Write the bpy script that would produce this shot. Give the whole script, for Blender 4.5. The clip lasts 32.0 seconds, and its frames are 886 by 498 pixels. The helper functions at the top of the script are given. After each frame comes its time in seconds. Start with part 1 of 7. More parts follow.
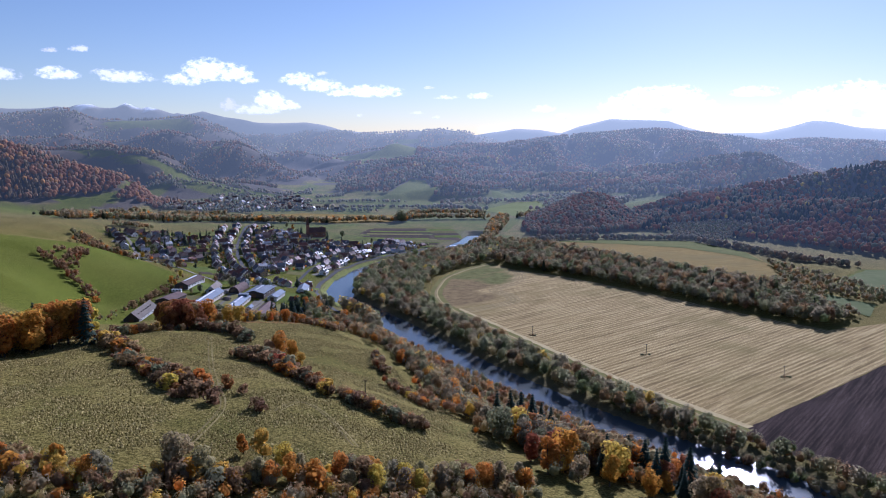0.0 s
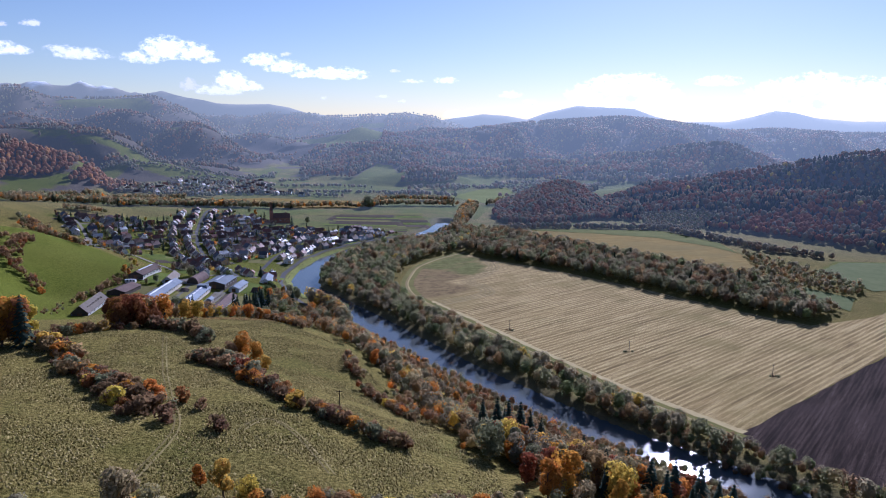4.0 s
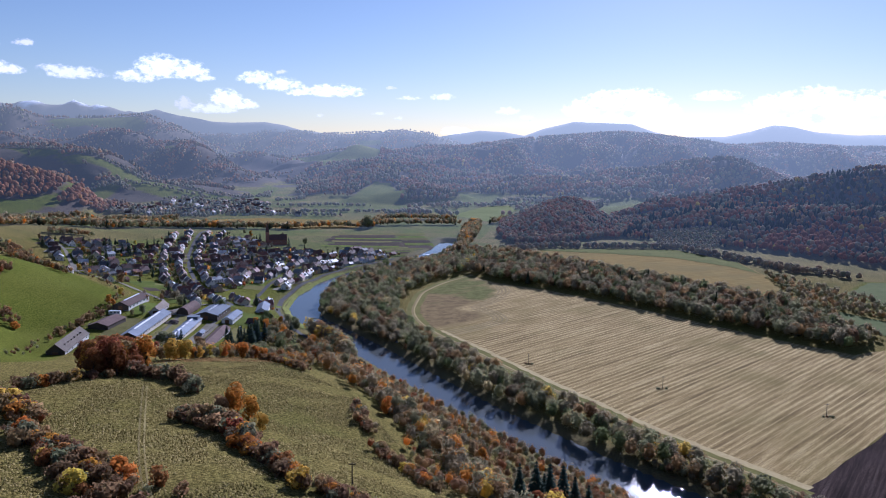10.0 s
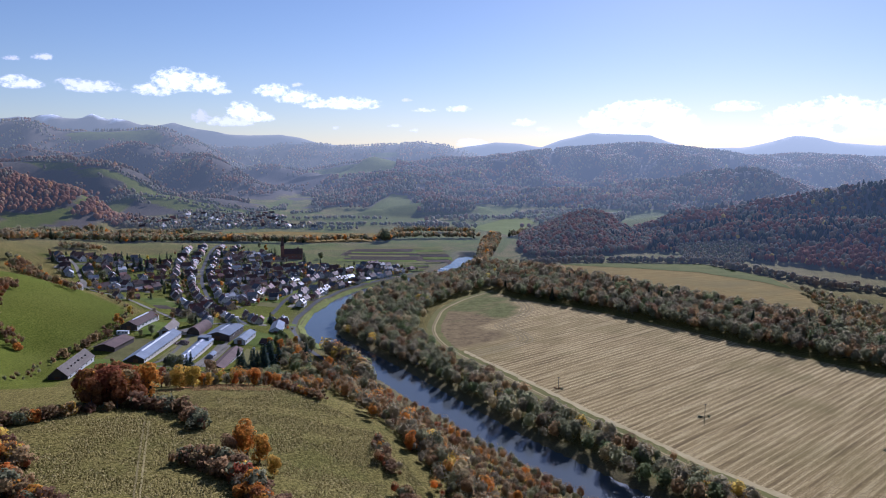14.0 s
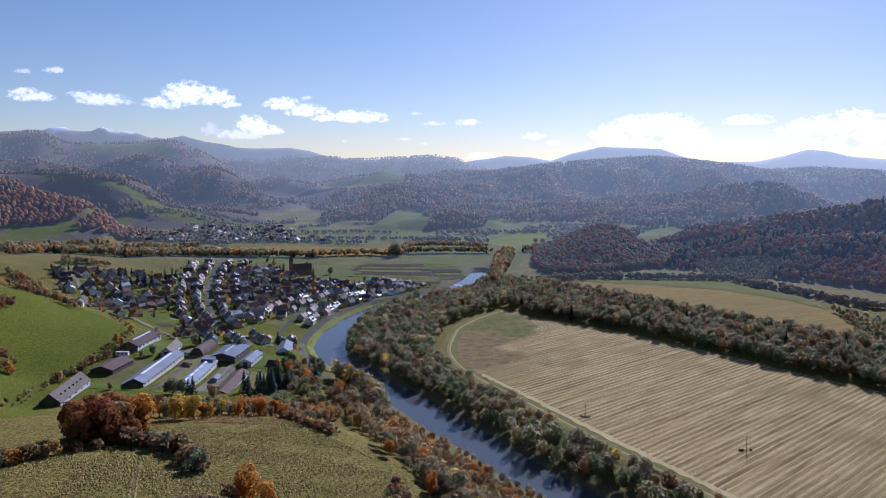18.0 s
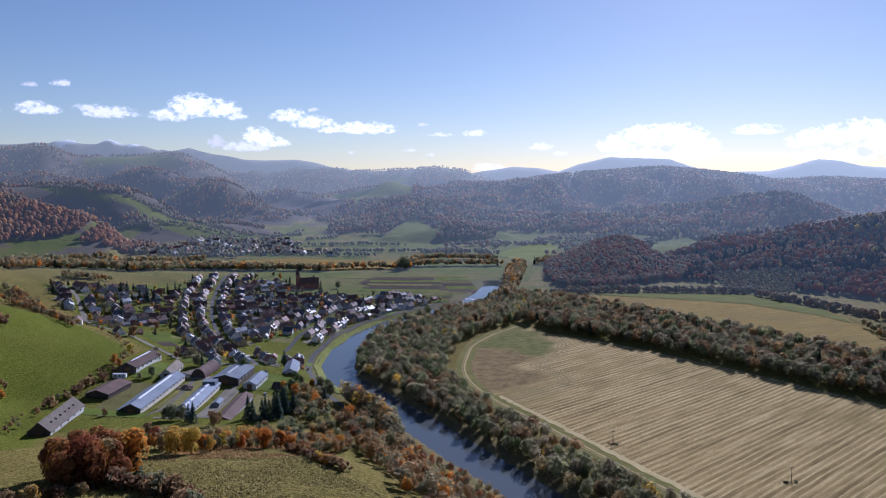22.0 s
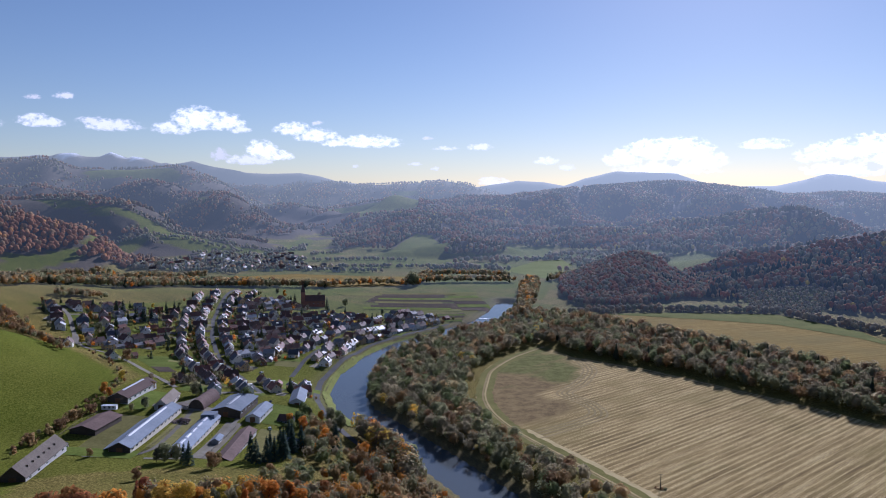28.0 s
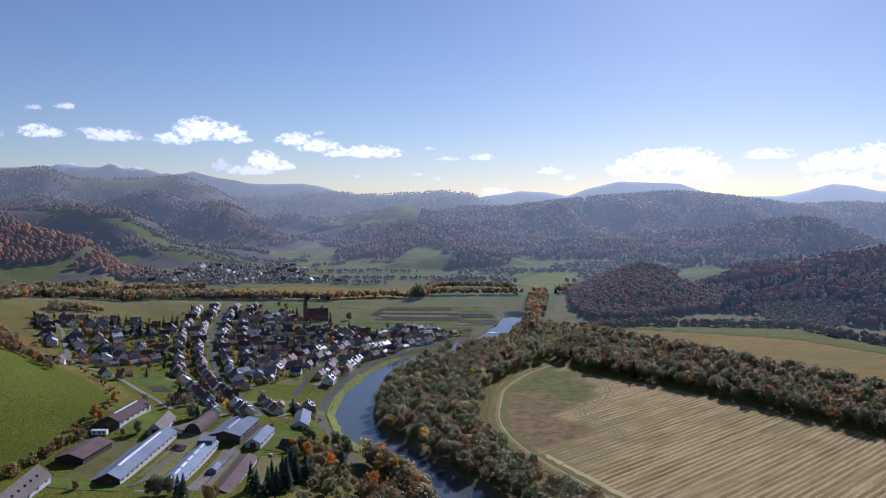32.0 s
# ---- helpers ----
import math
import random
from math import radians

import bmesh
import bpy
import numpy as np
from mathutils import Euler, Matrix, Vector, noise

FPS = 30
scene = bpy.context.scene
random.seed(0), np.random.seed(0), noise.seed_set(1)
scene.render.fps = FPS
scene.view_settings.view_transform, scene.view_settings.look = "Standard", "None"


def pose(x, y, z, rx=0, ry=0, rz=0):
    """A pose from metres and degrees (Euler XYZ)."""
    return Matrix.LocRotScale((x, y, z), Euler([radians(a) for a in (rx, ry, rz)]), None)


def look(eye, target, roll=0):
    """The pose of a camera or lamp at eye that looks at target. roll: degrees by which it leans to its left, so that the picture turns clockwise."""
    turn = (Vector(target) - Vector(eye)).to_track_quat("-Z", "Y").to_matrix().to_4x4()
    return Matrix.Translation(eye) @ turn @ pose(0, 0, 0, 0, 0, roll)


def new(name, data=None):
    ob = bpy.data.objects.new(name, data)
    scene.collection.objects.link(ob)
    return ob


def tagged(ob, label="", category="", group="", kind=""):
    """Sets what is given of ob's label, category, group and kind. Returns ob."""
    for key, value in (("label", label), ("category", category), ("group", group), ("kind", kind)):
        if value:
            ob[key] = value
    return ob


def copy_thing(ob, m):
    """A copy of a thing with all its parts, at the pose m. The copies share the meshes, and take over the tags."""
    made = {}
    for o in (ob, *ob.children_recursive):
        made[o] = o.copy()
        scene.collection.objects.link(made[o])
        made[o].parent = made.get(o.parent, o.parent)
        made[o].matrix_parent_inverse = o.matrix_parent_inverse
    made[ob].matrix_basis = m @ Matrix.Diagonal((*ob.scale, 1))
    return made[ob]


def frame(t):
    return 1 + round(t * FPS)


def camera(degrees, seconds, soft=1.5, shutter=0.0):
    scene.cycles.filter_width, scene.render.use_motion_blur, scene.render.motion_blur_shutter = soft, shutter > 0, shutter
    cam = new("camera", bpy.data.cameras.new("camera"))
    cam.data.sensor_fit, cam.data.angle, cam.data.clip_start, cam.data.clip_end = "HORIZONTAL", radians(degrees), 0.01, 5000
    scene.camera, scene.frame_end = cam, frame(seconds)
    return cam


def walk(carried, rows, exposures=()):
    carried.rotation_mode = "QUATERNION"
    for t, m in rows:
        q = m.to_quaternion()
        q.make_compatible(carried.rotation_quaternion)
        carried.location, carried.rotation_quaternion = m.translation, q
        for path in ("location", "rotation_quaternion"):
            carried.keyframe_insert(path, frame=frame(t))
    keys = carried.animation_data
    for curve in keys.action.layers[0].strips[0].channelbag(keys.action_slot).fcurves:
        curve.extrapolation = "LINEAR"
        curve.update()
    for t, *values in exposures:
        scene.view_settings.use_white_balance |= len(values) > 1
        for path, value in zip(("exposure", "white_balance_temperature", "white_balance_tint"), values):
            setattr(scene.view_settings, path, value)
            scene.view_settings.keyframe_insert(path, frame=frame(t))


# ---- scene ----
# camera and its flight: seconds, place, then tilt, heading and lean in degrees
cam = camera(62.20, 32.0, soft=1.0)
FLIGHT = [
    (0, -0.00, -0.00, 165.00, 81.595, 0.020, -0.088),
    (0.5, -0.88, 3.74, 164.78, 81.225, -0.394, 0.143),
    (1, -1.79, 7.56, 164.58, 80.918, -0.873, 0.357),
    (1.5, -2.75, 11.50, 164.44, 80.651, -1.306, 0.714),
    (2, -3.78, 15.56, 164.32, 80.559, -1.880, 0.752),
    (2.5, -4.88, 19.76, 164.26, 80.491, -2.278, 0.667),
    (3, -6.01, 24.09, 164.25, 80.462, -2.604, 0.652),
    (3.5, -7.17, 28.50, 164.25, 80.434, -2.759, 0.763),
    (5.5, -10.69, 47.30, 164.31, 80.687, -3.107, 0.886),
    (6, -11.57, 51.50, 164.25, 80.774, -3.206, 0.909),
    (6.5, -12.44, 55.60, 164.19, 80.826, -3.228, 0.833),
    (7, -13.30, 59.64, 164.12, 80.955, -3.243, 0.833),
    (7.5, -14.15, 63.65, 164.09, 81.060, -3.324, 0.793),
    (8, -14.97, 67.62, 164.06, 81.176, -3.357, 0.636),
    (8.5, -15.74, 71.56, 164.01, 81.318, -3.273, 0.648),
    (9, -16.45, 75.48, 163.96, 81.445, -3.212, 0.664),
    (9.5, -17.09, 79.39, 163.90, 81.581, -3.184, 0.481),
    (10, -17.67, 83.29, 163.82, 81.738, -3.145, 0.417),
    (10.5, -18.23, 87.17, 163.72, 81.883, -3.013, 0.452),
    (11, -18.78, 91.06, 163.60, 82.009, -2.810, 0.245),
    (11.5, -19.36, 94.94, 163.48, 82.138, -2.451, 0.230),
    (12, -19.94, 98.81, 163.37, 82.240, -2.335, 0.234),
    (12.5, -20.52, 102.67, 163.29, 82.352, -2.316, 0.134),
    (13, -21.12, 106.53, 163.23, 82.483, -2.127, 0.173),
    (13.5, -21.72, 110.42, 163.19, 82.553, -2.025, 0.211),
    (14, -22.35, 114.34, 163.15, 82.655, -1.964, 0.184),
    (14.5, -23.03, 118.30, 163.09, 82.785, -1.971, 0.234),
    (16.5, -26.01, 134.47, 162.08, 83.318, -1.664, 0.160),
    (17, -26.80, 138.38, 162.03, 83.419, -1.550, 0.119),
    (17.5, -27.59, 142.26, 162.01, 83.543, -1.434, 0.155),
    (18, -28.40, 146.10, 161.97, 83.701, -1.321, 0.298),
    (18.5, -29.21, 149.90, 161.92, 83.840, -1.307, 0.178),
    (19, -29.99, 153.69, 161.87, 83.941, -1.329, 0.126),
    (19.5, -30.74, 157.47, 161.81, 84.067, -1.315, 0.150),
    (20, -31.46, 161.25, 161.74, 84.172, -1.200, 0.077),
    (20.5, -32.14, 165.01, 161.65, 84.297, -1.009, 0.112),
    (21, -32.82, 168.79, 161.53, 84.397, -0.910, 0.014),
    (21.5, -33.50, 172.59, 161.39, 84.497, -0.884, -0.026),
    (22, -34.24, 176.40, 161.20, 84.570, -0.836, 0.046),
    (22.5, -35.03, 180.26, 161.02, 84.674, -0.830, -0.003),
    (23, -35.87, 184.15, 160.88, 84.799, -0.691, 0.025),
    (23.5, -36.74, 188.06, 160.79, 84.869, -0.616, 0.063),
    (24, -37.66, 191.98, 160.71, 84.973, -0.568, -0.004),
    (24.5, -38.63, 195.91, 160.65, 85.082, -0.532, 0.054),
    (25, -39.65, 199.86, 160.59, 85.143, -0.527, 0.114),
    (25.5, -40.74, 203.82, 160.51, 85.200, -0.535, 0.230),
    (27.5, -46.03, 219.83, 160.14, 85.565, -0.662, 0.229),
    (28, -47.11, 223.66, 160.02, 85.666, -0.654, 0.198),
    (28.5, -48.15, 227.45, 159.93, 85.789, -0.731, 0.222),
    (29, -49.16, 231.21, 159.84, 85.882, -0.816, 0.180),
    (29.5, -50.11, 234.94, 159.77, 86.003, -0.763, 0.187),
    (30, -51.00, 238.66, 159.70, 86.101, -0.770, 0.133),
    (30.5, -51.86, 242.36, 159.65, 86.216, -0.780, 0.165),
    (31, -52.68, 246.06, 159.61, 86.334, -0.681, 0.222),
    (31.5, -53.49, 249.76, 159.55, 86.391, -0.613, 0.241),
    (32, -54.32, 253.45, 159.48, 86.480, -0.566, 0.165),
]
walk(cam, [(t, Matrix.Translation((x, y, z)) @ pose(0, 0, 0, 0, 0, h) @ pose(0, 0, 0, tilt) @ pose(0, 0, 0, 0, 0, lean))
           for t, x, y, z, tilt, h, lean in FLIGHT],
     exposures=[(0.0, 0.49, 5020, 28.5), (32.0, 0.28, 5230, 26)])

# ---- light: low autumn sun ahead and to the right, clear sky ----
SUN_AZ, SUN_EL = 22.0, 26.0
world = bpy.data.worlds.new("sky")
scene.world = world
world.use_nodes = True
wn = world.node_tree.nodes
sky = wn.new("ShaderNodeTexSky")
sky.sky_type, sky.sun_disc = "NISHITA", False
sky.sun_elevation, sky.sun_rotation = radians(SUN_EL), radians(SUN_AZ)
sky.altitude, sky.air_density, sky.dust_density, sky.ozone_density = 400, 1.0, 0.2, 1.1
wn["Background"].inputs["Strength"].default_value = 0.054
world.node_tree.links.new(sky.outputs[0], wn["Background"].inputs["Color"])

sun = new("sun", bpy.data.lights.new("sun", "SUN"))
sun.data.energy, sun.data.angle, sun.data.color = 5.2, radians(0.5), (1.0, 0.96, 0.91)
a, e = radians(SUN_AZ), radians(SUN_EL)
sun.matrix_world = look((0, 0, 0), (-math.sin(a) * math.cos(e), -math.cos(a) * math.cos(e), -math.sin(e)))
scene.view_settings.exposure = 0.0


# ---- materials ----
def material(name, rough=0.9, spec=0.2):
    m = bpy.data.materials.new(name)
    m.use_nodes = True
    b = m.node_tree.nodes["Principled BSDF"]
    b.inputs["Roughness"].default_value = rough
    b.inputs["Specular IOR Level"].default_value = spec
    return m, m.node_tree, b


def node(tree, kind, **values):
    n = tree.nodes.new("ShaderNode" + kind)
    for key, value in values.items():
        if key in n.inputs:
            n.inputs[key].default_value = value
    return n


def ramp(tree, fac, stops):
    r = tree.nodes.new("ShaderNodeValToRGB")
    while len(r.color_ramp.elements) < len(stops):
        r.color_ramp.elements.new(0.5)
    for el, (p, c) in zip(r.color_ramp.elements, stops):
        el.position, el.color = p, (*c, 1)
    tree.links.new(fac, r.inputs[0])
    return r.outputs[0]


def noise_of(tree, scale, detail=4.0, vector=None, rough=0.55):
    n = node(tree, "TexNoise", Scale=scale, Detail=detail, Roughness=rough)
    if vector is not None:
        tree.links.new(vector, n.inputs["Vector"])
    return n.outputs["Fac"]


def mixed(tree, fac, a, b, mode="MIX"):
    m = tree.nodes.new("ShaderNodeMix")
    m.data_type, m.blend_type = "RGBA", mode
    for sock, val in ((m.inputs[0], fac), (m.inputs[6], a), (m.inputs[7], b)):
        if isinstance(val, (int, float)):
            sock.default_value = val
        elif isinstance(val, tuple):
            sock.default_value = (*val, 1)
        else:
            tree.links.new(val, sock)
    return m.outputs[2]


def bumped(tree, b, fac, strength, distance):
    n = node(tree, "Bump", Strength=strength, Distance=distance)
    tree.links.new(fac, n.inputs["Height"])
    tree.links.new(n.outputs[0], b.inputs["Normal"])


def place_of(tree, scale=None, turn=0.0):
    g = tree.nodes.new("ShaderNodeNewGeometry").outputs["Position"]
    if scale is None:
        return g
    for key, value in (("Rotation", (0, 0, radians(turn))), ("Scale", scale)):
        m = tree.nodes.new("ShaderNodeMapping")
        m.inputs[key].default_value = value
        tree.links.new(g, m.inputs["Vector"])
        g = m.outputs[0]
    return g


def plain(name, dark, light, scale=2.0, rough=0.85, spec=0.2, bump=0.0, metal=0.0):
    """A surface whose colour wanders between two tones at two sizes, and from object to object."""
    m, t, b = material(name, rough, 0.02 if rough >= 0.95 else spec)
    info = t.nodes.new("ShaderNodeObjectInfo")
    p = place_of(t)
    fine, coarse = noise_of(t, scale, 5, p), noise_of(t, scale * 0.13, 2, p)
    mid = tuple((u + v) / 2 for u, v in zip(dark, light))
    c = mixed(t, 0.5, ramp(t, fine, [(0.3, dark), (0.7, light)]), ramp(t, coarse, [(0.3, dark), (0.5, mid), (0.7, light)]))
    hsv = node(t, "HueSaturation")
    t.links.new(c, hsv.inputs["Color"])
    mr = node(t, "MapRange")
    mr.inputs["To Min"].default_value, mr.inputs["To Max"].default_value = 0.75, 1.25
    t.links.new(info.outputs["Random"], mr.inputs["Value"])
    t.links.new(mr.outputs[0], hsv.inputs["Value"])
    t.links.new(hsv.outputs[0], b.inputs["Base Color"])
    b.inputs["Metallic"].default_value = metal
    if bump:
        bumped(t, b, fine, bump, 0.2)
    return m


# ---- the lie of the land ----
RIVER = np.array([(330, 40), (250, 190), (205, 270), (162, 342), (105, 404), (79, 440), (30, 516), (-12, 593), (-44, 654),
                  (-79, 715), (-106, 760), (-118, 806), (-117, 871), (-105, 935), (-78, 1005), (-26, 1079), (15, 1140),
                  (38, 1209), (58, 1300)], float)
FIELD = np.array([(163, 395), (118, 471), (73, 558), (35, 637), (3, 705), (-10, 745), (-15, 790), (-2, 880), (26, 939), (66, 988),
                  (88, 934), (149, 882), (229, 777), (275, 707), (309, 659), (337, 626), (402, 650), (480, 700), (560, 712)], float)
PLOUGH = np.array([(163, 395), (328, 526), (600, 742), (760, 560), (520, 200), (330, 240), (215, 330)], float)
UPFIELD = np.array([(130, 1135), (250, 1150), (385, 1140), (428, 1020), (416, 930), (395, 850), (350, 768), (254, 920), (197, 1003)], float)
MEADOW_SPOTS = [(-57, 219, 64), (-67, 259, 66), (-172, 382, 60), (-34, 307, 55), (-6, 342, 36), (-87, 380, 51), (-70, 477, 36), (-173, 476, 43),
                (-125, 489, 39), (32, 340, 27), (35, 311, 33), (80, 253, 36), (-40, 420, 37), (-240, 300, 74), (-60, 120, 72), (-242, 460, 46), (-340, 557, 66), (60, 120, 60)]
VILLAGE_SPOTS = [(-243, 554, 27), (-230, 556, 27), (-257, 556, 28), (-297, 617, 29), (-246, 590, 27), (-248, 712, 27), (-210, 640, 22), (-187, 645, 19), (-160, 640, 16), (-142, 745, 14), (-105, 648, 9),
                 (-170, 750, 15), (-368, 864, 24), (-404, 804, 54), (-413, 743, 62), (-209, 1197, 8), (-340, 1110, 20), (-128, 920, 4), (-98, 1020, 3),
                 (-473, 1137, 40), (-535, 1018, 56), (-339, 1203, 24), (-250, 950, 12), (-560, 850, 68), (-420, 1420, 14)]


def line_distance(x, y, line):
    best = np.full(np.shape(x), 1e9)
    along = np.zeros(np.shape(x))
    for i in range(len(line) - 1):
        ax, ay = line[i][:2]
        dx, dy = line[i + 1][0] - ax, line[i + 1][1] - ay
        s = np.clip(((x - ax) * dx + (y - ay) * dy) / (dx * dx + dy * dy), 0, 1)
        d = np.hypot(x - ax - s * dx, y - ay - s * dy)
        along = np.where(d < best, i + s, along)
        best = np.minimum(best, d)
    return best, along


def inside(x, y, poly):
    x, y = np.asarray(x, float), np.asarray(y, float)
    res = np.zeros(x.shape, bool)
    for i in range(len(poly)):
        (x0, y0), (x1, y1) = poly[i - 1][:2], poly[i][:2]
        with np.errstate(divide="ignore", invalid="ignore"):
            res ^= ((y0 > y) != (y1 > y)) & (x < (x1 - x0) * (y - y0) / (y1 - y0) + x0)
    return res


def smooth(a, b, x):
    s = np.clip((x - a) / (b - a), 0, 1)
    return s * s * (3 - 2 * s)


# crest lines of the hills: points with heights, and the half-width of the slopes
CRESTS = [
    ("cone", [(205, 1262, 8), (235, 1330, 22), (268, 1420, 40), (299, 1505, 50), (335, 1540, 38), (380, 1560, 14)], 74),
    ("terrace ridge", [(351, 1409, 8), (430, 1396, 14), (530, 1376, 31), (627, 1336, 42), (720, 1275, 62), (788, 1196, 75), (888, 1062, 86), (1012, 883, 93)], 165),
    ("ridge behind", [(560, 1560, 40), (760, 1480, 84), (950, 1350, 120), (1200, 1100, 140)], 190),
    ("main hill", [(-330, 2560, 12), (-270, 2640, 30), (-170, 2800, 62), (-97, 2960, 98), (48, 3250, 122), (313, 3400, 130), (470, 3440, 157), (699, 3429, 178), (943, 3371, 196), (1083, 3328, 186), (1284, 3256, 160), (1390, 3212, 140), (1549, 3139, 150), (1799, 3003, 138), (2300, 2700, 140)], 640),
    ("meadow spur", [(-140, 2250, 26), (-90, 2420, 52), (-60, 2650, 84)], 210),
    ("dark spur", [(-110, 1960, 14), (-40, 1985, 30), (30, 2010, 32), (100, 2050, 18)], 75),
    ("foothill", [(430, 2350, 40), (640, 2300, 62), (900, 2150, 80)], 260),
    ("red hill", [(-1250, 1330, 175), (-1080, 1410, 150), (-907, 1495, 129), (-816, 1549, 113), (-775, 1571, 106), (-733, 1592, 88), (-707, 1605, 72), (-670, 1621, 44), (-640, 1632, 14)], 125),
    ("hedge hill", [(-1400, 1840, 130), (-1125, 1960, 115), (-1063, 1996, 119), (-1008, 2025, 130), (-963, 2048, 131), (-904, 2042, 124), (-836, 2050, 115), (-792, 2047, 106), (-732, 2038, 89), (-647, 1993, 59), (-569, 1965, 39), (-492, 1935, 24), (-430, 1910, 10)], 230),
    ("mid wood", [(-888, 2672, 100), (-800, 2700, 115), (-747, 2715, 117), (-692, 2730, 106), (-637, 2743, 90), (-562, 2760, 68), (-505, 2771, 41), (-447, 2781, 8)], 270),
    ("dark top", [(-1900, 2480, 150), (-1638, 2642, 160), (-1529, 2709, 161), (-1410, 2774, 169), (-1349, 2805, 149), (-1284, 2836, 139), (-1181, 2881, 162), (-1145, 2896, 176), (-1100, 2914, 185), (-1055, 2931, 183), (-1009, 2948, 175), (-963, 2963, 150), (-906, 2981, 113), (-848, 2999, 86)], 230),
    ("meadow shoulder", [(-740, 3284, 69), (-601, 3312, 88), (-459, 3335, 94), (-314, 3351, 98), (-118, 3363, 94), (31, 3364, 56)], 330),
    ("brown ridge", [(-2336, 3254, 279), (-2047, 3448, 271), (-1898, 3533, 289), (-1840, 3565, 298), (-1800, 3586, 302), (-1750, 3611, 277), (-1710, 3630, 257), (-1689, 3640, 250), (-1479, 3732, 255), (-1362, 3777, 265), (-1282, 3805, 274), (-1240, 3819, 261), (-1191, 3835, 239), (-1129, 3854, 212), (-1066, 3872, 176), (-989, 3893, 130), (-900, 3910, 80)], 400),
    ("middle range", [(-1416, 4340, 176), (-1242, 4394, 196), (-1062, 4441, 190), (-969, 4462, 183), (-811, 4494, 210), (-682, 4515, 210), (-552, 4533, 204), (-486, 4540, 194), (-353, 4552, 197), (-185, 4561, 207), (18, 4564, 220), (153, 4561, 200), (255, 4556, 170), (390, 4545, 123)], 480),
]
FAR_CRESTS = [
    ("east", [(25, 4914, 157), (335, 4901, 207), (480, 4888, 228), (641, 4868, 220), (766, 4848, 198), (888, 4826, 244), (1076, 4786, 289), (1261, 4738, 280), (1424, 4689, 272), (1536, 4652, 229), (1676, 4601, 194), (1940, 4491, 199), (2078, 4427, 234), (2170, 4380, 266), (2260, 4332, 258), (2362, 4275, 228), (2546, 4163, 207), (2785, 4001, 216)], 300),
    ("snow", [(-2854, 3966, 390), (-2647, 4109, 356), (-2458, 4227, 335), (-2321, 4305, 339), (-2249, 4344, 353), (-2201, 4369, 342), (-2163, 4388, 361), (-2086, 4426, 372), (-2049, 4444, 351), (-1970, 4480, 350), (-1914, 4504, 380), (-1861, 4527, 359), (-1834, 4538, 343), (-1805, 4550, 356), (-1749, 4572, 348), (-1663, 4604, 316), (-1640, 4612, 323), (-1599, 4627, 313), (-1498, 4661, 337), (-1453, 4675, 322), (-1376, 4699, 302), (-1266, 4730, 286), (-1202, 4747, 270), (-1071, 4778, 263), (-885, 4816, 271), (-765, 4836, 251), (-662, 4851, 222), (-521, 4868, 205)], 260),
]


def crest_height(x, y, crests):
    top = np.zeros(np.shape(x))
    for _, pts, w in crests:
        p = np.array(pts, float)
        d, s = line_distance(x, y, p)
        h = np.interp(s, np.arange(len(p)), p[:, 2])
        top = np.maximum(top, h * np.exp(-(d / w) ** 2 * 0.9) * (1 - 0.12 * smooth(0.2, 1.2, d / w)))
    return top


def crest_share(x, y, crests):
    """How near the crest a place lies: 1 on it, 0 at the foot."""
    top, share = np.zeros(np.shape(x)), np.zeros(np.shape(x))
    for _, pts, w in crests:
        p = np.array(pts, float)
        d, s = line_distance(x, y, p)
        k = np.exp(-(d / w) ** 2 * 0.9)
        h = np.interp(s, np.arange(len(p)), p[:, 2]) * k
        share = np.where(h > top, k, share)
        top = np.maximum(top, h)
    return share


rs = np.random.RandomState(4)
WAVES = [(rs.uniform(0, 6.28), rs.uniform(0, 6.28), 1 / s, a) for s, a in ((420, 1.0), (260, 0.8), (150, 0.5), (90, 0.35), (55, 0.2)) for _ in range(3)]


def rolling(x, y):
    r = 0
    for th, ph, k, a in WAVES:
        r = r + a * np.sin((x * math.cos(th) + y * math.sin(th)) * k * 6.28 + ph)
    return r


def folds(x, y):
    """Broad gullies and shoulders on the hillsides."""
    return 13 * np.sin(x / 95 + 1.4 * np.sin(y / 210)) * np.cos(y / 330 + 0.7) + 8 * np.sin((x + 0.6 * y) / 70 + 2)


def spurs(x, y):
    """Ribs and gullies that run down the flanks of the large hills."""
    return 24 * np.sin(x / 46 + 1.1 * np.sin(y / 170)) + 13 * np.sin((x - 0.5 * y) / 29 + 1)


def river_spots():
    out = []
    for i in range(1, len(RIVER) - 1):
        t = RIVER[i + 1] - RIVER[i - 1]
        n = np.array([t[1], -t[0]]) / np.hypot(*t)
        out += [(*(RIVER[i] + n * 18), 0.0), (*(RIVER[i] - n * 18), 0.8)]
    return out


SPOTS = np.array(MEADOW_SPOTS + VILLAGE_SPOTS + river_spots() + [(x, y, 0) for x, y in FIELD] + [(x, y, 0) for x, y in PLOUGH[2:6]]
                 + [(300, 600, 0), (120, 700, 0), (200, 600, 0), (0, 1420, 5), (-250, 1500, 7), (-450, 1650, 14), (-100, 1900, 8), (-700, 2000, 22), (300, 1400, 6), (0, 2400, 10), (700, 500, 2), (600, 850, 4), (1200, 700, 20),
                    (-900, 1300, 60), (-650, 1500, 16), (-700, 1420, 24), (-800, 1380, 42), (-600, 1600, 14), (-640, 1280, 30), (-700, 1700, 18), (-900, 600, 100), (-700, 0, 110), (0, -300, 80), (500, -300, 10), (800, 0, 10)]
                 + [(*p, 8) for p in UPFIELD], float)
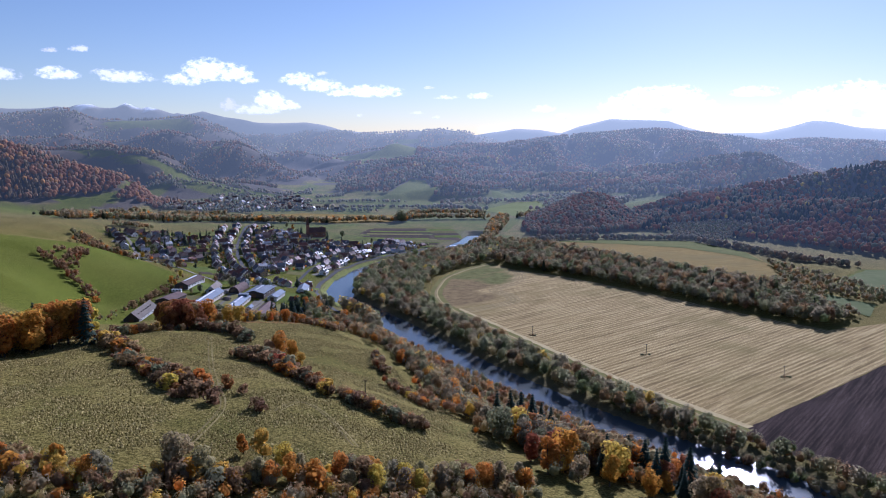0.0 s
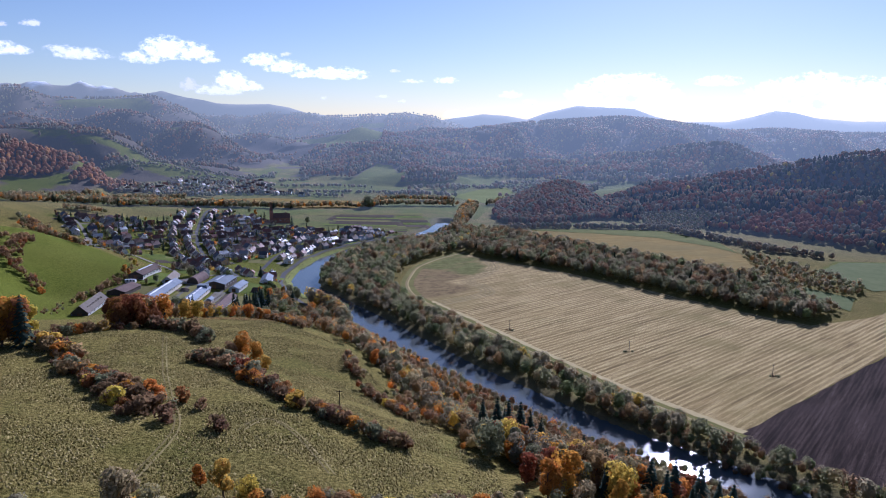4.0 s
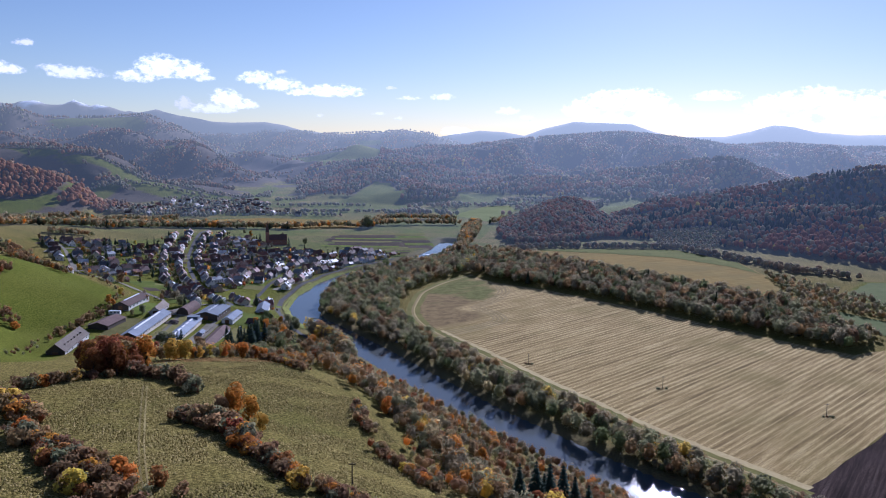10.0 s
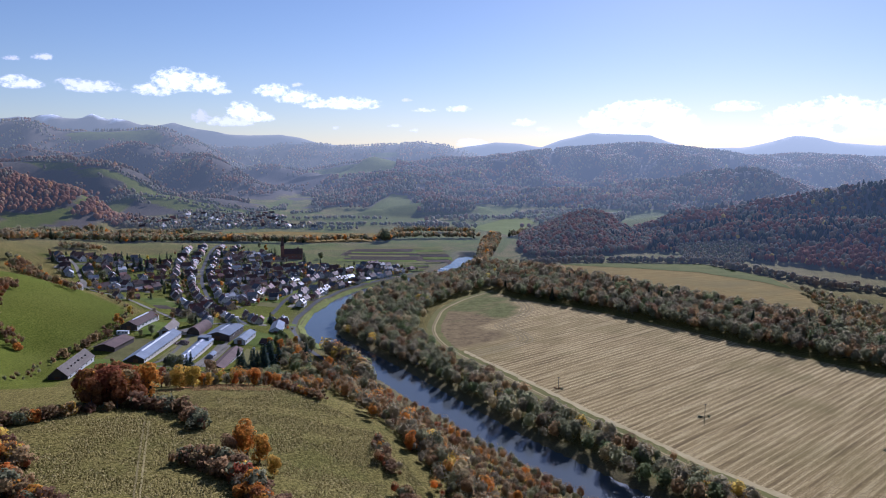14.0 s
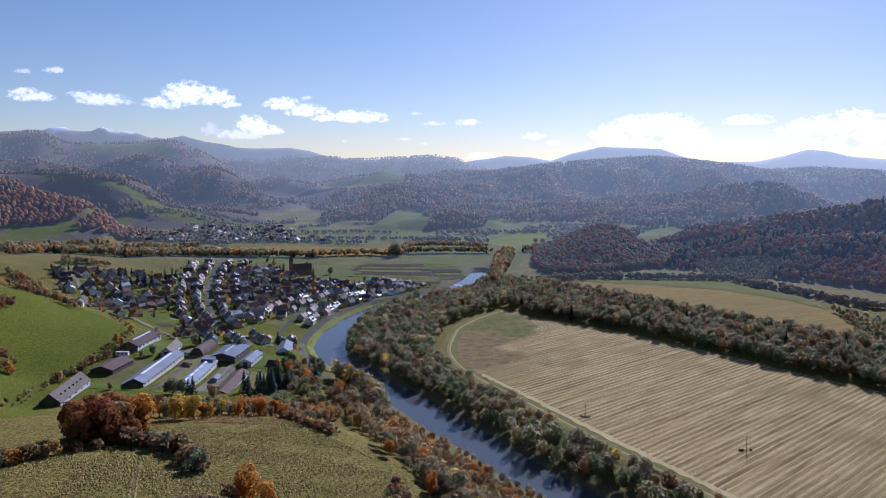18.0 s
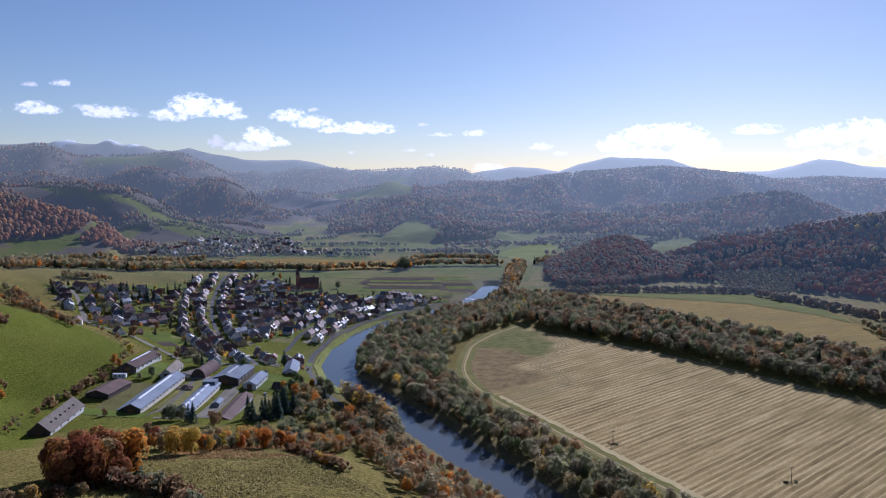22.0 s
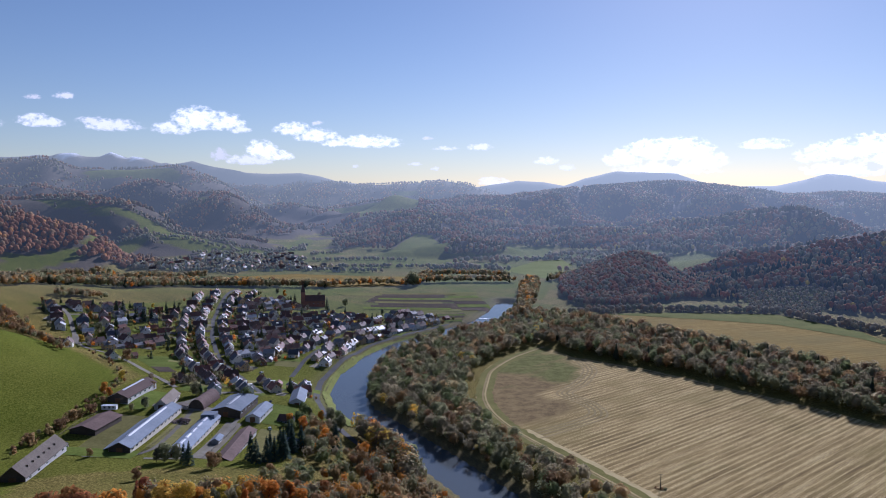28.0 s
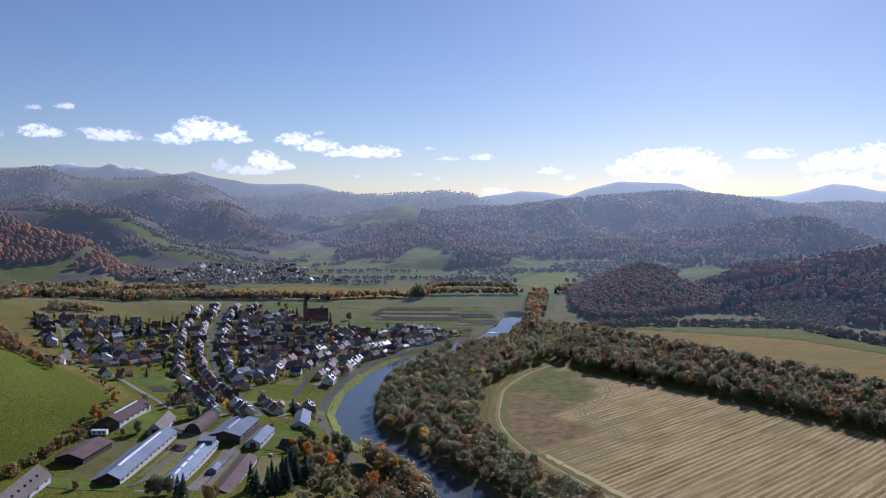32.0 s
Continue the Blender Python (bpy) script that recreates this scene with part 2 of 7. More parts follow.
_d = np.hypot(SPOTS[:, None, 0] - SPOTS[None, :, 0], SPOTS[:, None, 1] - SPOTS[None, :, 1])
_n = len(SPOTS)
_A = np.zeros((_n + 1, _n + 1))
_A[:_n, :_n] = np.sqrt(_d ** 2 + 15 ** 2) + np.eye(_n) * 4.0 * -1
_A[:_n, _n] = _A[_n, :_n] = 1
SPOT_W = np.linalg.solve(_A, np.append(SPOTS[:, 2], 0))


def ground_z(x, y):
    x, y = np.asarray(x, float), np.asarray(y, float)
    shape = x.shape
    x, y = x.ravel(), y.ravel()
    z = np.full(x.shape, SPOT_W[_n])
    for (sx, sy, _), w in zip(SPOTS, SPOT_W[:_n]):
        z += w * np.sqrt((x - sx) ** 2 + (y - sy) ** 2 + 225)
    far = smooth(1500, 2100, np.hypot(x, y))
    z = z * (1 - far) + 12 * far
    c = np.maximum(crest_height(x, y, CRESTS), crest_height(x, y, FAR_CRESTS))
    z = np.maximum(z, 0) + c * smooth(0, 12, c)
    rough = smooth(3, 40, z)
    z += rolling(x, y) * rough * (0.9 - 0.5 * smooth(1200, 2600, np.hypot(x, y))) + folds(x, y) * 1.9 * smooth(18, 70, c) * (1 - smooth(95, 150, c)) * np.maximum(smooth(1300, 2200, np.hypot(x, y)), 0.85 * smooth(1100, 1400, np.hypot(x, y))) * (1 - smooth(3300, 3800, np.hypot(x, y)))
    k = crest_share(x, y, CRESTS)
    z += spurs(x, y) * 4 * k * (1 - k) * smooth(30, 80, c) * smooth(1700, 2300, np.hypot(x, y)) * (1 - smooth(3700, 4200, np.hypot(x, y)))
    flat = inside(x, y, FIELD) | inside(x, y, PLOUGH)
    edge = np.minimum(line_distance(x, y, np.vstack([FIELD, FIELD[:1]]))[0], line_distance(x, y, PLOUGH)[0])
    k = np.where(flat, 1.0, 1 - smooth(0, 25, edge))
    z = z * (1 - k)
    d, _ = line_distance(x, y, RIVER)
    bank = smooth(11, 17, d)
    z = z * bank - 4.0 * (1 - bank)
    return z.reshape(shape)


def steps(parts):
    out = [parts[0][0]]
    for a, b, s0, s1 in parts:
        v = a
        while v < b - 1e-6:
            s = s0 + (s1 - s0) * (v - a) / (b - a)
            v += s
            out.append(min(v, b))
    return np.unique(np.round(out, 3))


def grid_mesh(name, xs, ys, keep=None):
    X, Y = np.meshgrid(xs, ys)
    Z = ground_z(X, Y)
    nx, ny = len(xs), len(ys)
    idx = np.arange(nx * ny).reshape(ny, nx)
    q = np.stack([idx[:-1, :-1], idx[:-1, 1:], idx[1:, 1:], idx[1:, :-1]], -1).reshape(-1, 4)
    me = bpy.data.meshes.new(name)
    me.from_pydata(np.stack([X, Y, Z], -1).reshape(-1, 3).tolist(), [], q.tolist())
    me.polygons.foreach_set("use_smooth", np.ones(len(q), bool))
    return me, X.ravel(), Y.ravel(), Z.ravel()


GX = steps([(-4200, -2900, 120, 40), (-2900, -700, 36, 14), (-700, -330, 12, 5), (-330, 340, 5, 5), (340, 800, 5, 14), (800, 4000, 16, 90)])
GY = steps([(-900, 60, 60, 8), (60, 1000, 5, 5), (1000, 1700, 5, 9), (1700, 5000, 9, 30)])

# ---- the ground, one sheet ----
GREEN = [(-228, 520), (-262, 470), (-330, 500), (-470, 600), (-600, 760), (-440, 850), (-372, 842), (-300, 780), (-266, 735), (-262, 640)]
VILLAGE = [(-470, 985), (-400, 1080), (-330, 1230), (-250, 1320), (-190, 1260), (-60, 1195), (-15, 1140), (-35, 1100), (-80, 1020), (-104, 870), (-110, 700), (-130, 600), (-240, 560), (-262, 640), (-262, 760), (-390, 900)]
MEADOWS = [
    [(-240, 1695), (-213, 1898), (-153, 2034), (-103, 2283), (-53, 2268), (-3, 1978), (-28, 1924), (-60, 1820), (-96, 1733), (-165, 1676)],
    [(-891, 1982), (-821, 2013), (-776, 2021), (-728, 2024), (-648, 1995), (-558, 1927), (-489, 1921), (-404, 1935), (-378, 1844), (-467, 1834), (-550, 1808), (-654, 1851), (-710, 1918), (-755, 1967), (-815, 1964), (-855, 1961)],
    [(-1005, 1964), (-980, 1997), (-936, 2021), (-850, 2016), (-804, 2040), (-904, 1981)],
    [(-753, 1425), (-711, 1456), (-693, 1503), (-674, 1530), (-749, 1861), (-707, 1891), (-677, 1845), (-690, 1745), (-661, 1476), (-685, 1404), (-721, 1364)],
    [(-600, 3420), (-334, 3320), (-106, 3200), (-106, 2957), (-126, 2912), (-229, 2861), (-306, 2801), (-439, 3182), (-502, 3292)],
    [(-1641, 3563), (-1562, 3674), (-1295, 3740), (-1210, 3640), (-1244, 3586), (-1410, 3551), (-1565, 3504)],
    [(-948, 2789), (-921, 2830), (-777, 2621), (-787, 2589)], [(-305, 4323), (-145, 4327), (-128, 4257), (-269, 4249)],
    [(-443, 2127), (-452, 2472), (-400, 2375), (-369, 2094), (-381, 1925)], [(111, 2240), (183, 2142), (257, 2111), (241, 1996), (172, 1894), (137, 1966)],
    [(91, 1674), (177, 1846), (242, 1876), (244, 1766), (153, 1551)], [(132, 1509), (158, 1500), (126, 1347), (104, 1279)],
    [(342, 1473), (504, 1911), (580, 1950), (594, 1907), (492, 1587), (462, 1532)], [(429, 1983), (509, 2009), (469, 1913)],
    [(456, 830), (520, 900), (600, 900), (560, 780), (470, 745)], [(379, 715), (400, 750), (430, 715), (400, 672)], [(385, 1450), (396, 1486), (449, 1483), (513, 1481), (510, 1459), (436, 1446)], [(400, 1305), (500, 1268), (512, 1215), (440, 1145), (372, 1162)],
]


def in_meadow(x, y):
    k = np.zeros(np.shape(x), bool)
    for q in MEADOWS:
        k |= inside(x, y, q)
    return k


me_all, X, Y, Z = grid_mesh("all", GX, GY)
bpy.data.meshes.remove(me_all)
dist = np.hypot(X, Y)
crest = np.maximum(crest_height(X, Y, CRESTS), crest_height(X, Y, FAR_CRESTS))
wave = rolling(X * 1.7 + 300, Y * 1.7)
open_land = in_meadow(X, Y)
forest = smooth(9, 16, crest + wave * 2) * ~open_land
green = inside(X, Y, GREEN).astype(float)
green = np.maximum(green, 0.8 * inside(X, Y, VILLAGE))
green = np.maximum(green, 0.9 * open_land)
green = np.maximum(green, smooth(1100, 1300, Y) * (1 - forest) * np.clip(0.75 + 0.35 * wave, 0, 1))
rd = line_distance(X, Y, RIVER)[0]
earth = np.clip(1 - smooth(12, 40, rd), 0, 1) * 0.6
snow = 0.7 * smooth(356, 384, Z + wave * 7) * (X < 0) * (dist > 4400)
cover = np.stack([green, forest, earth, snow], -1).astype(np.float32)


def grassland(name, haze=False):
    m, t, b = material(name, 1.0, 0.02)
    p = place_of(t)
    cov = t.nodes.new("ShaderNodeVertexColor")
    cov.layer_name = "cover"
    sep = t.nodes.new("ShaderNodeSeparateColor")
    t.links.new(cov.outputs["Color"], sep.inputs[0])
    n1, n2, n3 = noise_of(t, 0.85, 7, p, 0.75), noise_of(t, 0.05, 6, p, 0.7), noise_of(t, 0.012, 3, p)
    dry = mixed(t, n2, ramp(t, n1, [(0.39, (0.040, 0.030, 0.008)), (0.5, (0.165, 0.122, 0.035)), (0.62, (0.33, 0.25, 0.085))]),
                ramp(t, n1, [(0.39, (0.056, 0.05, 0.009)), (0.62, (0.195, 0.168, 0.038))]))
    lush = mixed(t, n3, ramp(t, n1, [(0.41, (0.048, 0.067, 0.005)), (0.6, (0.118, 0.142, 0.014))]), ramp(t, n1, [(0.41, (0.062, 0.066, 0.008)), (0.6, (0.155, 0.146, 0.026))]))
    floor = ramp(t, n1, [(0.3, (0.06, 0.05, 0.035)), (0.7, (0.12, 0.095, 0.07))])
    dry = mixed(t, ramp(t, noise_of(t, 0.022, 5, p, 0.65), [(0.48, (0, 0, 0)), (0.64, (0.6, 0.6, 0.6))]), dry, ramp(t, n1, [(0.39, (0.043, 0.042, 0.008)), (0.62, (0.15, 0.14, 0.03))]))
    c = mixed(t, sep.outputs[0], dry, lush)
    c = mixed(t, sep.outputs[2], c, (0.13, 0.11, 0.07))
    c = mixed(t, sep.outputs[1], c, floor)
    c = mixed(t, cov.outputs["Alpha"], c, (0.75, 0.77, 0.8))
    t.links.new(c, b.inputs["Base Color"])
    bumped(t, b, n1, 0.9, 0.6)
    # haze in front of the hills is put into their emission
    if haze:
        haze_glow(t, b)
    return m


def haze_glow(t, b, share=1.0):
    """Paints haze into the far backdrop and ridge woods as pale blue emission, more the farther it lies and the nearer
    the sun's side.
    """
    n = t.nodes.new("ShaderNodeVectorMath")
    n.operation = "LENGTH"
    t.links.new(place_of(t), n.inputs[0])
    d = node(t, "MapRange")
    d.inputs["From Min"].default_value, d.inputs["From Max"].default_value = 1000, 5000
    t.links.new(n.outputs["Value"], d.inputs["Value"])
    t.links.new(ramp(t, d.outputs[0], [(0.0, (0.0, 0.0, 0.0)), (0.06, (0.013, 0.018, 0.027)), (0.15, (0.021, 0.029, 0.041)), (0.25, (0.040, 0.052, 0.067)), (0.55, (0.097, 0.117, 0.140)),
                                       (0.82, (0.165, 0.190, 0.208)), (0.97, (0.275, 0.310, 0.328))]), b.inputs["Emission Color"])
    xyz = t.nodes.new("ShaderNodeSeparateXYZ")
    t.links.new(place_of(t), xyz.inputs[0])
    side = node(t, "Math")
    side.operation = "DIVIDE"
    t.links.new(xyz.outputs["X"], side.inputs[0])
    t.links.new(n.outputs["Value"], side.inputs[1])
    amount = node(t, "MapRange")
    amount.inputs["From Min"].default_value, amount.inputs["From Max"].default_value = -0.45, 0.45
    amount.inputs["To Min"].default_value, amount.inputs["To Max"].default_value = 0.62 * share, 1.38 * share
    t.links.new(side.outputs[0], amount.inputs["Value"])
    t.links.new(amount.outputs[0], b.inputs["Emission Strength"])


def piece(name, mask, mat):
    f = QUADS[mask]
    keep, back = np.unique(f, return_inverse=True)
    me = bpy.data.meshes.new(name)
    me.from_pydata(np.stack([X, Y, Z], -1)[keep].tolist(), [], back.reshape(-1, 4).tolist())
    me.polygons.foreach_set("use_smooth", np.ones(len(f), bool))
    col = me.color_attributes.new("cover", "FLOAT_COLOR", "POINT")
    col.data.foreach_set("color", cover[keep].ravel())
    me.materials.append(mat)
    return new(name, me)


_i = np.arange(len(X)).reshape(len(GY), len(GX))
QUADS = np.stack([_i[:-1, :-1], _i[:-1, 1:], _i[1:, 1:], _i[1:, :-1]], -1).reshape(-1, 4)
# ground beyond 1000 m carries haze painted as emission
far_face = dist[QUADS].mean(1) > 1000
tagged(piece("ground", ~far_face, grassland("grassland")), "rolling autumn grassland valley with wooded hills", "ground", kind="structure")
tagged(piece("backdrop", far_face, grassland("distant hills", True)), "wooded hills and snowy mountains with painted blue haze", "hills", kind="structure")
ZGRID = Z.reshape(len(GY), len(GX))


def land(x, y):
    """Height of the ground sheet itself, between its grid points."""
    x, y = np.asarray(x, float), np.asarray(y, float)
    i = np.clip(np.searchsorted(GX, x) - 1, 0, len(GX) - 2)
    j = np.clip(np.searchsorted(GY, y) - 1, 0, len(GY) - 2)
    u, w = (x - GX[i]) / (GX[i + 1] - GX[i]), (y - GY[j]) / (GY[j + 1] - GY[j])
    return (ZGRID[j, i] * (1 - u) + ZGRID[j, i + 1] * u) * (1 - w) + (ZGRID[j + 1, i] * (1 - u) + ZGRID[j + 1, i + 1] * u) * w


def gz(x, y):
    return float(land(x, y))


def ribbon(line, half, z, step=6.0, wobble=0.0, seed=0, lift=0.0):
    """Vertices and quads of a band along a line; z None: draped on the ground."""
    r = np.random.RandomState(seed)
    line = np.asarray(line, float)
    seg = np.hypot(*np.diff(line, axis=0).T)
    s = np.concatenate([[0], np.cumsum(seg)])
    u = np.linspace(0, s[-1], max(2, int(s[-1] / step)))
    px, py = np.interp(u, s, line[:, 0]), np.interp(u, s, line[:, 1])
    k = np.ones(5) / 5
    for _ in range(3):
        px[2:-2], py[2:-2] = np.convolve(px, k, "valid"), np.convolve(py, k, "valid")
    tx, ty = np.gradient(px), np.gradient(py)
    n = np.hypot(tx, ty)
    nx, ny = -ty / n, tx / n
    rows = []
    for side in (-1, -0.5, 0, 0.5, 1):
        w = half * side + (r.uniform(-wobble, wobble, len(u)) if abs(side) == 1 else 0)
        x, y = px + nx * w, py + ny * w
        zz = land(x, y) + lift if z is None else np.full(len(u), z)
        rows.append(np.stack([x, y, zz], -1))
    v = np.stack(rows, 1).reshape(-1, 3)
    f = [(i * 5 + j, i * 5 + j + 1, i * 5 + j + 6, i * 5 + j + 5) for i in range(len(u) - 1) for j in range(4)]
    return v, f


def sheet(name, v, f, mat, smooth_shade=True):
    me = bpy.data.meshes.new(name)
    me.from_pydata([tuple(q) for q in v], [], f)
    me.materials.append(mat)
    if smooth_shade:
        me.polygons.foreach_set("use_smooth", np.ones(len(me.polygons), bool))
    me.validate()
    bm = bmesh.new()
    bm.from_mesh(me)
    bmesh.ops.recalc_face_normals(bm, faces=bm.faces)
    if sum(fc.normal.z for fc in bm.faces) < 0:
        bmesh.ops.reverse_faces(bm, faces=bm.faces)
    bm.to_mesh(me)
    bm.free()
    return new(name, me)


# river water
m_water, t, b = material("river water", 0.08, 0.5)
p = place_of(t)
ripple = noise_of(t, 1.4, 5, p, 0.65)
rough_n = noise_of(t, 0.03, 3, p)
b.inputs["Base Color"].default_value = (0.075, 0.085, 0.085, 1)
t.links.new(ramp(t, rough_n, [(0.35, (0.06, 0.06, 0.06)), (0.65, (0.11, 0.11, 0.11))]), b.inputs["Roughness"])
bumped(t, b, ripple, 0.07, 0.2)
b.inputs["IOR"].default_value = 1.33
v, f = ribbon(RIVER, 15.5, -1.6, 8)
tagged(sheet("river", v, f, m_water), "blue-grey river with ripples between wooded banks", "river", kind="structure")

m_foam = plain("white water", (0.6, 0.62, 0.64), (0.85, 0.86, 0.88), 1.2, 0.4)
v, f = ribbon([(-48, 815), (-46, 801), (-42, 777), (-39, 747), (-33, 719), (-29, 691), (-22, 672)], 1.6, None, 4, 0.5, 5, 0.35)
tagged(sheet("side_channel", v, f, m_water), "narrow side channel of the river between trees", "channel", kind="structure")
v, f = ribbon([(10, 1166), (48, 1150)], 1.5, -1.15, 3, 0.6, 6)
tagged(sheet("weir", v, f, m_foam), "white water tumbling over a low weir", "weir", kind="structure")

# stubble field with combed rows running across it
ROW_TURN = 39.5


def field_material(name, tones, spacing, turn, patch=(0.10, 0.09, 0.045), lines=0.8, weeds=False):
    """Worked soil: thin uneven lines along one direction over blotches at several sizes."""
    m, t, b = material(name, 1.0, 0.02)
    p = place_of(t)
    q = place_of(t, (1, 1, 1), turn)
    w = node(t, "TexWave", Scale=0.314 / spacing, Distortion=1.1, Detail=6.0)
    w.inputs["Detail Scale"].default_value, w.inputs["Detail Roughness"].default_value = 0.35, 0.65
    w.bands_direction = "Y"
    t.links.new(q, w.inputs["Vector"])
    fine, big = noise_of(t, 1.3, 7, p, 0.8), noise_of(t, 0.011, 4, p)
    streak = noise_of(t, 0.22, 6, place_of(t, (0.07, 1.0, 1), turn), 0.7)
    mid = noise_of(t, 0.03, 5, place_of(t, (0.35, 1, 1), turn), 0.65)
    c = ramp(t, streak, [(0.36, tones[0]), (0.5, tones[1]), (0.66, tones[2])])
    line = ramp(t, w.outputs["Fac"], [(0.78, (0, 0, 0)), (0.95, (lines, lines, lines))])
    keep = ramp(t, mid, [(0.38, (0.3, 0.3, 0.3)), (0.62, (1, 1, 1))])
    c = mixed(t, mixed(t, 1.0, line, keep, "MULTIPLY"), c, tuple(min(1, 1.18 * k) for k in tones[2]))
    dark = ramp(t, w.outputs["Fac"], [(0.02, (0.6, 0.6, 0.6)), (0.2, (0, 0, 0))])
    c = mixed(t, mixed(t, 1.0, dark, keep, "MULTIPLY"), c, tones[0])
    c = mixed(t, ramp(t, fine, [(0.44, (0, 0, 0)), (0.58, (0.9, 0.9, 0.9))]), c, tones[0])
    c = mixed(t, ramp(t, big, [(0.5, (0, 0, 0)), (0.68, (0.6, 0.6, 0.6))]), c, patch)
    if weeds:
        vc = t.nodes.new("ShaderNodeVertexColor")
        vc.layer_name = "weeds"
        sep = t.nodes.new("ShaderNodeSeparateColor")
        t.links.new(vc.outputs["Color"], sep.inputs[0])
        for sock, lo, hi in ((0, (0.10, 0.07, 0.03), (0.25, 0.18, 0.08)), (1, (0.075, 0.08, 0.02), (0.165, 0.16, 0.05))):
            add = node(t, "Math")
            add.operation = "MULTIPLY_ADD"
            t.links.new(mid, add.inputs[0])
            add.inputs[1].default_value = 2.2
            t.links.new(sep.outputs[sock], add.inputs[2])
            mrr = node(t, "MapRange")
            mrr.inputs["From Min"].default_value, mrr.inputs["From Max"].default_value = 1.4, 1.95
            t.links.new(add.outputs[0], mrr.inputs["Value"])
            c = mixed(t, mrr.outputs[0], c, mixed(t, 0.5, ramp(t, fine, [(0.42, lo), (0.58, hi)]), ramp(t, noise_of(t, 0.12, 5, p, 0.7), [(0.4, lo), (0.6, hi)])))
    t.links.new(c, b.inputs["Base Color"])
    bumped(t, b, fine, 0.6, 0.4)
    return m


def polygon_sheet(name, poly, z, mat, step=12.0):
    """A flat sheet over a polygon with edges cut into short uneven steps."""
    pts = []
    r = random.Random(len(name))
    for i in range(len(poly)):
        a, c = Vector(poly[i - 1]), Vector(poly[i])
        n = max(1, int((c - a).length / step))
        for k in range(n):
            q = a.lerp(c, k / n)
            pts.append((q.x + r.uniform(-0.8, 0.8), q.y + r.uniform(-0.8, 0.8)))
    bm = bmesh.new()
    vs = [bm.verts.new((x, y, z)) for x, y in pts]
    es = [bm.edges.new((vs[i - 1], vs[i])) for i in range(len(vs))]
    bmesh.ops.triangle_fill(bm, use_beauty=True, edges=es)
    for fc in bm.faces:
        if fc.normal.z < 0:
            fc.normal_flip()
    me = bpy.data.meshes.new(name)
    bm.to_mesh(me)
    bm.free()
    me.materials.append(mat)
    return new(name, me)


m_stubble = field_material("stubble rows", ((0.15, 0.105, 0.042), (0.37, 0.27, 0.11), (0.58, 0.45, 0.21)), 4.4, -ROW_TURN, (0.17, 0.135, 0.045), 0.9, True)
m_plough = field_material("ploughed soil", ((0.016, 0.011, 0.009), (0.05, 0.033, 0.026), (0.11, 0.078, 0.062)), 2.5, -50, (0.05, 0.035, 0.03), 0.25)
m_upper = field_material("fallow field", ((0.165, 0.112, 0.03), (0.25, 0.178, 0.052), (0.33, 0.245, 0.08)), 6.0, -22, (0.16, 0.135, 0.05), 0.4)
m_track = plain("pale track", (0.22, 0.17, 0.075), (0.33, 0.255, 0.12), 0.5, 0.95)
tagged(polygon_sheet("ploughed_field", PLOUGH.tolist(), 0.16, m_plough), "dark brown freshly ploughed field", "field", kind="structure")
v, f = ribbon([(172, 398), (124, 472), (79, 560), (41, 640), (8, 706), (-5, 747), (-9, 790), (3, 876), (30, 932), (66, 980)], 6.8, 0.26, 5, 1.2)
tagged(sheet("grass_verge", v, f, plain("verge grass", (0.12, 0.115, 0.03), (0.22, 0.195, 0.06), 0.5, 0.95)), "grassy verge along the field edge", "verge", kind="structure")
TRACK = [(172, 398), (124, 472), (79, 560), (41, 640), (8, 706), (-5, 747), (-9, 790), (3, 876), (30, 932), (66, 980)]
for off in (-1.0, 1.0):
    v, f = ribbon([(x + off, y + off * 0.4) for x, y in TRACK], 0.75, 0.285, 5, 0.15)
    tagged(sheet("farm_track", v, f, m_track), "pale wheel rut along the field edge", "track", kind="structure")
v, f = ribbon([(178, 406), (131, 478), (86, 566), (48, 646), (15, 711)], 2.6, 0.2, 5, 0.7, 9)
tagged(sheet("headland_track", v, f, plain("trodden stubble", (0.34, 0.265, 0.12), (0.50, 0.40, 0.20), 0.4, 0.95)), "pale trodden strip along the edge of the stubble", "track", kind="structure")
for k in range(4):
    v, f = ribbon([(-6 + 3 * k, 694 - 5 * k), (42 + k, 722 - 4 * k), (70 + 4 * k, 748 - 2 * k), (64 + 4 * k, 778 + 2 * k), (46 + 4 * k, 800), (68 + 4 * k, 828 - k), (90 + 4 * k, 878), (88 + 4 * k, 926)], 0.85, 0.17 + 0.012 * k, 4, 0.15, k)
    tagged(sheet("turning_track", v, f, m_track), "pale curved tractor track round the field corner", "track", kind="structure")


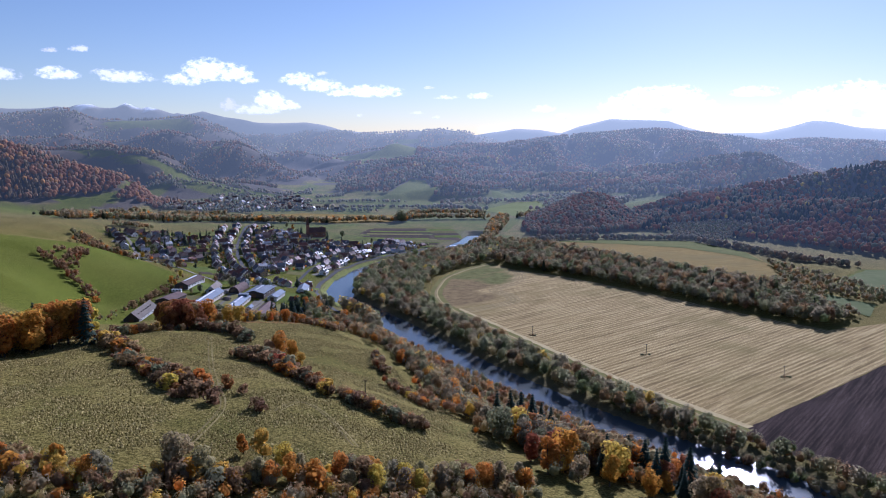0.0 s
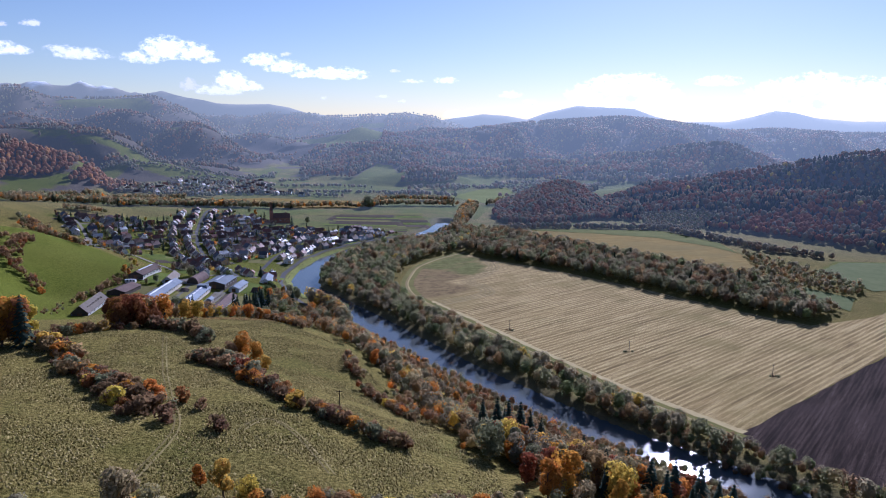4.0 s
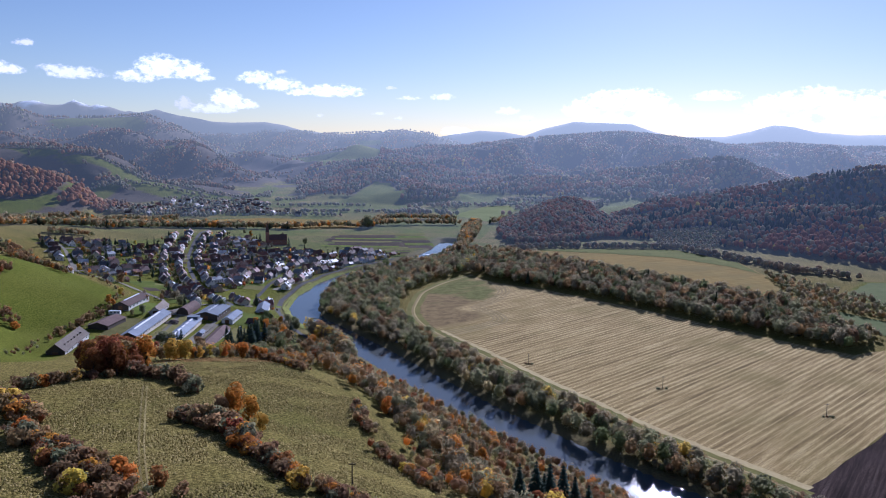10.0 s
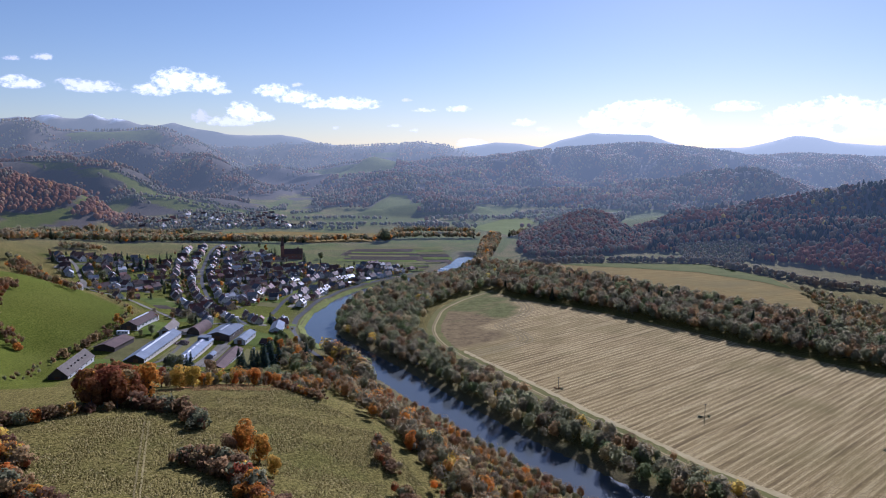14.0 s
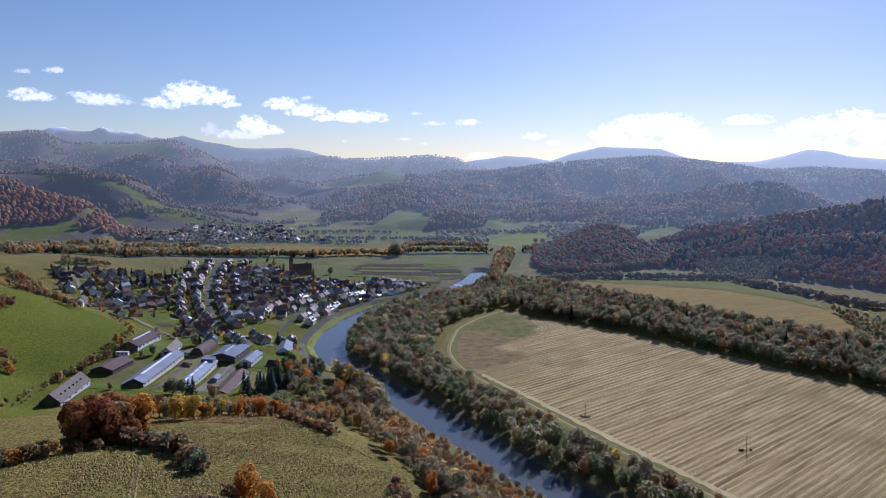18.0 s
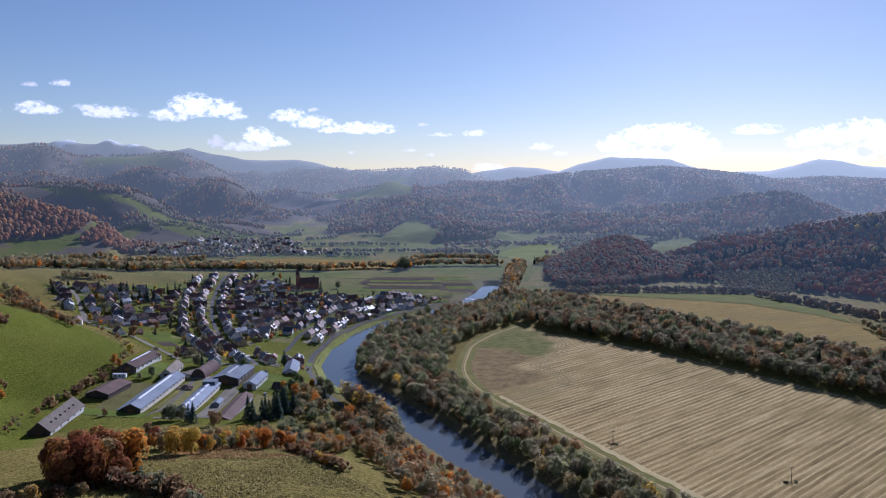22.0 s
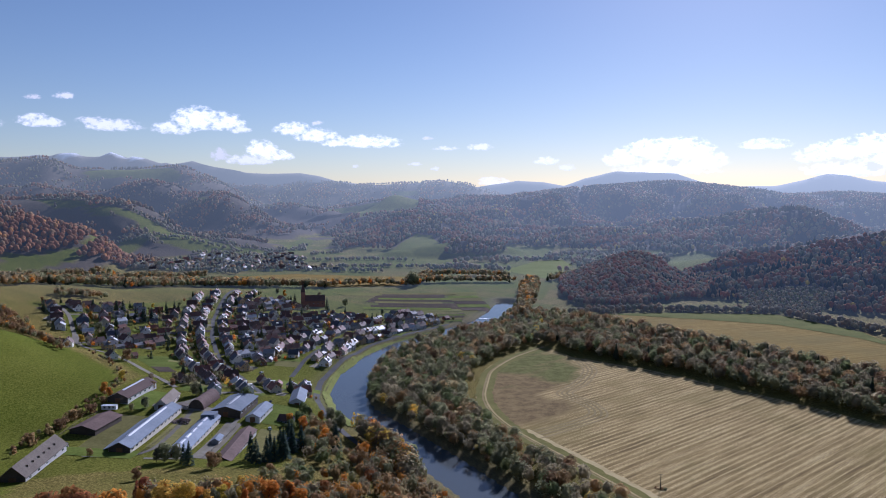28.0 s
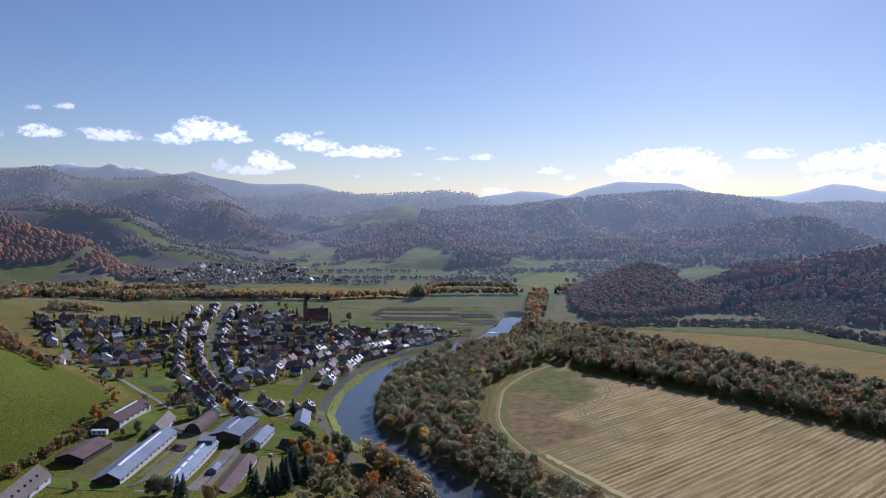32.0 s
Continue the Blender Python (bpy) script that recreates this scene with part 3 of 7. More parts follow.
def drape(name, poly, mat, label, lift=0.45, step=10.0, category="field"):
    """A sheet over a polygon that follows the ground."""
    r = random.Random(len(poly))
    pts = []
    for i in range(len(poly)):
        a, c = Vector(poly[i - 1]), Vector(poly[i])
        n = max(1, int((c - a).length / step))
        pts += [a.lerp(c, k / n) + Vector((r.uniform(-1, 1), r.uniform(-1, 1))) for k in range(n)]
    bm = bmesh.new()
    vs = [bm.verts.new((*q, 0)) for q in pts]
    bmesh.ops.triangle_fill(bm, use_beauty=True, edges=[bm.edges.new((vs[i - 1], vs[i])) for i in range(len(vs))])
    for _ in range(5):
        long = [ed for ed in bm.edges if ed.calc_length() > step * 1.6]
        if not long:
            break
        bmesh.ops.subdivide_edges(bm, edges=long, cuts=1)
        bmesh.ops.triangulate(bm, faces=bm.faces)
    zs = land([q.co.x for q in bm.verts], [q.co.y for q in bm.verts])
    for q, z in zip(bm.verts, zs):
        q.co.z = z + lift
    bm.normal_update()
    for fc in bm.faces:
        if fc.normal.z < 0:
            fc.normal_flip()
        fc.smooth = True
    me = bpy.data.meshes.new(name)
    bm.to_mesh(me)
    bm.free()
    me.materials.append(mat)
    return tagged(new(name, me), label, category, kind="structure")


CORNER = [(-13, 700), (40, 728), (66, 752), (58, 775), (40, 800), (64, 830), (85, 880), (82, 928), (66, 985), (26, 936), (-1, 878), (-13, 790), (-9, 745)]
GREEN_TIP = [(64, 830), (85, 880), (82, 928), (66, 985), (26, 936), (-1, 878), (20, 862), (45, 850)]
stubble = drape("stubble_field", FIELD.tolist(), m_stubble, "golden harvested stubble field with combed rows and a weedy corner", 0.12, 9.0)
xy = np.array([q.co[:2] for q in stubble.data.vertices])
weed = []
for poly in (CORNER, GREEN_TIP):
    ring = np.array(poly + poly[:1], float)
    d = line_distance(xy[:, 0], xy[:, 1], ring)[0] * np.where(inside(xy[:, 0], xy[:, 1], poly), 1, -1)
    weed.append(smooth(-16, 18, d))
weed = np.stack([weed[0], weed[1], weed[0] * 0, weed[0] * 0 + 1], -1).astype(np.float32)
stubble.data.color_attributes.new("weeds", "FLOAT_COLOR", "POINT").data.foreach_set("color", weed.ravel())
drape("upper_field", UPFIELD.tolist(), m_upper, "brown fallow field on the terrace below the ridge")
drape("upper_meadow", [(165, 1139), (250, 1149), (384, 1139), (426, 1020), (414, 935), (398, 990), (350, 1062), (270, 1100)], plain("pale pasture", (0.07, 0.082, 0.014), (0.14, 0.14, 0.032), 0.3, 0.95), "pale green edge of the terrace field", 0.75)
m_garden = field_material("garden soil", ((0.06, 0.047, 0.034), (0.09, 0.07, 0.05), (0.13, 0.105, 0.078)), 4.0, 80, (0.06, 0.05, 0.04))
m_hay = plain("pale mown grass", (0.11, 0.12, 0.035), (0.19, 0.18, 0.065), 0.2, 0.95)
drape("brown_field", [(-413, 1509), (-301, 1583), (-100, 1571), (-104, 1442), (-228, 1400), (-356, 1448)], m_upper, "broad brown field beyond the village")
drape("allotment", [(-146, 1262), (-134, 1328), (-51, 1338), (-66, 1230)], m_garden, "dark dug allotment strip")
drape("allotment", [(-60, 1226), (-46, 1268), (3, 1266), (-7, 1220)], m_garden, "dark dug allotment strip")
drape("allotment", [(-72, 1165), (-7, 1190), (-12, 1136), (-62, 1118)], m_garden, "dark dug allotment strip")
drape("hay_strip", [(-205, 1340), (20, 1378), (20, 1352), (-180, 1312)], m_hay, "pale mown grass strip")
drape("hay_strip", [(-128, 1228), (10, 1218), (12, 1200), (-110, 1205)], m_hay, "pale mown grass strip")
m_vivid = plain("young green crop", (0.10, 0.125, 0.04), (0.155, 0.17, 0.065), 0.15, 0.95)
drape("green_field", [(91, 1674), (177, 1846), (242, 1876), (244, 1766), (153, 1551)], m_vivid, "bright green field below the far hill")
drape("green_field", [(456, 830), (520, 890), (600, 890), (560, 780), (470, 745)], m_vivid, "bright green field beside the woods")
drape("green_field", [(379, 715), (400, 750), (430, 715), (400, 672)], m_vivid, "bright green field beside the woods")
# faint tracks worn into the near meadow
m_worn = plain("worn grass track", (0.14, 0.108, 0.04), (0.24, 0.19, 0.08), 0.5, 0.95)
for line in ([(-84, 205), (-81, 234), (-80, 256), (-83, 269), (-92, 286), (-108, 330), (-122, 372), (-132, 404)], [(-62, 262), (-58, 284), (-44, 268), (-30, 240)]):
    for off in (-0.9, 0.9):
        v, f = ribbon([(x + off, y) for x, y in line], 0.3, None, 4, 0.1, 3, 0.12)
        tagged(sheet("meadow_track", v, f, m_worn), "worn wheel track in the grass", "track", kind="structure")

# tussocks of dry grass standing up out of the near meadow
TUSSOCKS = [(-200, 200), (-60, 203), (30, 238), (20, 300), (0, 350), (-25, 400), (-38, 440), (-75, 470), (-110, 500), (-150, 480), (-175, 440), (-205, 400), (-270, 380), (-280, 260)]


def tussocks(poly, spacing, seed, mat, label):
    r = np.random.RandomState(seed)
    p = np.array(poly, float)
    (x0, y0), (x1, y1) = p.min(0), p.max(0)
    gx, gy = np.meshgrid(np.arange(x0, x1, spacing), np.arange(y0, y1, spacing))
    x, y = gx.ravel() + r.uniform(-0.5, 0.5, gx.size) * spacing, gy.ravel() + r.uniform(-0.5, 0.5, gx.size) * spacing
    k = inside(x, y, poly) & (rolling(x * 9, y * 9) + r.normal(0, 0.8, x.size) > -0.5)
    x, y = x[k], y[k]
    n, sides = len(x), 5
    an = np.arange(sides) * 6.2832 / sides + r.uniform(0, 6.28, (n, 1))
    w = r.uniform(0.25, 0.62, (n, 1)) * r.uniform(0.7, 1.25, (n, sides))
    h = r.uniform(0.22, 0.6, n)
    z = land(x, y)
    foot = np.stack([x[:, None] + np.cos(an) * w, y[:, None] + np.sin(an) * w, np.repeat(z[:, None] - 0.08, sides, 1)], -1)
    tip = np.stack([x + r.uniform(-0.2, 0.2, n), y + r.uniform(-0.2, 0.2, n), z + h], -1)[:, None]
    v = np.concatenate([foot, tip], 1).reshape(-1, 3)
    i = np.arange(sides)
    tri = np.stack([i, (i + 1) % sides, np.full(sides, sides)], -1)
    f = (tri[None] + (np.arange(n) * (sides + 1))[:, None, None]).reshape(-1, 3)
    me = bpy.data.meshes.new("grass_tussocks")
    me.vertices.add(len(v))
    me.vertices.foreach_set("co", v.astype(np.float32).ravel())
    me.loops.add(f.size)
    me.loops.foreach_set("vertex_index", f.ravel().astype(np.int32))
    me.polygons.add(len(f))
    me.polygons.foreach_set("loop_start", (np.arange(len(f)) * 3).astype(np.int32))
    me.update(calc_edges=True)
    me.materials.append(mat)
    return tagged(new("grass_tussocks", me), label, "grass", kind="stuff")


m_tuft, t, b = material("dry tussock grass", 1.0, 0.02)
geo = t.nodes.new("ShaderNodeNewGeometry")
t.links.new(ramp(t, geo.outputs["Random Per Island"], [(0.0, (0.075, 0.06, 0.016)), (0.4, (0.165, 0.128, 0.038)), (0.75, (0.25, 0.192, 0.064)), (1.0, (0.35, 0.275, 0.11))]), b.inputs["Base Color"])
m_bracken, t, b = material("rusty bracken", 1.0, 0.02)
geo = t.nodes.new("ShaderNodeNewGeometry")
t.links.new(ramp(t, geo.outputs["Random Per Island"], [(0.0, (0.12, 0.055, 0.02)), (0.5, (0.26, 0.13, 0.045)), (1.0, (0.42, 0.25, 0.10))]), b.inputs["Base Color"])
tussocks([(-152, 458), (-146, 492), (-125, 535), (-86, 560), (-80, 500), (-100, 478), (-128, 470)], 0.8, 72, m_bracken, "rust-coloured bracken and dead grass on the brow of the meadow")
tussocks(TUSSOCKS, 0.95, 71, m_tuft, "straw-coloured tussocks of rough autumn grass")

# ---- trees and shrubs ----
TINTS = {
    "olive": (0.215, 0.212, 0.11), "grey": (0.255, 0.215, 0.13), "rust": (0.29, 0.115, 0.045), "orange": (0.52, 0.235, 0.04),
    "yellow": (0.55, 0.38, 0.065), "spruce": (0.04, 0.062, 0.04), "plum": (0.205, 0.122, 0.064), "green": (0.15, 0.175, 0.07),
    "brown": (0.30, 0.195, 0.088), "straw": (0.35, 0.285, 0.14)}


def leafy(name, tint, glow=0.35, spread=0.05, attribute=False):
    """Leaves: diffuse with some light let through; the tone differs clump by clump and tree by tree."""
    m = bpy.data.materials.new(name)
    m.use_nodes = True
    t = m.node_tree
    b = t.nodes["Principled BSDF"]
    b.inputs["Roughness"].default_value, b.inputs["Specular IOR Level"].default_value = 0.9, 0.05
    geo = t.nodes.new("ShaderNodeNewGeometry")
    hsv = node(t, "HueSaturation")
    if attribute:
        vc = t.nodes.new("ShaderNodeVertexColor")
        vc.layer_name = "tint"
        t.links.new(vc.outputs["Color"], hsv.inputs["Color"])
    else:
        hsv.inputs["Color"].default_value = (*tint, 1)
        info = t.nodes.new("ShaderNodeObjectInfo")
        hr = node(t, "MapRange")
        hr.inputs["To Min"].default_value, hr.inputs["To Max"].default_value = 0.5 - spread * 0.35, 0.5 + spread * 0.35
        t.links.new(info.outputs["Random"], hr.inputs["Value"])
        t.links.new(hr.outputs[0], hsv.inputs["Hue"])
    mr = node(t, "MapRange")
    mr.inputs["To Min"].default_value, mr.inputs["To Max"].default_value = (0.93, 1.07) if attribute else (0.74, 1.26)
    t.links.new(geo.outputs["Random Per Island"], mr.inputs["Value"])
    t.links.new(mr.outputs[0], hsv.inputs["Value"])
    tone = hsv.outputs[0]
    if attribute:
        grain = noise_of(t, 0.9, 6, place_of(t), 0.75)
        tone = mixed(t, 1.0, tone, ramp(t, grain, [(0.36, (0.75, 0.75, 0.75)), (0.64, (1.3, 1.3, 1.3))]), "MULTIPLY")
        bumped(t, b, grain, 0.8, 1.2)
    t.links.new(tone, b.inputs["Base Color"])
    tr = t.nodes.new("ShaderNodeBsdfTranslucent")
    t.links.new(tone, tr.inputs["Color"])
    mix = t.nodes.new("ShaderNodeMixShader")
    mix.inputs[0].default_value = glow
    t.links.new(b.outputs[0], mix.inputs[1])
    t.links.new(tr.outputs[0], mix.inputs[2])
    t.links.new(mix.outputs[0], t.nodes["Material Output"].inputs["Surface"])
    return m


LEAF = {k: leafy("leaves " + k, v, 0.15 if k in ("spruce",) else 0.55) for k, v in TINTS.items()}
m_mixed = leafy("mixed leaves", None, 0.6, attribute=True)
# ridge leaves emit pale blue to stand for haze in front of them
m_ridge = leafy("leaves with haze glow", None, 0.4, attribute=True)
haze_glow(m_ridge.node_tree, m_ridge.node_tree.nodes["Principled BSDF"], 1.4)
m_bark = plain("bark", (0.045, 0.035, 0.025), (0.11, 0.09, 0.07), 3.0, 0.95)


def unit(v):
    return v / np.maximum(np.linalg.norm(v, axis=-1, keepdims=True), 1e-6)


def clumps(centres, size, r, out, loose=0.35):
    """A folded four-cornered clump of leaves at each centre, facing more or less outwards."""
    n = len(centres)
    k = unit(unit(out) + loose * r.normal(size=(n, 3)))
    u = unit(np.cross(k, r.normal(size=(n, 3))))
    w = np.cross(k, u)
    s = (size * r.uniform(0.6, 1.35, n))[:, None]
    c = np.stack([centres + u * s, centres + w * s * 0.8 - k * s * 0.3, centres - u * s * r.uniform(0.7, 1.1, n)[:, None], centres - w * s * 0.8 - k * s * 0.3], 1)
    return c.reshape(-1, 3), np.arange(n * 4).reshape(n, 4)


def crown_points(n, r, height, low, wide, lobes):
    """Points near the skin of a crown made of rounded lobes of uneven size."""
    th, hh = r.uniform(0, 6.28, lobes), np.linspace(0.12, 0.85, lobes) + r.uniform(-0.08, 0.08, lobes)
    rad = wide * (0.62 * np.sin(np.clip(hh, 0.1, 0.95) * 3.14) ** 0.5)
    c = np.stack([np.cos(th) * rad * 0.75, np.sin(th) * rad * 0.75, low + (height - low) * hh], -1)
    size = wide * r.uniform(0.42, 0.62, lobes)
    i = r.randint(0, lobes, n)
    d = unit(r.normal(size=(n, 3)))
    p = c[i] + d * (size[i] * r.uniform(0.6, 1.05, n) ** 0.5)[:, None] * (1, 1, 0.85)
    p[:, 2] = np.clip(p[:, 2], low * 0.7, height)
    return p, d + 0.5 * unit(p - (0, 0, low + (height - low) * 0.45))


def soften(me, out, share=0.75):
    """Shade each clump by the roundness of its crown rather than by its own tilt."""
    own = np.zeros(len(me.polygons) * 3, np.float32)
    me.polygons.foreach_get("normal", own)
    nrm = unit(unit(np.asarray(out)) * share + own.reshape(-1, 3) * (1 - share))
    me.polygons.foreach_set("use_smooth", np.ones(len(nrm), bool))
    me.normals_split_custom_set_from_vertices(np.repeat(nrm, 4, axis=0).tolist())
    return me


def mesh_of(name, v, f, mat, flat=True):
    me = bpy.data.meshes.new(name)
    me.from_pydata(np.asarray(v).tolist(), [], [list(map(int, q)) for q in f])
    me.materials.append(mat)
    return me


def limb(v, f, a, b, r0, r1, sides=5):
    a, b = np.array(a, float), np.array(b, float)
    d = unit(b - a)
    u = unit(np.cross(d, (0.31, 0.87, 0.13)))
    w = np.cross(d, u)
    k = len(v)
    for p, rr in ((a, r0), (b, r1)):
        for i in range(sides):
            an = 6.2832 * i / sides
            v.append(tuple(p + u * math.cos(an) * rr + w * math.sin(an) * rr))
    for i in range(sides):
        j = (i + 1) % sides
        f.append((k + i, k + j, k + sides + j, k + sides + i))
    f.append(tuple(k + sides + i for i in range(sides)))


def trunk_mesh(name, height, low, wide, r):
    v, f = [], []
    lean = r.uniform(-0.05, 0.05, 2) * height
    limb(v, f, (0, 0, -0.5), (lean[0] * 0.4, lean[1] * 0.4, height * 0.45), height * 0.026, height * 0.016, 7)
    limb(v, f, (lean[0] * 0.4, lean[1] * 0.4, height * 0.45), (lean[0], lean[1], height * 0.88), height * 0.016, height * 0.004, 6)
    for i in range(9):
        z = height * r.uniform(0.2, 0.7)
        an, out = r.uniform(0, 6.28), wide * r.uniform(0.5, 0.95)
        mid = (lean[0] * 0.5 + math.cos(an) * out * 0.5, lean[1] * 0.5 + math.sin(an) * out * 0.5, z + out * 0.45)
        tip = (lean[0] * 0.5 + math.cos(an + 0.3) * out, lean[1] * 0.5 + math.sin(an + 0.3) * out, z + out * 1.0)
        limb(v, f, (lean[0] * 0.4, lean[1] * 0.4, z), mid, height * 0.010, height * 0.006, 4)
        limb(v, f, mid, tip, height * 0.006, height * 0.002, 4)
    return mesh_of(name, v, f, m_bark)


def tree_proto(kind, tint, seed, label, group, height=10.0, wide=3.6, low=1.6, n=420, size=0.50, lobes=11, category="tree"):
    r = np.random.RandomState(seed)
    root = tagged(new(kind), label, category, group)
    q, out = crown_points(n, r, height, low, wide, lobes)
    v, f = clumps(q, size, r, out)
    c = new("crown", soften(mesh_of("crown", v, f, LEAF[tint]), out, 0.65))
    s = new("trunk", trunk_mesh("trunk", height, low, wide, r))
    c.parent = s.parent = root
    return root


def spruce_proto(seed, label, height=15.0, wide=2.9, n=520):
    r = np.random.RandomState(seed)
    root = tagged(new("spruce_tree"), label, "tree", "spruce trees")
    tier = (np.floor(r.uniform(0, 1, n) ** 0.7 * 16) + r.uniform(0, 0.4, n)) / 16
    rad = wide * (1 - tier) * (0.35 + 0.65 * r.uniform(0, 1, n) ** 0.5) * (1 + 0.25 * np.sin(tier * 101))
    th = r.uniform(0, 6.28, n)
    p = np.stack([np.cos(th) * rad, np.sin(th) * rad, 0.9 + (height - 1.1) * tier - rad * 0.35], -1)
    out = np.stack([np.cos(th), np.sin(th), np.full(n, -0.45)], -1)
    side = np.stack([-np.sin(th), np.cos(th), np.zeros(n)], -1)
    s = (0.35 + 0.75 * (1 - tier))[:, None] * r.uniform(0.7, 1.3, n)[:, None]
    q = np.stack([p - out * s * 0.8, p + side * s * 0.6, p + out * s, p - side * s * 0.6], 1).reshape(-1, 3)
    c = new("crown", mesh_of("crown", q, np.arange(n * 4).reshape(n, 4), LEAF["spruce"]))
    v, f = [], []
    limb(v, f, (0, 0, -0.5), (0, 0, height * 0.97), height * 0.017, 0.02, 7)
    s = new("trunk", mesh_of("trunk", v, f, m_bark))
    c.parent = s.parent = root
    return root


def shrub_proto(tint, seed, label, height=3.4, wide=2.5, n=200, size=0.40):
    r = np.random.RandomState(seed)
    root = tagged(new("shrub"), label, "shrub", "hedge shrubs")
    q, out = crown_points(n, r, height, 0.3, wide, 7)
    v, f = clumps(q, size, r, out)
    c = new("crown", soften(mesh_of("crown", v, f, LEAF[tint]), out, 0.65))
    v, f = [], []
    for i in range(8):
        an, o = r.uniform(0, 6.28), wide * r.uniform(0.3, 0.8)
        limb(v, f, (math.cos(an) * 0.15, math.sin(an) * 0.15, -0.3), (math.cos(an) * o, math.sin(an) * o, height * r.uniform(0.7, 1.0)), 0.06, 0.015, 4)
    s = new("stem", mesh_of("stem", v, f, m_bark))
    c.parent = s.parent = root
    return root


TREE = {}
for i, (tint, words) in enumerate((("orange", "broadleaf tree in bright orange autumn leaf"), ("yellow", "broadleaf tree with golden yellow autumn leaves"),
                                   ("rust", "rust-red beech tree in autumn leaf"), ("olive", "olive-green willow tree by the water"),
                                   ("grey", "half bare grey brown broadleaf tree"), ("green", "dull green broadleaf tree"), ("brown", "broadleaf tree with brown autumn leaves"), ("straw", "pale straw-coloured thinning broadleaf tree"))):
    TREE[tint] = [tree_proto("tree", tint, 10 * i + k, words, "autumn trees", 10, (3.7, 3.1, 4.2)[k], n=(1500, 1300, 1650)[k] if tint != "grey" else 800, size=0.36, lobes=(11, 9, 13)[k]) for k in range(3)]
TREE["spruce"] = [spruce_proto(90 + k, "tall dark green spruce tree", (15, 15, 15)[k], (2.9, 2.4, 3.3)[k]) for k in range(3)]
SHRUB = {}
for i, (tint, words) in enumerate((("plum", "bare purple brown shrub in a hedge"), ("brown", "shrub with brown autumn leaves in a hedge"), ("olive", "olive green shrub in a hedge"), ("orange", "orange autumn shrub in a hedge"),
                                   ("yellow", "yellow autumn shrub in a hedge"), ("rust", "rust red autumn shrub in a hedge"))):
    SHRUB[tint] = [shrub_proto(tint, 200 + 10 * i + k, words, n=260 if tint != "plum" else 220) for k in range(2)]

used = set()
rng = random.Random(7)


def plant(pool, x, y, scale=1.0, tall=1.0):
    ob = rng.choice(pool)
    scale *= 1.3 if ob.name.startswith("spruce") else 1.6
    m = Matrix.LocRotScale((x, y, gz(x, y) - 0.15), Euler((0, 0, rng.uniform(0, 6.28))), Vector((scale, scale, scale * tall)))
    if ob.name in used:
        c = copy_thing(ob, m)
        c.matrix_basis = m
        return c
    used.add(ob.name)
    ob.matrix_basis = m
    return ob


def pick(weights):
    return rng.choices(list(weights), list(weights.values()))[0]


def along(line, spacing):
    line = [Vector(p) for p in line]
    out, left = [], 0.0
    for a, c in zip(line, line[1:]):
        d = (c - a).length
        while left < d:
            out.append(a.lerp(c, left / d))
            left += spacing * rng.uniform(0.7, 1.3)
        left -= d
    return out


HEDGE = {"plum": 3.5, "brown": 4.5, "olive": 1.5, "orange": 1.6, "rust": 1.2, "yellow": 0.5}


def hedge(line, spacing, spread, low=0.7, high=1.4, mix=HEDGE):
    for p in along(line, spacing):
        plant(SHRUB[pick(mix)], p.x + rng.uniform(-spread, spread), p.y + rng.uniform(-spread, spread), rng.uniform(low, high), rng.uniform(0.8, 1.15))


# hedges on the near meadow
hedge([(-104, 362), (-90, 358), (-77, 339), (-62, 316), (-49, 298), (-38, 290), (-26, 284), (-18, 278), (-7, 277)], 2.2, 3.0, 0.6, 1.1)
hedge([(-103, 366), (-92, 364), (-82, 352), (-70, 332)], 3.2, 2.5, 0.8, 1.4)
hedge([(-39, 420), (-33, 394)], 2.4, 0.9, 0.5, 0.8)
hedge([(-28, 376), (-16, 356), (-6, 338)], 2.3, 1.6, 0.5, 0.9)
for x, y in ((-70, 263), (-67.5, 260), (-5, 336)):
    plant(SHRUB["plum"], x, y, rng.uniform(0.7, 0.9))
for k in range(70):
    s = rng.random()
    x, y = (1 - s) * -150 + s * -90, (1 - s) * 330 + s * 272
    wide = 5 + 12 * s
    plant(SHRUB[pick(HEDGE)], x + rng.uniform(-wide, wide) * 0.75, y + rng.uniform(-wide, wide) * 0.5, rng.uniform(0.6, 1.15))
hedge([(-174, 362), (-160, 350), (-150, 338)], 2.6, 4, 0.9, 1.5, {"brown": 2, "yellow": 1, "plum": 2, "orange": 1})
hedge([(-98, 500), (-88, 488), (-78, 478), (-70, 470)], 2.4, 1.2, 0.5, 0.8)
hedge([(-176, 384), (-165, 398), (-158, 410), (-150, 418)], 2.8, 2, 0.7, 1.0)
hedge([(-150, 432), (-138, 424), (-126, 424), (-116, 414), (-110, 398)], 2.8, 3, 0.8, 1.3, {"plum": 3, "brown": 2, "olive": 2})
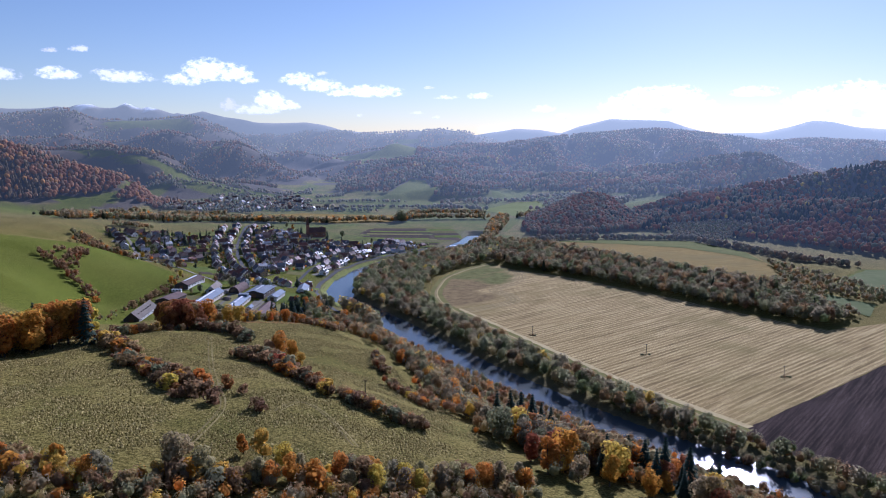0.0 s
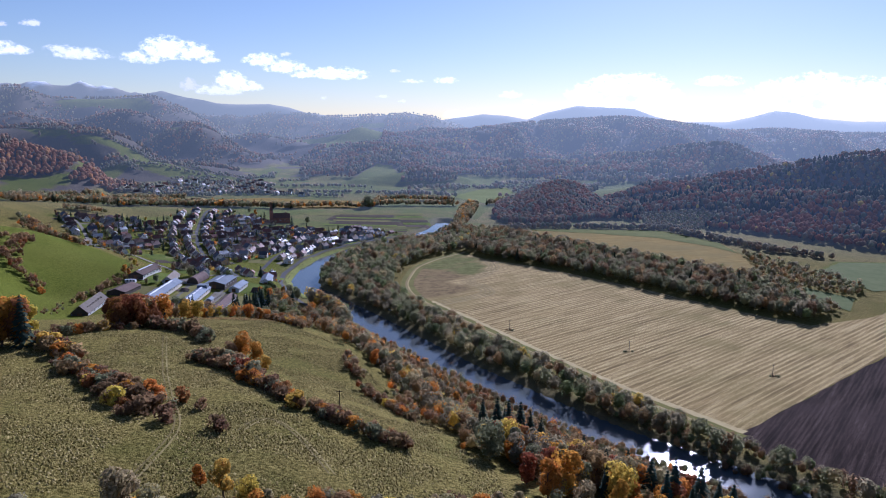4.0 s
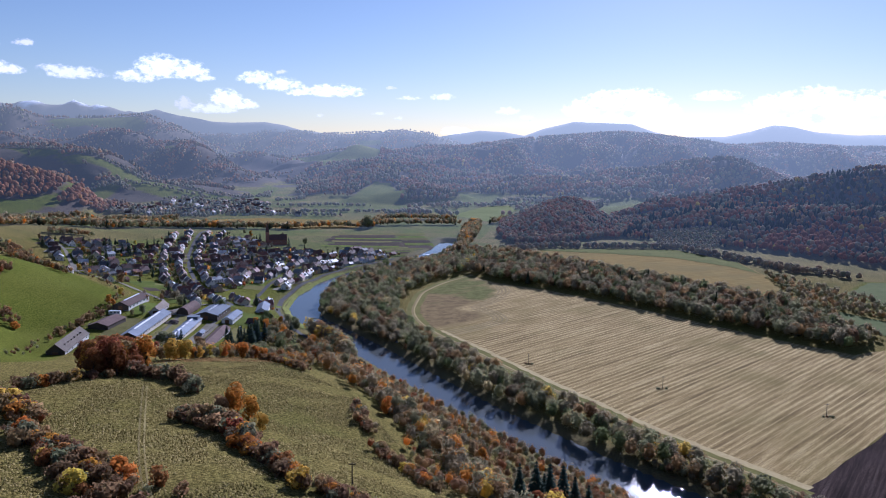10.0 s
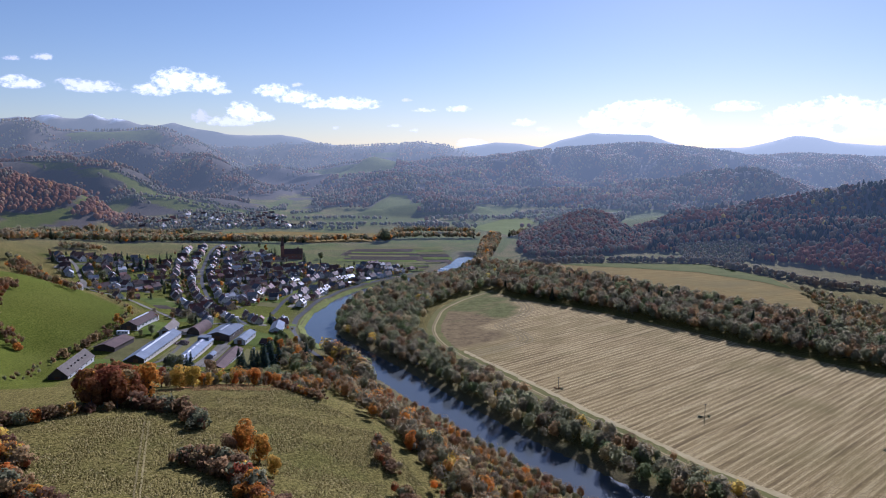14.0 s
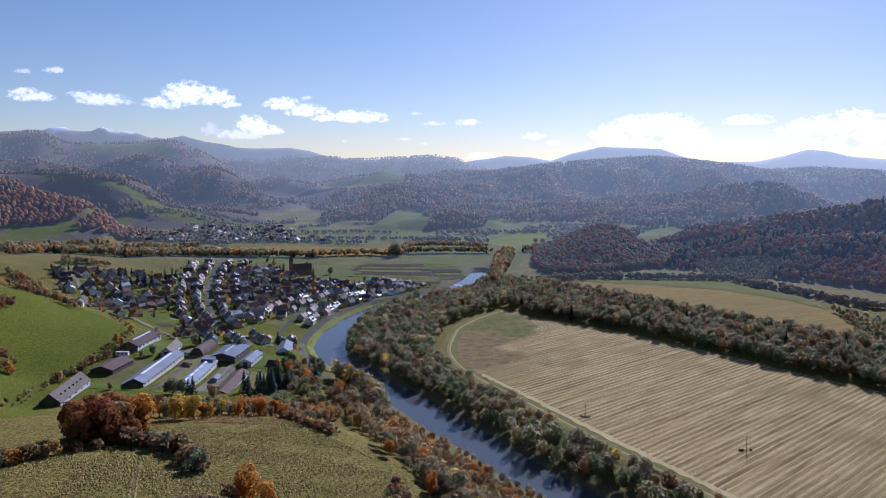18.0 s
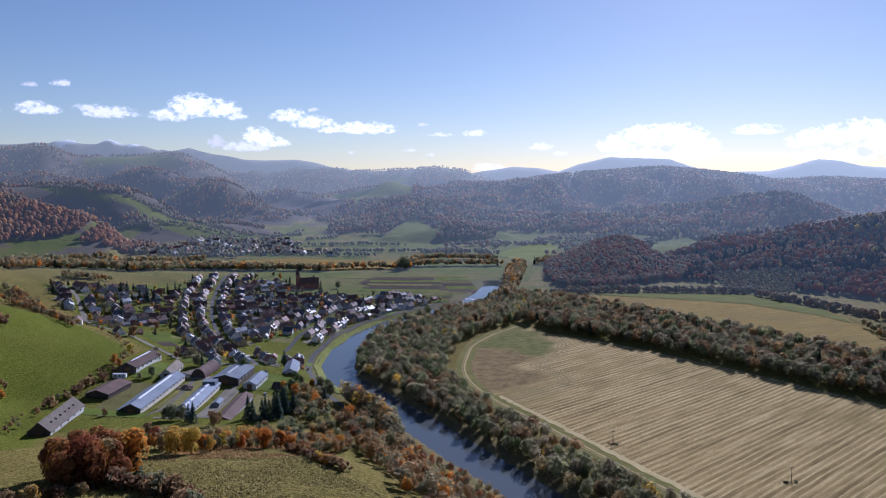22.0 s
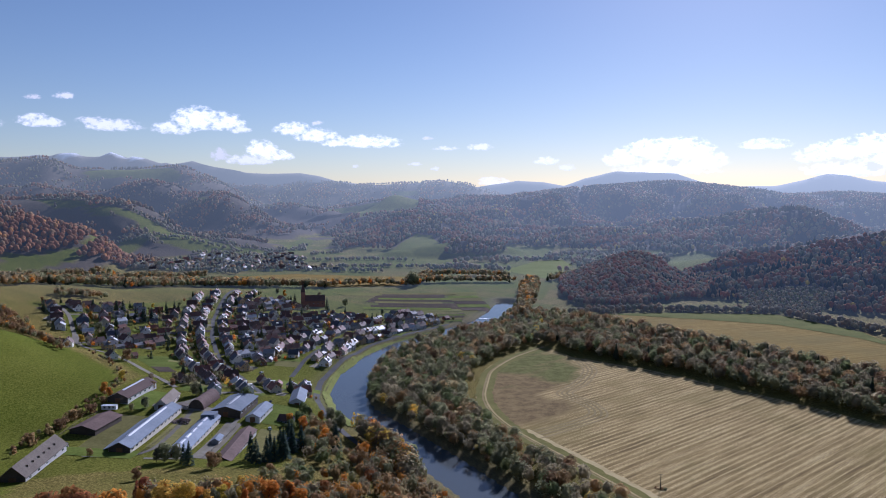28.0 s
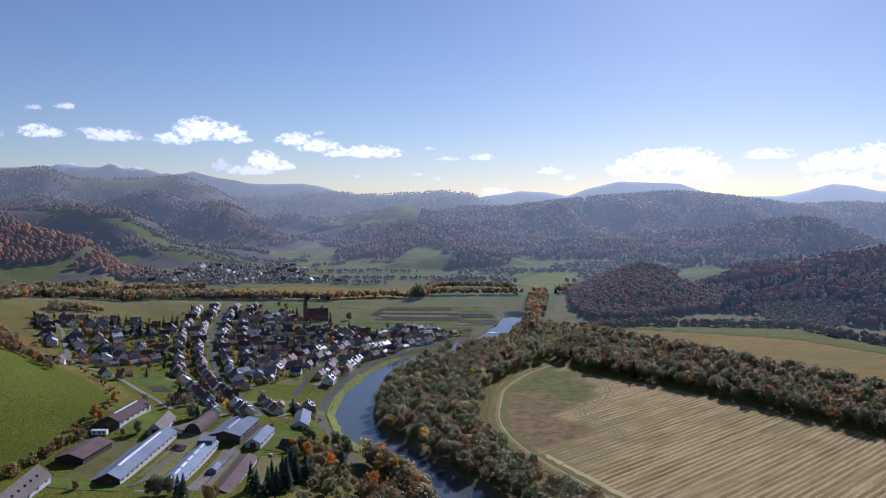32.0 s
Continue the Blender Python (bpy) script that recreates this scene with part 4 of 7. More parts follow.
# trees that stand out on the meadow
for tint, x, y, s in (("orange", -86, 378, 0.80), ("orange", -80, 371, 0.72), ("brown", -91, 371, 0.6), ("yellow", -72, 358, 0.5), ("rust", -164, 428, 1.1), ("rust", -152, 424, 1.0), ("rust", -160, 418, 0.9), ("rust", -148, 434, 0.95),
                      ("yellow", -144, 482, 0.75), ("yellow", -138, 484, 0.72), ("yellow", -148, 488, 0.65), ("spruce", -146, 446, 0.55), ("yellow", -131, 488, 0.5), ("orange", -120, 497, 0.45),
                      ("orange", -111, 502, 0.6), ("yellow", -57, 219, 0.75), ("yellow", -50, 216, 0.55), ("orange", -64, 223, 0.45), ("straw", -78, 204, 0.8), ("straw", -69, 201, 0.7),
                      ("yellow", 34, 312, 1.0), ("orange", 43, 322, 0.7), ("rust", 34, 270, 0.7), ("orange", 46, 262, 1.0), ("orange", 38, 253, 0.9), ("yellow", 52, 272, 0.7), ("yellow", 62, 318, 0.8),
                      ("yellow", 56, 310, 0.75), ("rust", 73, 296, 0.8), ("yellow", 68, 268, 0.75), ("straw", 84, 288, 0.75), ("orange", 58, 330, 0.65), ("straw", 48, 246, 0.7), ("orange", 60, 250, 0.75)):
    plant(TREE[tint], x, y, s * rng.uniform(0.95, 1.05))
for x, y, s in ((26, 342, 0.95), (33, 346, 1.05), (38, 344, 1.1), (44, 348, 1.1), (48, 345, 0.95), (52, 340, 0.9), (37, 350, 0.8), (68, 326, 0.85), (75, 318, 0.75), (81, 306, 0.9), (84, 264, 1.15), (95, 268, 1.1), (104, 262, 1.0), (79, 258, 0.9), (112, 290, 0.8)):
    plant(TREE["spruce"], x, y, s)
for k in range(22):
    an, d = rng.uniform(0, 6.28), rng.uniform(0, 1) ** 0.6
    plant(TREE[pick({"rust": 6, "orange": 1.2, "brown": 1.5})], -158 + 14 * d * math.cos(an), 437 + 14 * d * math.sin(an), rng.uniform(0.85, 1.15))
for k in range(26):
    s = k / 25
    plant(TREE[pick({"yellow": 1.2, "olive": 3, "orange": 1.5, "brown": 3, "grey": 2, "spruce": 0.3})], -152 + 62 * s + rng.uniform(-3, 3), 496 + 14 * s + rng.uniform(-4, 5), rng.uniform(0.3, 0.55))
# grove on the slope above the water
for k in range(84):
    s = rng.random()
    x, y = 22 + 78 * s + rng.uniform(-8, 8), 318 - 62 * s + rng.uniform(-26, 22)
    plant(TREE[pick({"orange": 2.4, "yellow": 2, "straw": 2, "brown": 3, "rust": 1.6, "spruce": 1.4, "grey": 1.5, "olive": 1.5})], x, y, rng.uniform(0.6, 1.0))
# wood at the left edge of the meadow
for k in range(40):
    s = rng.random()
    x, y = -212 + 34 * s + rng.uniform(-20, 6), 318 + 58 * s + rng.uniform(-12, 16)
    plant(TREE[pick({"rust": 2.2, "orange": 6, "yellow": 2.2, "brown": 1, "spruce": 0.8})], x, y, rng.uniform(0.8, 1.35))
for x, y in ((-188, 268), (-181, 260), (-192, 277)):
    plant(TREE["yellow"], x, y, 0.95)
# thicket at the foot of the first view
for p in along([(-132, 190), (-108, 191), (-88, 193), (-68, 198), (-40, 211), (-16, 214), (6, 224), (30, 234)], 2.3):
    if rng.random() < 0.55:
        plant(TREE[pick({"straw": 3, "brown": 2.5, "yellow": 2.6, "orange": 3, "grey": 1.5})], p.x + rng.uniform(-5, 5), p.y + rng.uniform(-8, 4), rng.uniform(0.35, 0.62))
    else:
        plant(SHRUB[pick({"brown": 3, "orange": 2.4, "plum": 1.8, "olive": 1, "yellow": 1.2})], p.x + rng.uniform(-5, 5), p.y + rng.uniform(-8, 5), rng.uniform(0.7, 1.3))
# left bank of the river, nearest stretch
for p in along([(14, 330), (10, 352), (-4, 392), (-26, 432), (-38, 462)], 7.0):
    o = rng.random()
    x, y = p.x + o * 24 + rng.uniform(-3, 3), p.y + o * 18 + rng.uniform(-5, 5)
    plant(TREE[pick({"grey": 3, "brown": 3, "orange": 1.2, "straw": 1, "olive": 2, "yellow": 0.6})], x, y, rng.uniform(0.4, 0.7))
# below the meadow's crest, towards the farm
for p in along([(-165, 498), (-145, 505), (-125, 512), (-105, 520), (-90, 540), (-80, 570)], 9.0):
    plant(TREE[pick({"orange": 1.5, "brown": 3, "yellow": 1, "olive": 2, "grey": 2, "rust": 1})], p.x + rng.uniform(-5, 5), p.y + rng.uniform(-6, 14), rng.uniform(0.4, 0.7))
plant(SHRUB["orange"], -298, 618, 1.0)


# ---- woods too thick to count ----
def ball_of(level):
    bm = bmesh.new()
    bmesh.ops.create_icosphere(bm, subdivisions=level, radius=1.0)
    v = np.array([tuple(q.co) for q in bm.verts])
    f = np.array([[q.index for q in fc.verts] for fc in bm.faces])
    bm.free()
    return v, f


BALLS = {1: ball_of(1), 2: ball_of(2)}


def hfar(y):
    return float(np.mean(y)) > 560


def woods(name, x, y, h, tint, label, n=26, size=0.95, wide=0.36, conifer=None, seed=1, mat=None):
    fine, n, size, core = (1, 2, size * 0.5, 1.0) if mat else (1, max(14, n * (4 if size > 0.75 and hfar(y) else 7) // 5), size * (0.92 if hfar(y) else 0.66), 0.66)
    r = np.random.RandomState(seed)
    T = len(x)
    z = land(x, y)
    base = np.array([TINTS[k] for k in tint]) * (r.uniform(0.9, 1.1, (T, 1)) if mat else r.uniform(0.75, 1.25, (T, 1)))
    way = unit(r.normal(size=(T, n, 3)) + (0, 0, 0.45))
    bulge = unit(r.normal(size=(T, 4, 3)))
    lobes = way * r.uniform(0.72, 1.0, (T, n, 1)) * (0.78 + 0.34 * np.clip(np.einsum("tnk,tmk->tnm", way, bulge).max(2), 0, 1) ** 2)[:, :, None]
    if conifer is None:
        conifer = np.zeros(T, bool)
    p = lobes * (h * wide)[:, None, None] * (1, 1, 1.15) + np.stack([np.zeros(T), np.zeros(T), h * 0.56], -1)[:, None]
    k = r.uniform(0, 1, (T, n)) ** 0.8
    th = r.uniform(0, 6.28, (T, n))
    q = np.stack([np.cos(th) * (1 - k) * h[:, None] * 0.2, np.sin(th) * (1 - k) * h[:, None] * 0.2, h[:, None] * (0.06 + 0.94 * k)], -1)
    p = np.where(conifer[:, None, None], q, p) + np.stack([x, y, z], -1)[:, None]
    s = np.repeat(h / 10 * size, n)
    cone_out = np.stack([np.cos(th), np.sin(th), np.full((T, n), 0.5)], -1)
    out = np.where(conifer[:, None, None], cone_out, way).reshape(-1, 3)
    v, f = clumps(p.reshape(-1, 3), s, r, out, 0.2)
    # the body of each crown: a lumpy closed shape of its own
    ball, tri = BALLS[fine]
    m = len(ball)
    lump = ball[None] * r.uniform(0.72, 1.15, (T, m, 1)) * core
    up = (ball[:, 2] + 1) / 2
    cone = np.stack([ball[:, 0] * (1.08 - up), ball[:, 1] * (1.08 - up), up], -1)[None] * (h[:, None, None] * np.array([0.36, 0.36, 1.0])) * r.uniform(0.85, 1.12, (T, m, 1)) * (0.6 + 0.4 * core)
    lump = lump * (h * wide)[:, None, None] * (1, 1, 1.1) + np.stack([r.uniform(-0.05, 0.05, T) * h, r.uniform(-0.05, 0.05, T) * h, h * 0.54], -1)[:, None]
    lump = np.where(conifer[:, None, None], cone, lump) + np.stack([x, y, z], -1)[:, None]
    k0 = len(v)
    faces3 = (tri[None] + (k0 + np.arange(T) * m)[:, None, None]).reshape(-1, 3)
    v = np.concatenate([v, lump.reshape(-1, 3)])
    me = bpy.data.meshes.new(name)
    me.vertices.add(len(v))
    me.vertices.foreach_set("co", v.astype(np.float32).ravel())
    me.loops.add(f.size + faces3.size)
    me.loops.foreach_set("vertex_index", np.concatenate([f.ravel(), faces3.ravel()]).astype(np.int32))
    me.polygons.add(len(f) + len(faces3))
    me.polygons.foreach_set("loop_start", np.concatenate([np.arange(len(f)) * 4, f.size + np.arange(len(faces3)) * 3]).astype(np.int32))
    me.update(calc_edges=True)
    me.polygons.foreach_set("use_smooth", np.ones(len(me.polygons), bool))
    own = np.zeros(len(v) * 3, np.float32)
    me.vertex_normals.foreach_get("vector", own)
    own = own.reshape(-1, 3)
    own[:k0] = unit(np.repeat(unit(out), 4, axis=0) * 0.9 + own[:k0] * 0.1)
    me.normals_split_custom_set_from_vertices(own.tolist())
    col = me.color_attributes.new("tint", "FLOAT_COLOR", "POINT")
    rgba = np.ones((len(v), 4), np.float32)
    keep = 0.55 if mat and mat.name == "distant leaves with haze glow" else 0.88
    base = (base * keep + base.mean(0) * (1 - keep)) * (1.0 if mat else 1.2)
    rgba[:k0, :3] = np.repeat(base, n * 4, axis=0)
    rgba[k0:, :3] = np.repeat(base, m, axis=0)
    col.data.foreach_set("color", rgba.ravel())
    me.materials.append(mat or m_mixed)
    return tagged(new(name, me), label, "woodland", kind="stuff")


def scatter(poly, spacing, seed, test=None):
    r = np.random.RandomState(seed)
    p = np.array(poly, float)
    (x0, y0), (x1, y1) = p.min(0), p.max(0)
    gx, gy = np.meshgrid(np.arange(x0, x1, spacing), np.arange(y0, y1, spacing))
    x, y = gx.ravel() + r.uniform(-0.5, 0.5, gx.size) * spacing, gy.ravel() + r.uniform(-0.5, 0.5, gx.size) * spacing
    k = inside(x, y, poly)
    if test is not None:
        k &= test(x, y)
    return x[k], y[k], r


def tints(r, n, mix):
    w = np.array(list(mix.values()), float)
    return np.array(list(mix))[r.choice(len(w), n, p=w / w.sum())]


RIVERSIDE = {"olive": 6, "grey": 4.5, "green": 1.8, "brown": 1.8, "yellow": 0.3, "plum": 0.8, "straw": 0.9}


def off_river(x, y):
    return line_distance(x, y, RIVER)[0] > 18.0


BELT = np.vstack([RIVER[1:18], [(60, 1260), (120, 1160), (110, 1090), (62, 1000), (20, 945), (-8, 884), (-22, 792), (-17, 742), (-4, 702), (27, 634), (65, 555), (110, 468), (156, 390), (205, 322), (262, 240)]])
x, y, r = scatter(BELT, 7.2, 3, off_river)
woods("riverside_wood", x, y, (10 + 6 * r.beta(1.2, 1.6, len(x)) - 4 * (r.uniform(size=len(x)) < 0.2)) * (1 - 0.4 * smooth(1030, 1110, y)), tints(r, len(x), RIVERSIDE), "thick olive and brown riverside wood", 130, 0.52, 0.38, seed=3)
STRIP = [(66, 1000), (95, 945), (152, 892), (232, 787), (278, 717), (312, 668), (338, 636), (372, 655), (352, 775), (256, 922), (198, 1006), (126, 1120), (110, 1090)]
x, y, r = scatter(STRIP, 7.0, 6)
kind = tints(r, len(x), {"olive": 4, "grey": 4, "green": 1.2, "brown": 2.6, "plum": 1.5, "spruce": 0.6})
woods("shelter_belt", x, y, r.uniform(10, 17, len(x)), kind, "dark belt of trees between two fields", 100, 0.58, 0.37, kind == "spruce", seed=6)
x, y, r = scatter([(-10, 345), (-22, 420), (-40, 462), (-52, 505), (-68, 560), (-100, 640), (-86, 668), (-58, 625), (-22, 560), (20, 490), (62, 430), (100, 380), (150, 322), (190, 262), (110, 240), (60, 300)], 4.4, 8, off_river)
woods("bank_scrub", x, y, r.uniform(3, 7.5, len(x)), tints(r, len(x), {"brown": 4, "plum": 2.5, "grey": 4, "orange": 0.8, "olive": 2.5, "rust": 0.4}), "brown scrub on the river bank", 70, 0.52, 0.44, seed=8)
x, y, r = scatter([(352, 775), (372, 655), (420, 700), (470, 760), (440, 870), (416, 930), (395, 850)], 6.5, 9, lambda x, y: ~in_meadow(x, y))
woods("field_scrub", x, y, r.uniform(5, 11, len(x)), tints(r, len(x), {"olive": 3, "grey": 3, "brown": 2}), "scattered scrub beside the fields", 24, 0.85, 0.4, seed=9)


def hill_test(low, high=1e9, gap=0.0):
    def test(x, y):
        c = crest_height(x, y, CRESTS)
        return (c > low) & (c < high) & (rolling(x * 2.3 + 50, y * 2.3) > gap) & ~in_meadow(x, y)
    return test


def belt_of(name, poly, spacing, hmin, hmax, mix, label, low, gap, n, size, seed, mat=None):
    x, y, r = scatter(poly, spacing, seed, hill_test(low, gap=gap))
    kind = tints(r, len(x), mix)
    # stands of one kind: spruce on some slopes, beech on others
    stand, dice = rolling(x * 1.3 + 900, y * 1.3), r.uniform(size=len(x))
    if "spruce" in mix and "rust" in mix:
        kind = np.where((stand > 0.7) & (dice < 0.6), "spruce", np.where((stand < -0.7) & (dice < 0.65), "rust", kind))
    return woods(name, x, y, r.uniform(hmin, hmax, len(x)), kind, label, n, size, 0.34, kind == "spruce", seed, mat)


# m_ridge leaves: haze over these woods is painted as emission
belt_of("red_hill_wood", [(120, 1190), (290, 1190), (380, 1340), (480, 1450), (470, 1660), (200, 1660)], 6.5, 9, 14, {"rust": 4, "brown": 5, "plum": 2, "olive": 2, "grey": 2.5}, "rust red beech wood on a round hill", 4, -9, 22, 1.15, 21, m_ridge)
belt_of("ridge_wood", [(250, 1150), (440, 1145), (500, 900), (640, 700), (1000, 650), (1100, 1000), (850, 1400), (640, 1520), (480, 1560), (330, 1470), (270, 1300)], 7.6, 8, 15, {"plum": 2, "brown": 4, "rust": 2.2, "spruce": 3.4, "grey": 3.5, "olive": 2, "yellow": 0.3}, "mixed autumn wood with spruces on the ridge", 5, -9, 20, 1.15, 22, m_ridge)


def line_wood(name, lines, spacing, spread, hmin, hmax, mix, label, seed, n=30, size=0.7, mat=None):
    """Hedgerows and tree lines along lines on the plan."""
    r = np.random.RandomState(seed)
    px, py = [], []
    for line in lines:
        line = np.array(line, float)
        s = np.concatenate([[0], np.cumsum(np.hypot(*np.diff(line, axis=0).T))])
        u = np.arange(0, s[-1], spacing)
        px.append(np.interp(u, s, line[:, 0]) + r.uniform(-spread, spread, len(u)))
        py.append(np.interp(u, s, line[:, 1]) + r.uniform(-spread, spread, len(u)))
    x, y = np.concatenate(px), np.concatenate(py)
    kind = tints(r, len(x), mix)
    return woods(name, x, y, r.uniform(hmin, hmax, len(x)), kind, label, n, size, 0.4, kind == "spruce", seed, mat)


line_wood("green_hill_hedge", [[(-385, 698), (-360, 672), (-345, 660), (-325, 643), (-302, 622)], [(-378, 715), (-366, 745), (-360, 700), (-345, 670)]], 1.5, 6, 4, 8, {"plum": 5, "brown": 4, "rust": 1.5}, "purple and brown hedge across the green hill", 31)
line_wood("hill_top_hedge", [[(-470, 930), (-430, 890), (-395, 858), (-372, 830), (-345, 800)], [(-440, 880), (-400, 850)]], 1.3, 8, 4, 9, {"brown": 4, "plum": 3, "orange": 1.5, "olive": 2}, "brown hedge on top of the green hill", 32)
line_wood("farm_hedge", [[(-256, 530), (-262, 560), (-266, 600), (-265, 640), (-264, 680), (-264, 730)], [(-270, 745), (-300, 790), (-330, 820)]], 4.0, 3.5, 2.5, 5, {"plum": 2, "brown": 2, "olive": 2}, "low scrub along the farm boundary", 33)
line_wood("bank_trees", [[(-38, 462), (-50, 500), (-60, 540), (-72, 585), (-84, 640)], [(-25, 480), (-40, 520), (-55, 570), (-70, 620)]], 2.0, 7, 7, 13, {"grey": 3, "brown": 4, "orange": 1.2, "straw": 1, "olive": 3, "rust": 0.6}, "mixed autumn trees on the river bank", 34)
line_wood("valley_hedges", [[(-541, 1040), (-556, 1132), (-600, 1250)], [(-640, 1160), (-540, 1190), (-470, 1210), (-440, 1260)], [(-470, 1240), (-455, 1387), (-375, 1372)], [(-440, 1300), (-380, 1330), (-330, 1350)],
                            [(-264, 1388), (-212, 1423), (-135, 1460), (-84, 1443)], [(-84, 1443), (-58, 1590), (37, 1600), (88, 1556)], [(92, 1290), (112, 1400), (125, 1520)], [(160, 1520), (210, 1580), (250, 1600)], [(-380, 1340), (-300, 1380), (-210, 1400)], [(-640, 1200), (-560, 1230), (-500, 1270), (-440, 1310)], [(-690, 1340), (-640, 1400), (-600, 1470)], [(-620, 1330), (-560, 1400), (-520, 1480)], [(-560, 1420), (-500, 1440), (-440, 1500)], [(62, 1150), (80, 1240), (95, 1350), (110, 1450)], [(-100, 1480), (0, 1500), (90, 1500)]], 1.5, 10, 8, 16,
          {"grey": 3, "brown": 3, "olive": 3, "orange": 0.8, "straw": 1, "spruce": 0.4}, "tree lines across the valley floor", 35, 26, 0.85)
line_wood("dome_thicket", [[(-470, 1050), (-455, 1066), (-440, 1078)]], 0.6, 11, 5, 10, {"olive": 3, "brown": 3, "grey": 1}, "dome-shaped thicket in a meadow", 36)
line_wood("poplars", [[(-86, 1440), (-80, 1446)]], 1.2, 4, 20, 26, {"olive": 1}, "pair of tall poplars beside a field", 37, 60, 0.5)
line_wood("slope_trees", [[(14, 330), (12, 352), (4, 392), (-16, 432), (-28, 462)], [(-160, 502), (-145, 508), (-125, 514), (-105, 522), (-90, 542), (-80, 570)]], 1.6, 8, 6, 11, {"grey": 3, "brown": 3, "orange": 1.3, "straw": 1, "olive": 2.5, "yellow": 0.8}, "autumn trees on the slope above the farm and the river", 39, 60, 0.7)
line_wood("hill_foot_scrub", [[(130, 1150), (200, 1168), (300, 1165), (390, 1155)], [(400, 1130), (440, 1030), (470, 960), (520, 920)]], 1.1, 11, 4, 11, {"grey": 3, "brown": 3, "straw": 1.5, "olive": 1}, "scrub at the foot of the ridge", 38, mat=m_ridge)

line_wood("left_bank_trees", [[(-95, 692), (-83, 668), (-71, 650), (-63, 626), (-57, 600)], [(-88, 680), (-76, 657), (-67, 642), (-62, 630)]], 1.4, 4.5, 11, 17, {"olive": 4, "grey": 3, "brown": 2.5, "orange": 0.7, "yellow": 0.5, "green": 1.5}, "mixed trees leaning over the river bank", 64, 60, 0.7)
line_wood("farm_edge_wood", [[(-120, 694), (-118, 664), (-113, 638), (-104, 616)], [(-124, 572), (-104, 586), (-88, 602)]], 1.8, 8, 5, 11, {"olive": 4, "green": 3, "grey": 2, "brown": 2.5, "orange": 1}, "tangled trees between the farm and the river", 65, 60, 0.7)
# far woods, part of the hazy backdrop, haze painted into their leaves as emission
m_far_leaves, t, b = material("distant leaves with haze glow", 0.9, 0.05)
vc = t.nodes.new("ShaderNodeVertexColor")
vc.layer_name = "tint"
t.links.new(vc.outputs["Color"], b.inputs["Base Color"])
haze_glow(t, b)
FARMIX = {"rust": 2, "brown": 4, "plum": 2, "grey": 2.5, "spruce": 3, "yellow": 0.4, "olive": 3, "green": 2}
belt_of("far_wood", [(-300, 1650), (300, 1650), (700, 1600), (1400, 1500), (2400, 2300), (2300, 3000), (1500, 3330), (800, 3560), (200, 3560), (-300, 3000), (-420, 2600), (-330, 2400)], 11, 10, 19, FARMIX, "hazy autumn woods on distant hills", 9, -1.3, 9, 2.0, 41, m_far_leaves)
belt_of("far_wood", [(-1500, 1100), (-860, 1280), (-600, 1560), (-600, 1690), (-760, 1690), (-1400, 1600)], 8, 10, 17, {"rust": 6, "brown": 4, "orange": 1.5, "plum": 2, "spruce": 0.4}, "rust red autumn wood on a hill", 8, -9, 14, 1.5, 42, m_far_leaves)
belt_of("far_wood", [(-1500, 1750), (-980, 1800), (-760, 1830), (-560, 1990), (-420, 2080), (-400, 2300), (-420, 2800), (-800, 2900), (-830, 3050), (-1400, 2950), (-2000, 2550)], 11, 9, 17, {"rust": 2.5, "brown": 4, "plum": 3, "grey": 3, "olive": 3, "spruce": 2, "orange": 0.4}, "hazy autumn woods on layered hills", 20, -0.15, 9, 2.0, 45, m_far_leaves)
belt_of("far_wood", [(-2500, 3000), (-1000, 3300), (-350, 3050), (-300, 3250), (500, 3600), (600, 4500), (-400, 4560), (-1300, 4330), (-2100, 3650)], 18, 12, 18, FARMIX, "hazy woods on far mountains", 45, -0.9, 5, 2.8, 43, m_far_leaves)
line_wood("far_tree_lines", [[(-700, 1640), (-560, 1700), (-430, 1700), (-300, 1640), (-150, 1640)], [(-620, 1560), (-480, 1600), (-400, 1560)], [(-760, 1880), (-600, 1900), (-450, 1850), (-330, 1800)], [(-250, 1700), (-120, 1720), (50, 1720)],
                             [(-900, 1500), (-760, 1560)], [(-1010, 1990), (-900, 2030), (-820, 2030), (-728, 2026), (-648, 1998), (-558, 1945), (-489, 1925), (-404, 1937)], [(-760, 1850), (-700, 1870), (-650, 1840)], [(-560, 1800), (-500, 1830), (-420, 1790)], [(-300, 1800), (-200, 1850), (-100, 1840)], [(-60, 1690), (20, 1720), (90, 1690)], [(250, 1890), (330, 1800), (310, 1680)], [(250, 1740), (330, 1720), (400, 1650)], [(260, 2000), (340, 1960), (430, 1990)], [(100, 1880), (170, 1860), (240, 1890)], [(-420, 1960), (-380, 2060), (-400, 2200)], [(-330, 1900), (-280, 2000), (-290, 2150)]], 3.4, 10, 6, 11, {"grey": 3, "brown": 3, "olive": 3, "spruce": 1}, "tree lines in the hazy distance", 44, 12, 1.3, m_far_leaves)

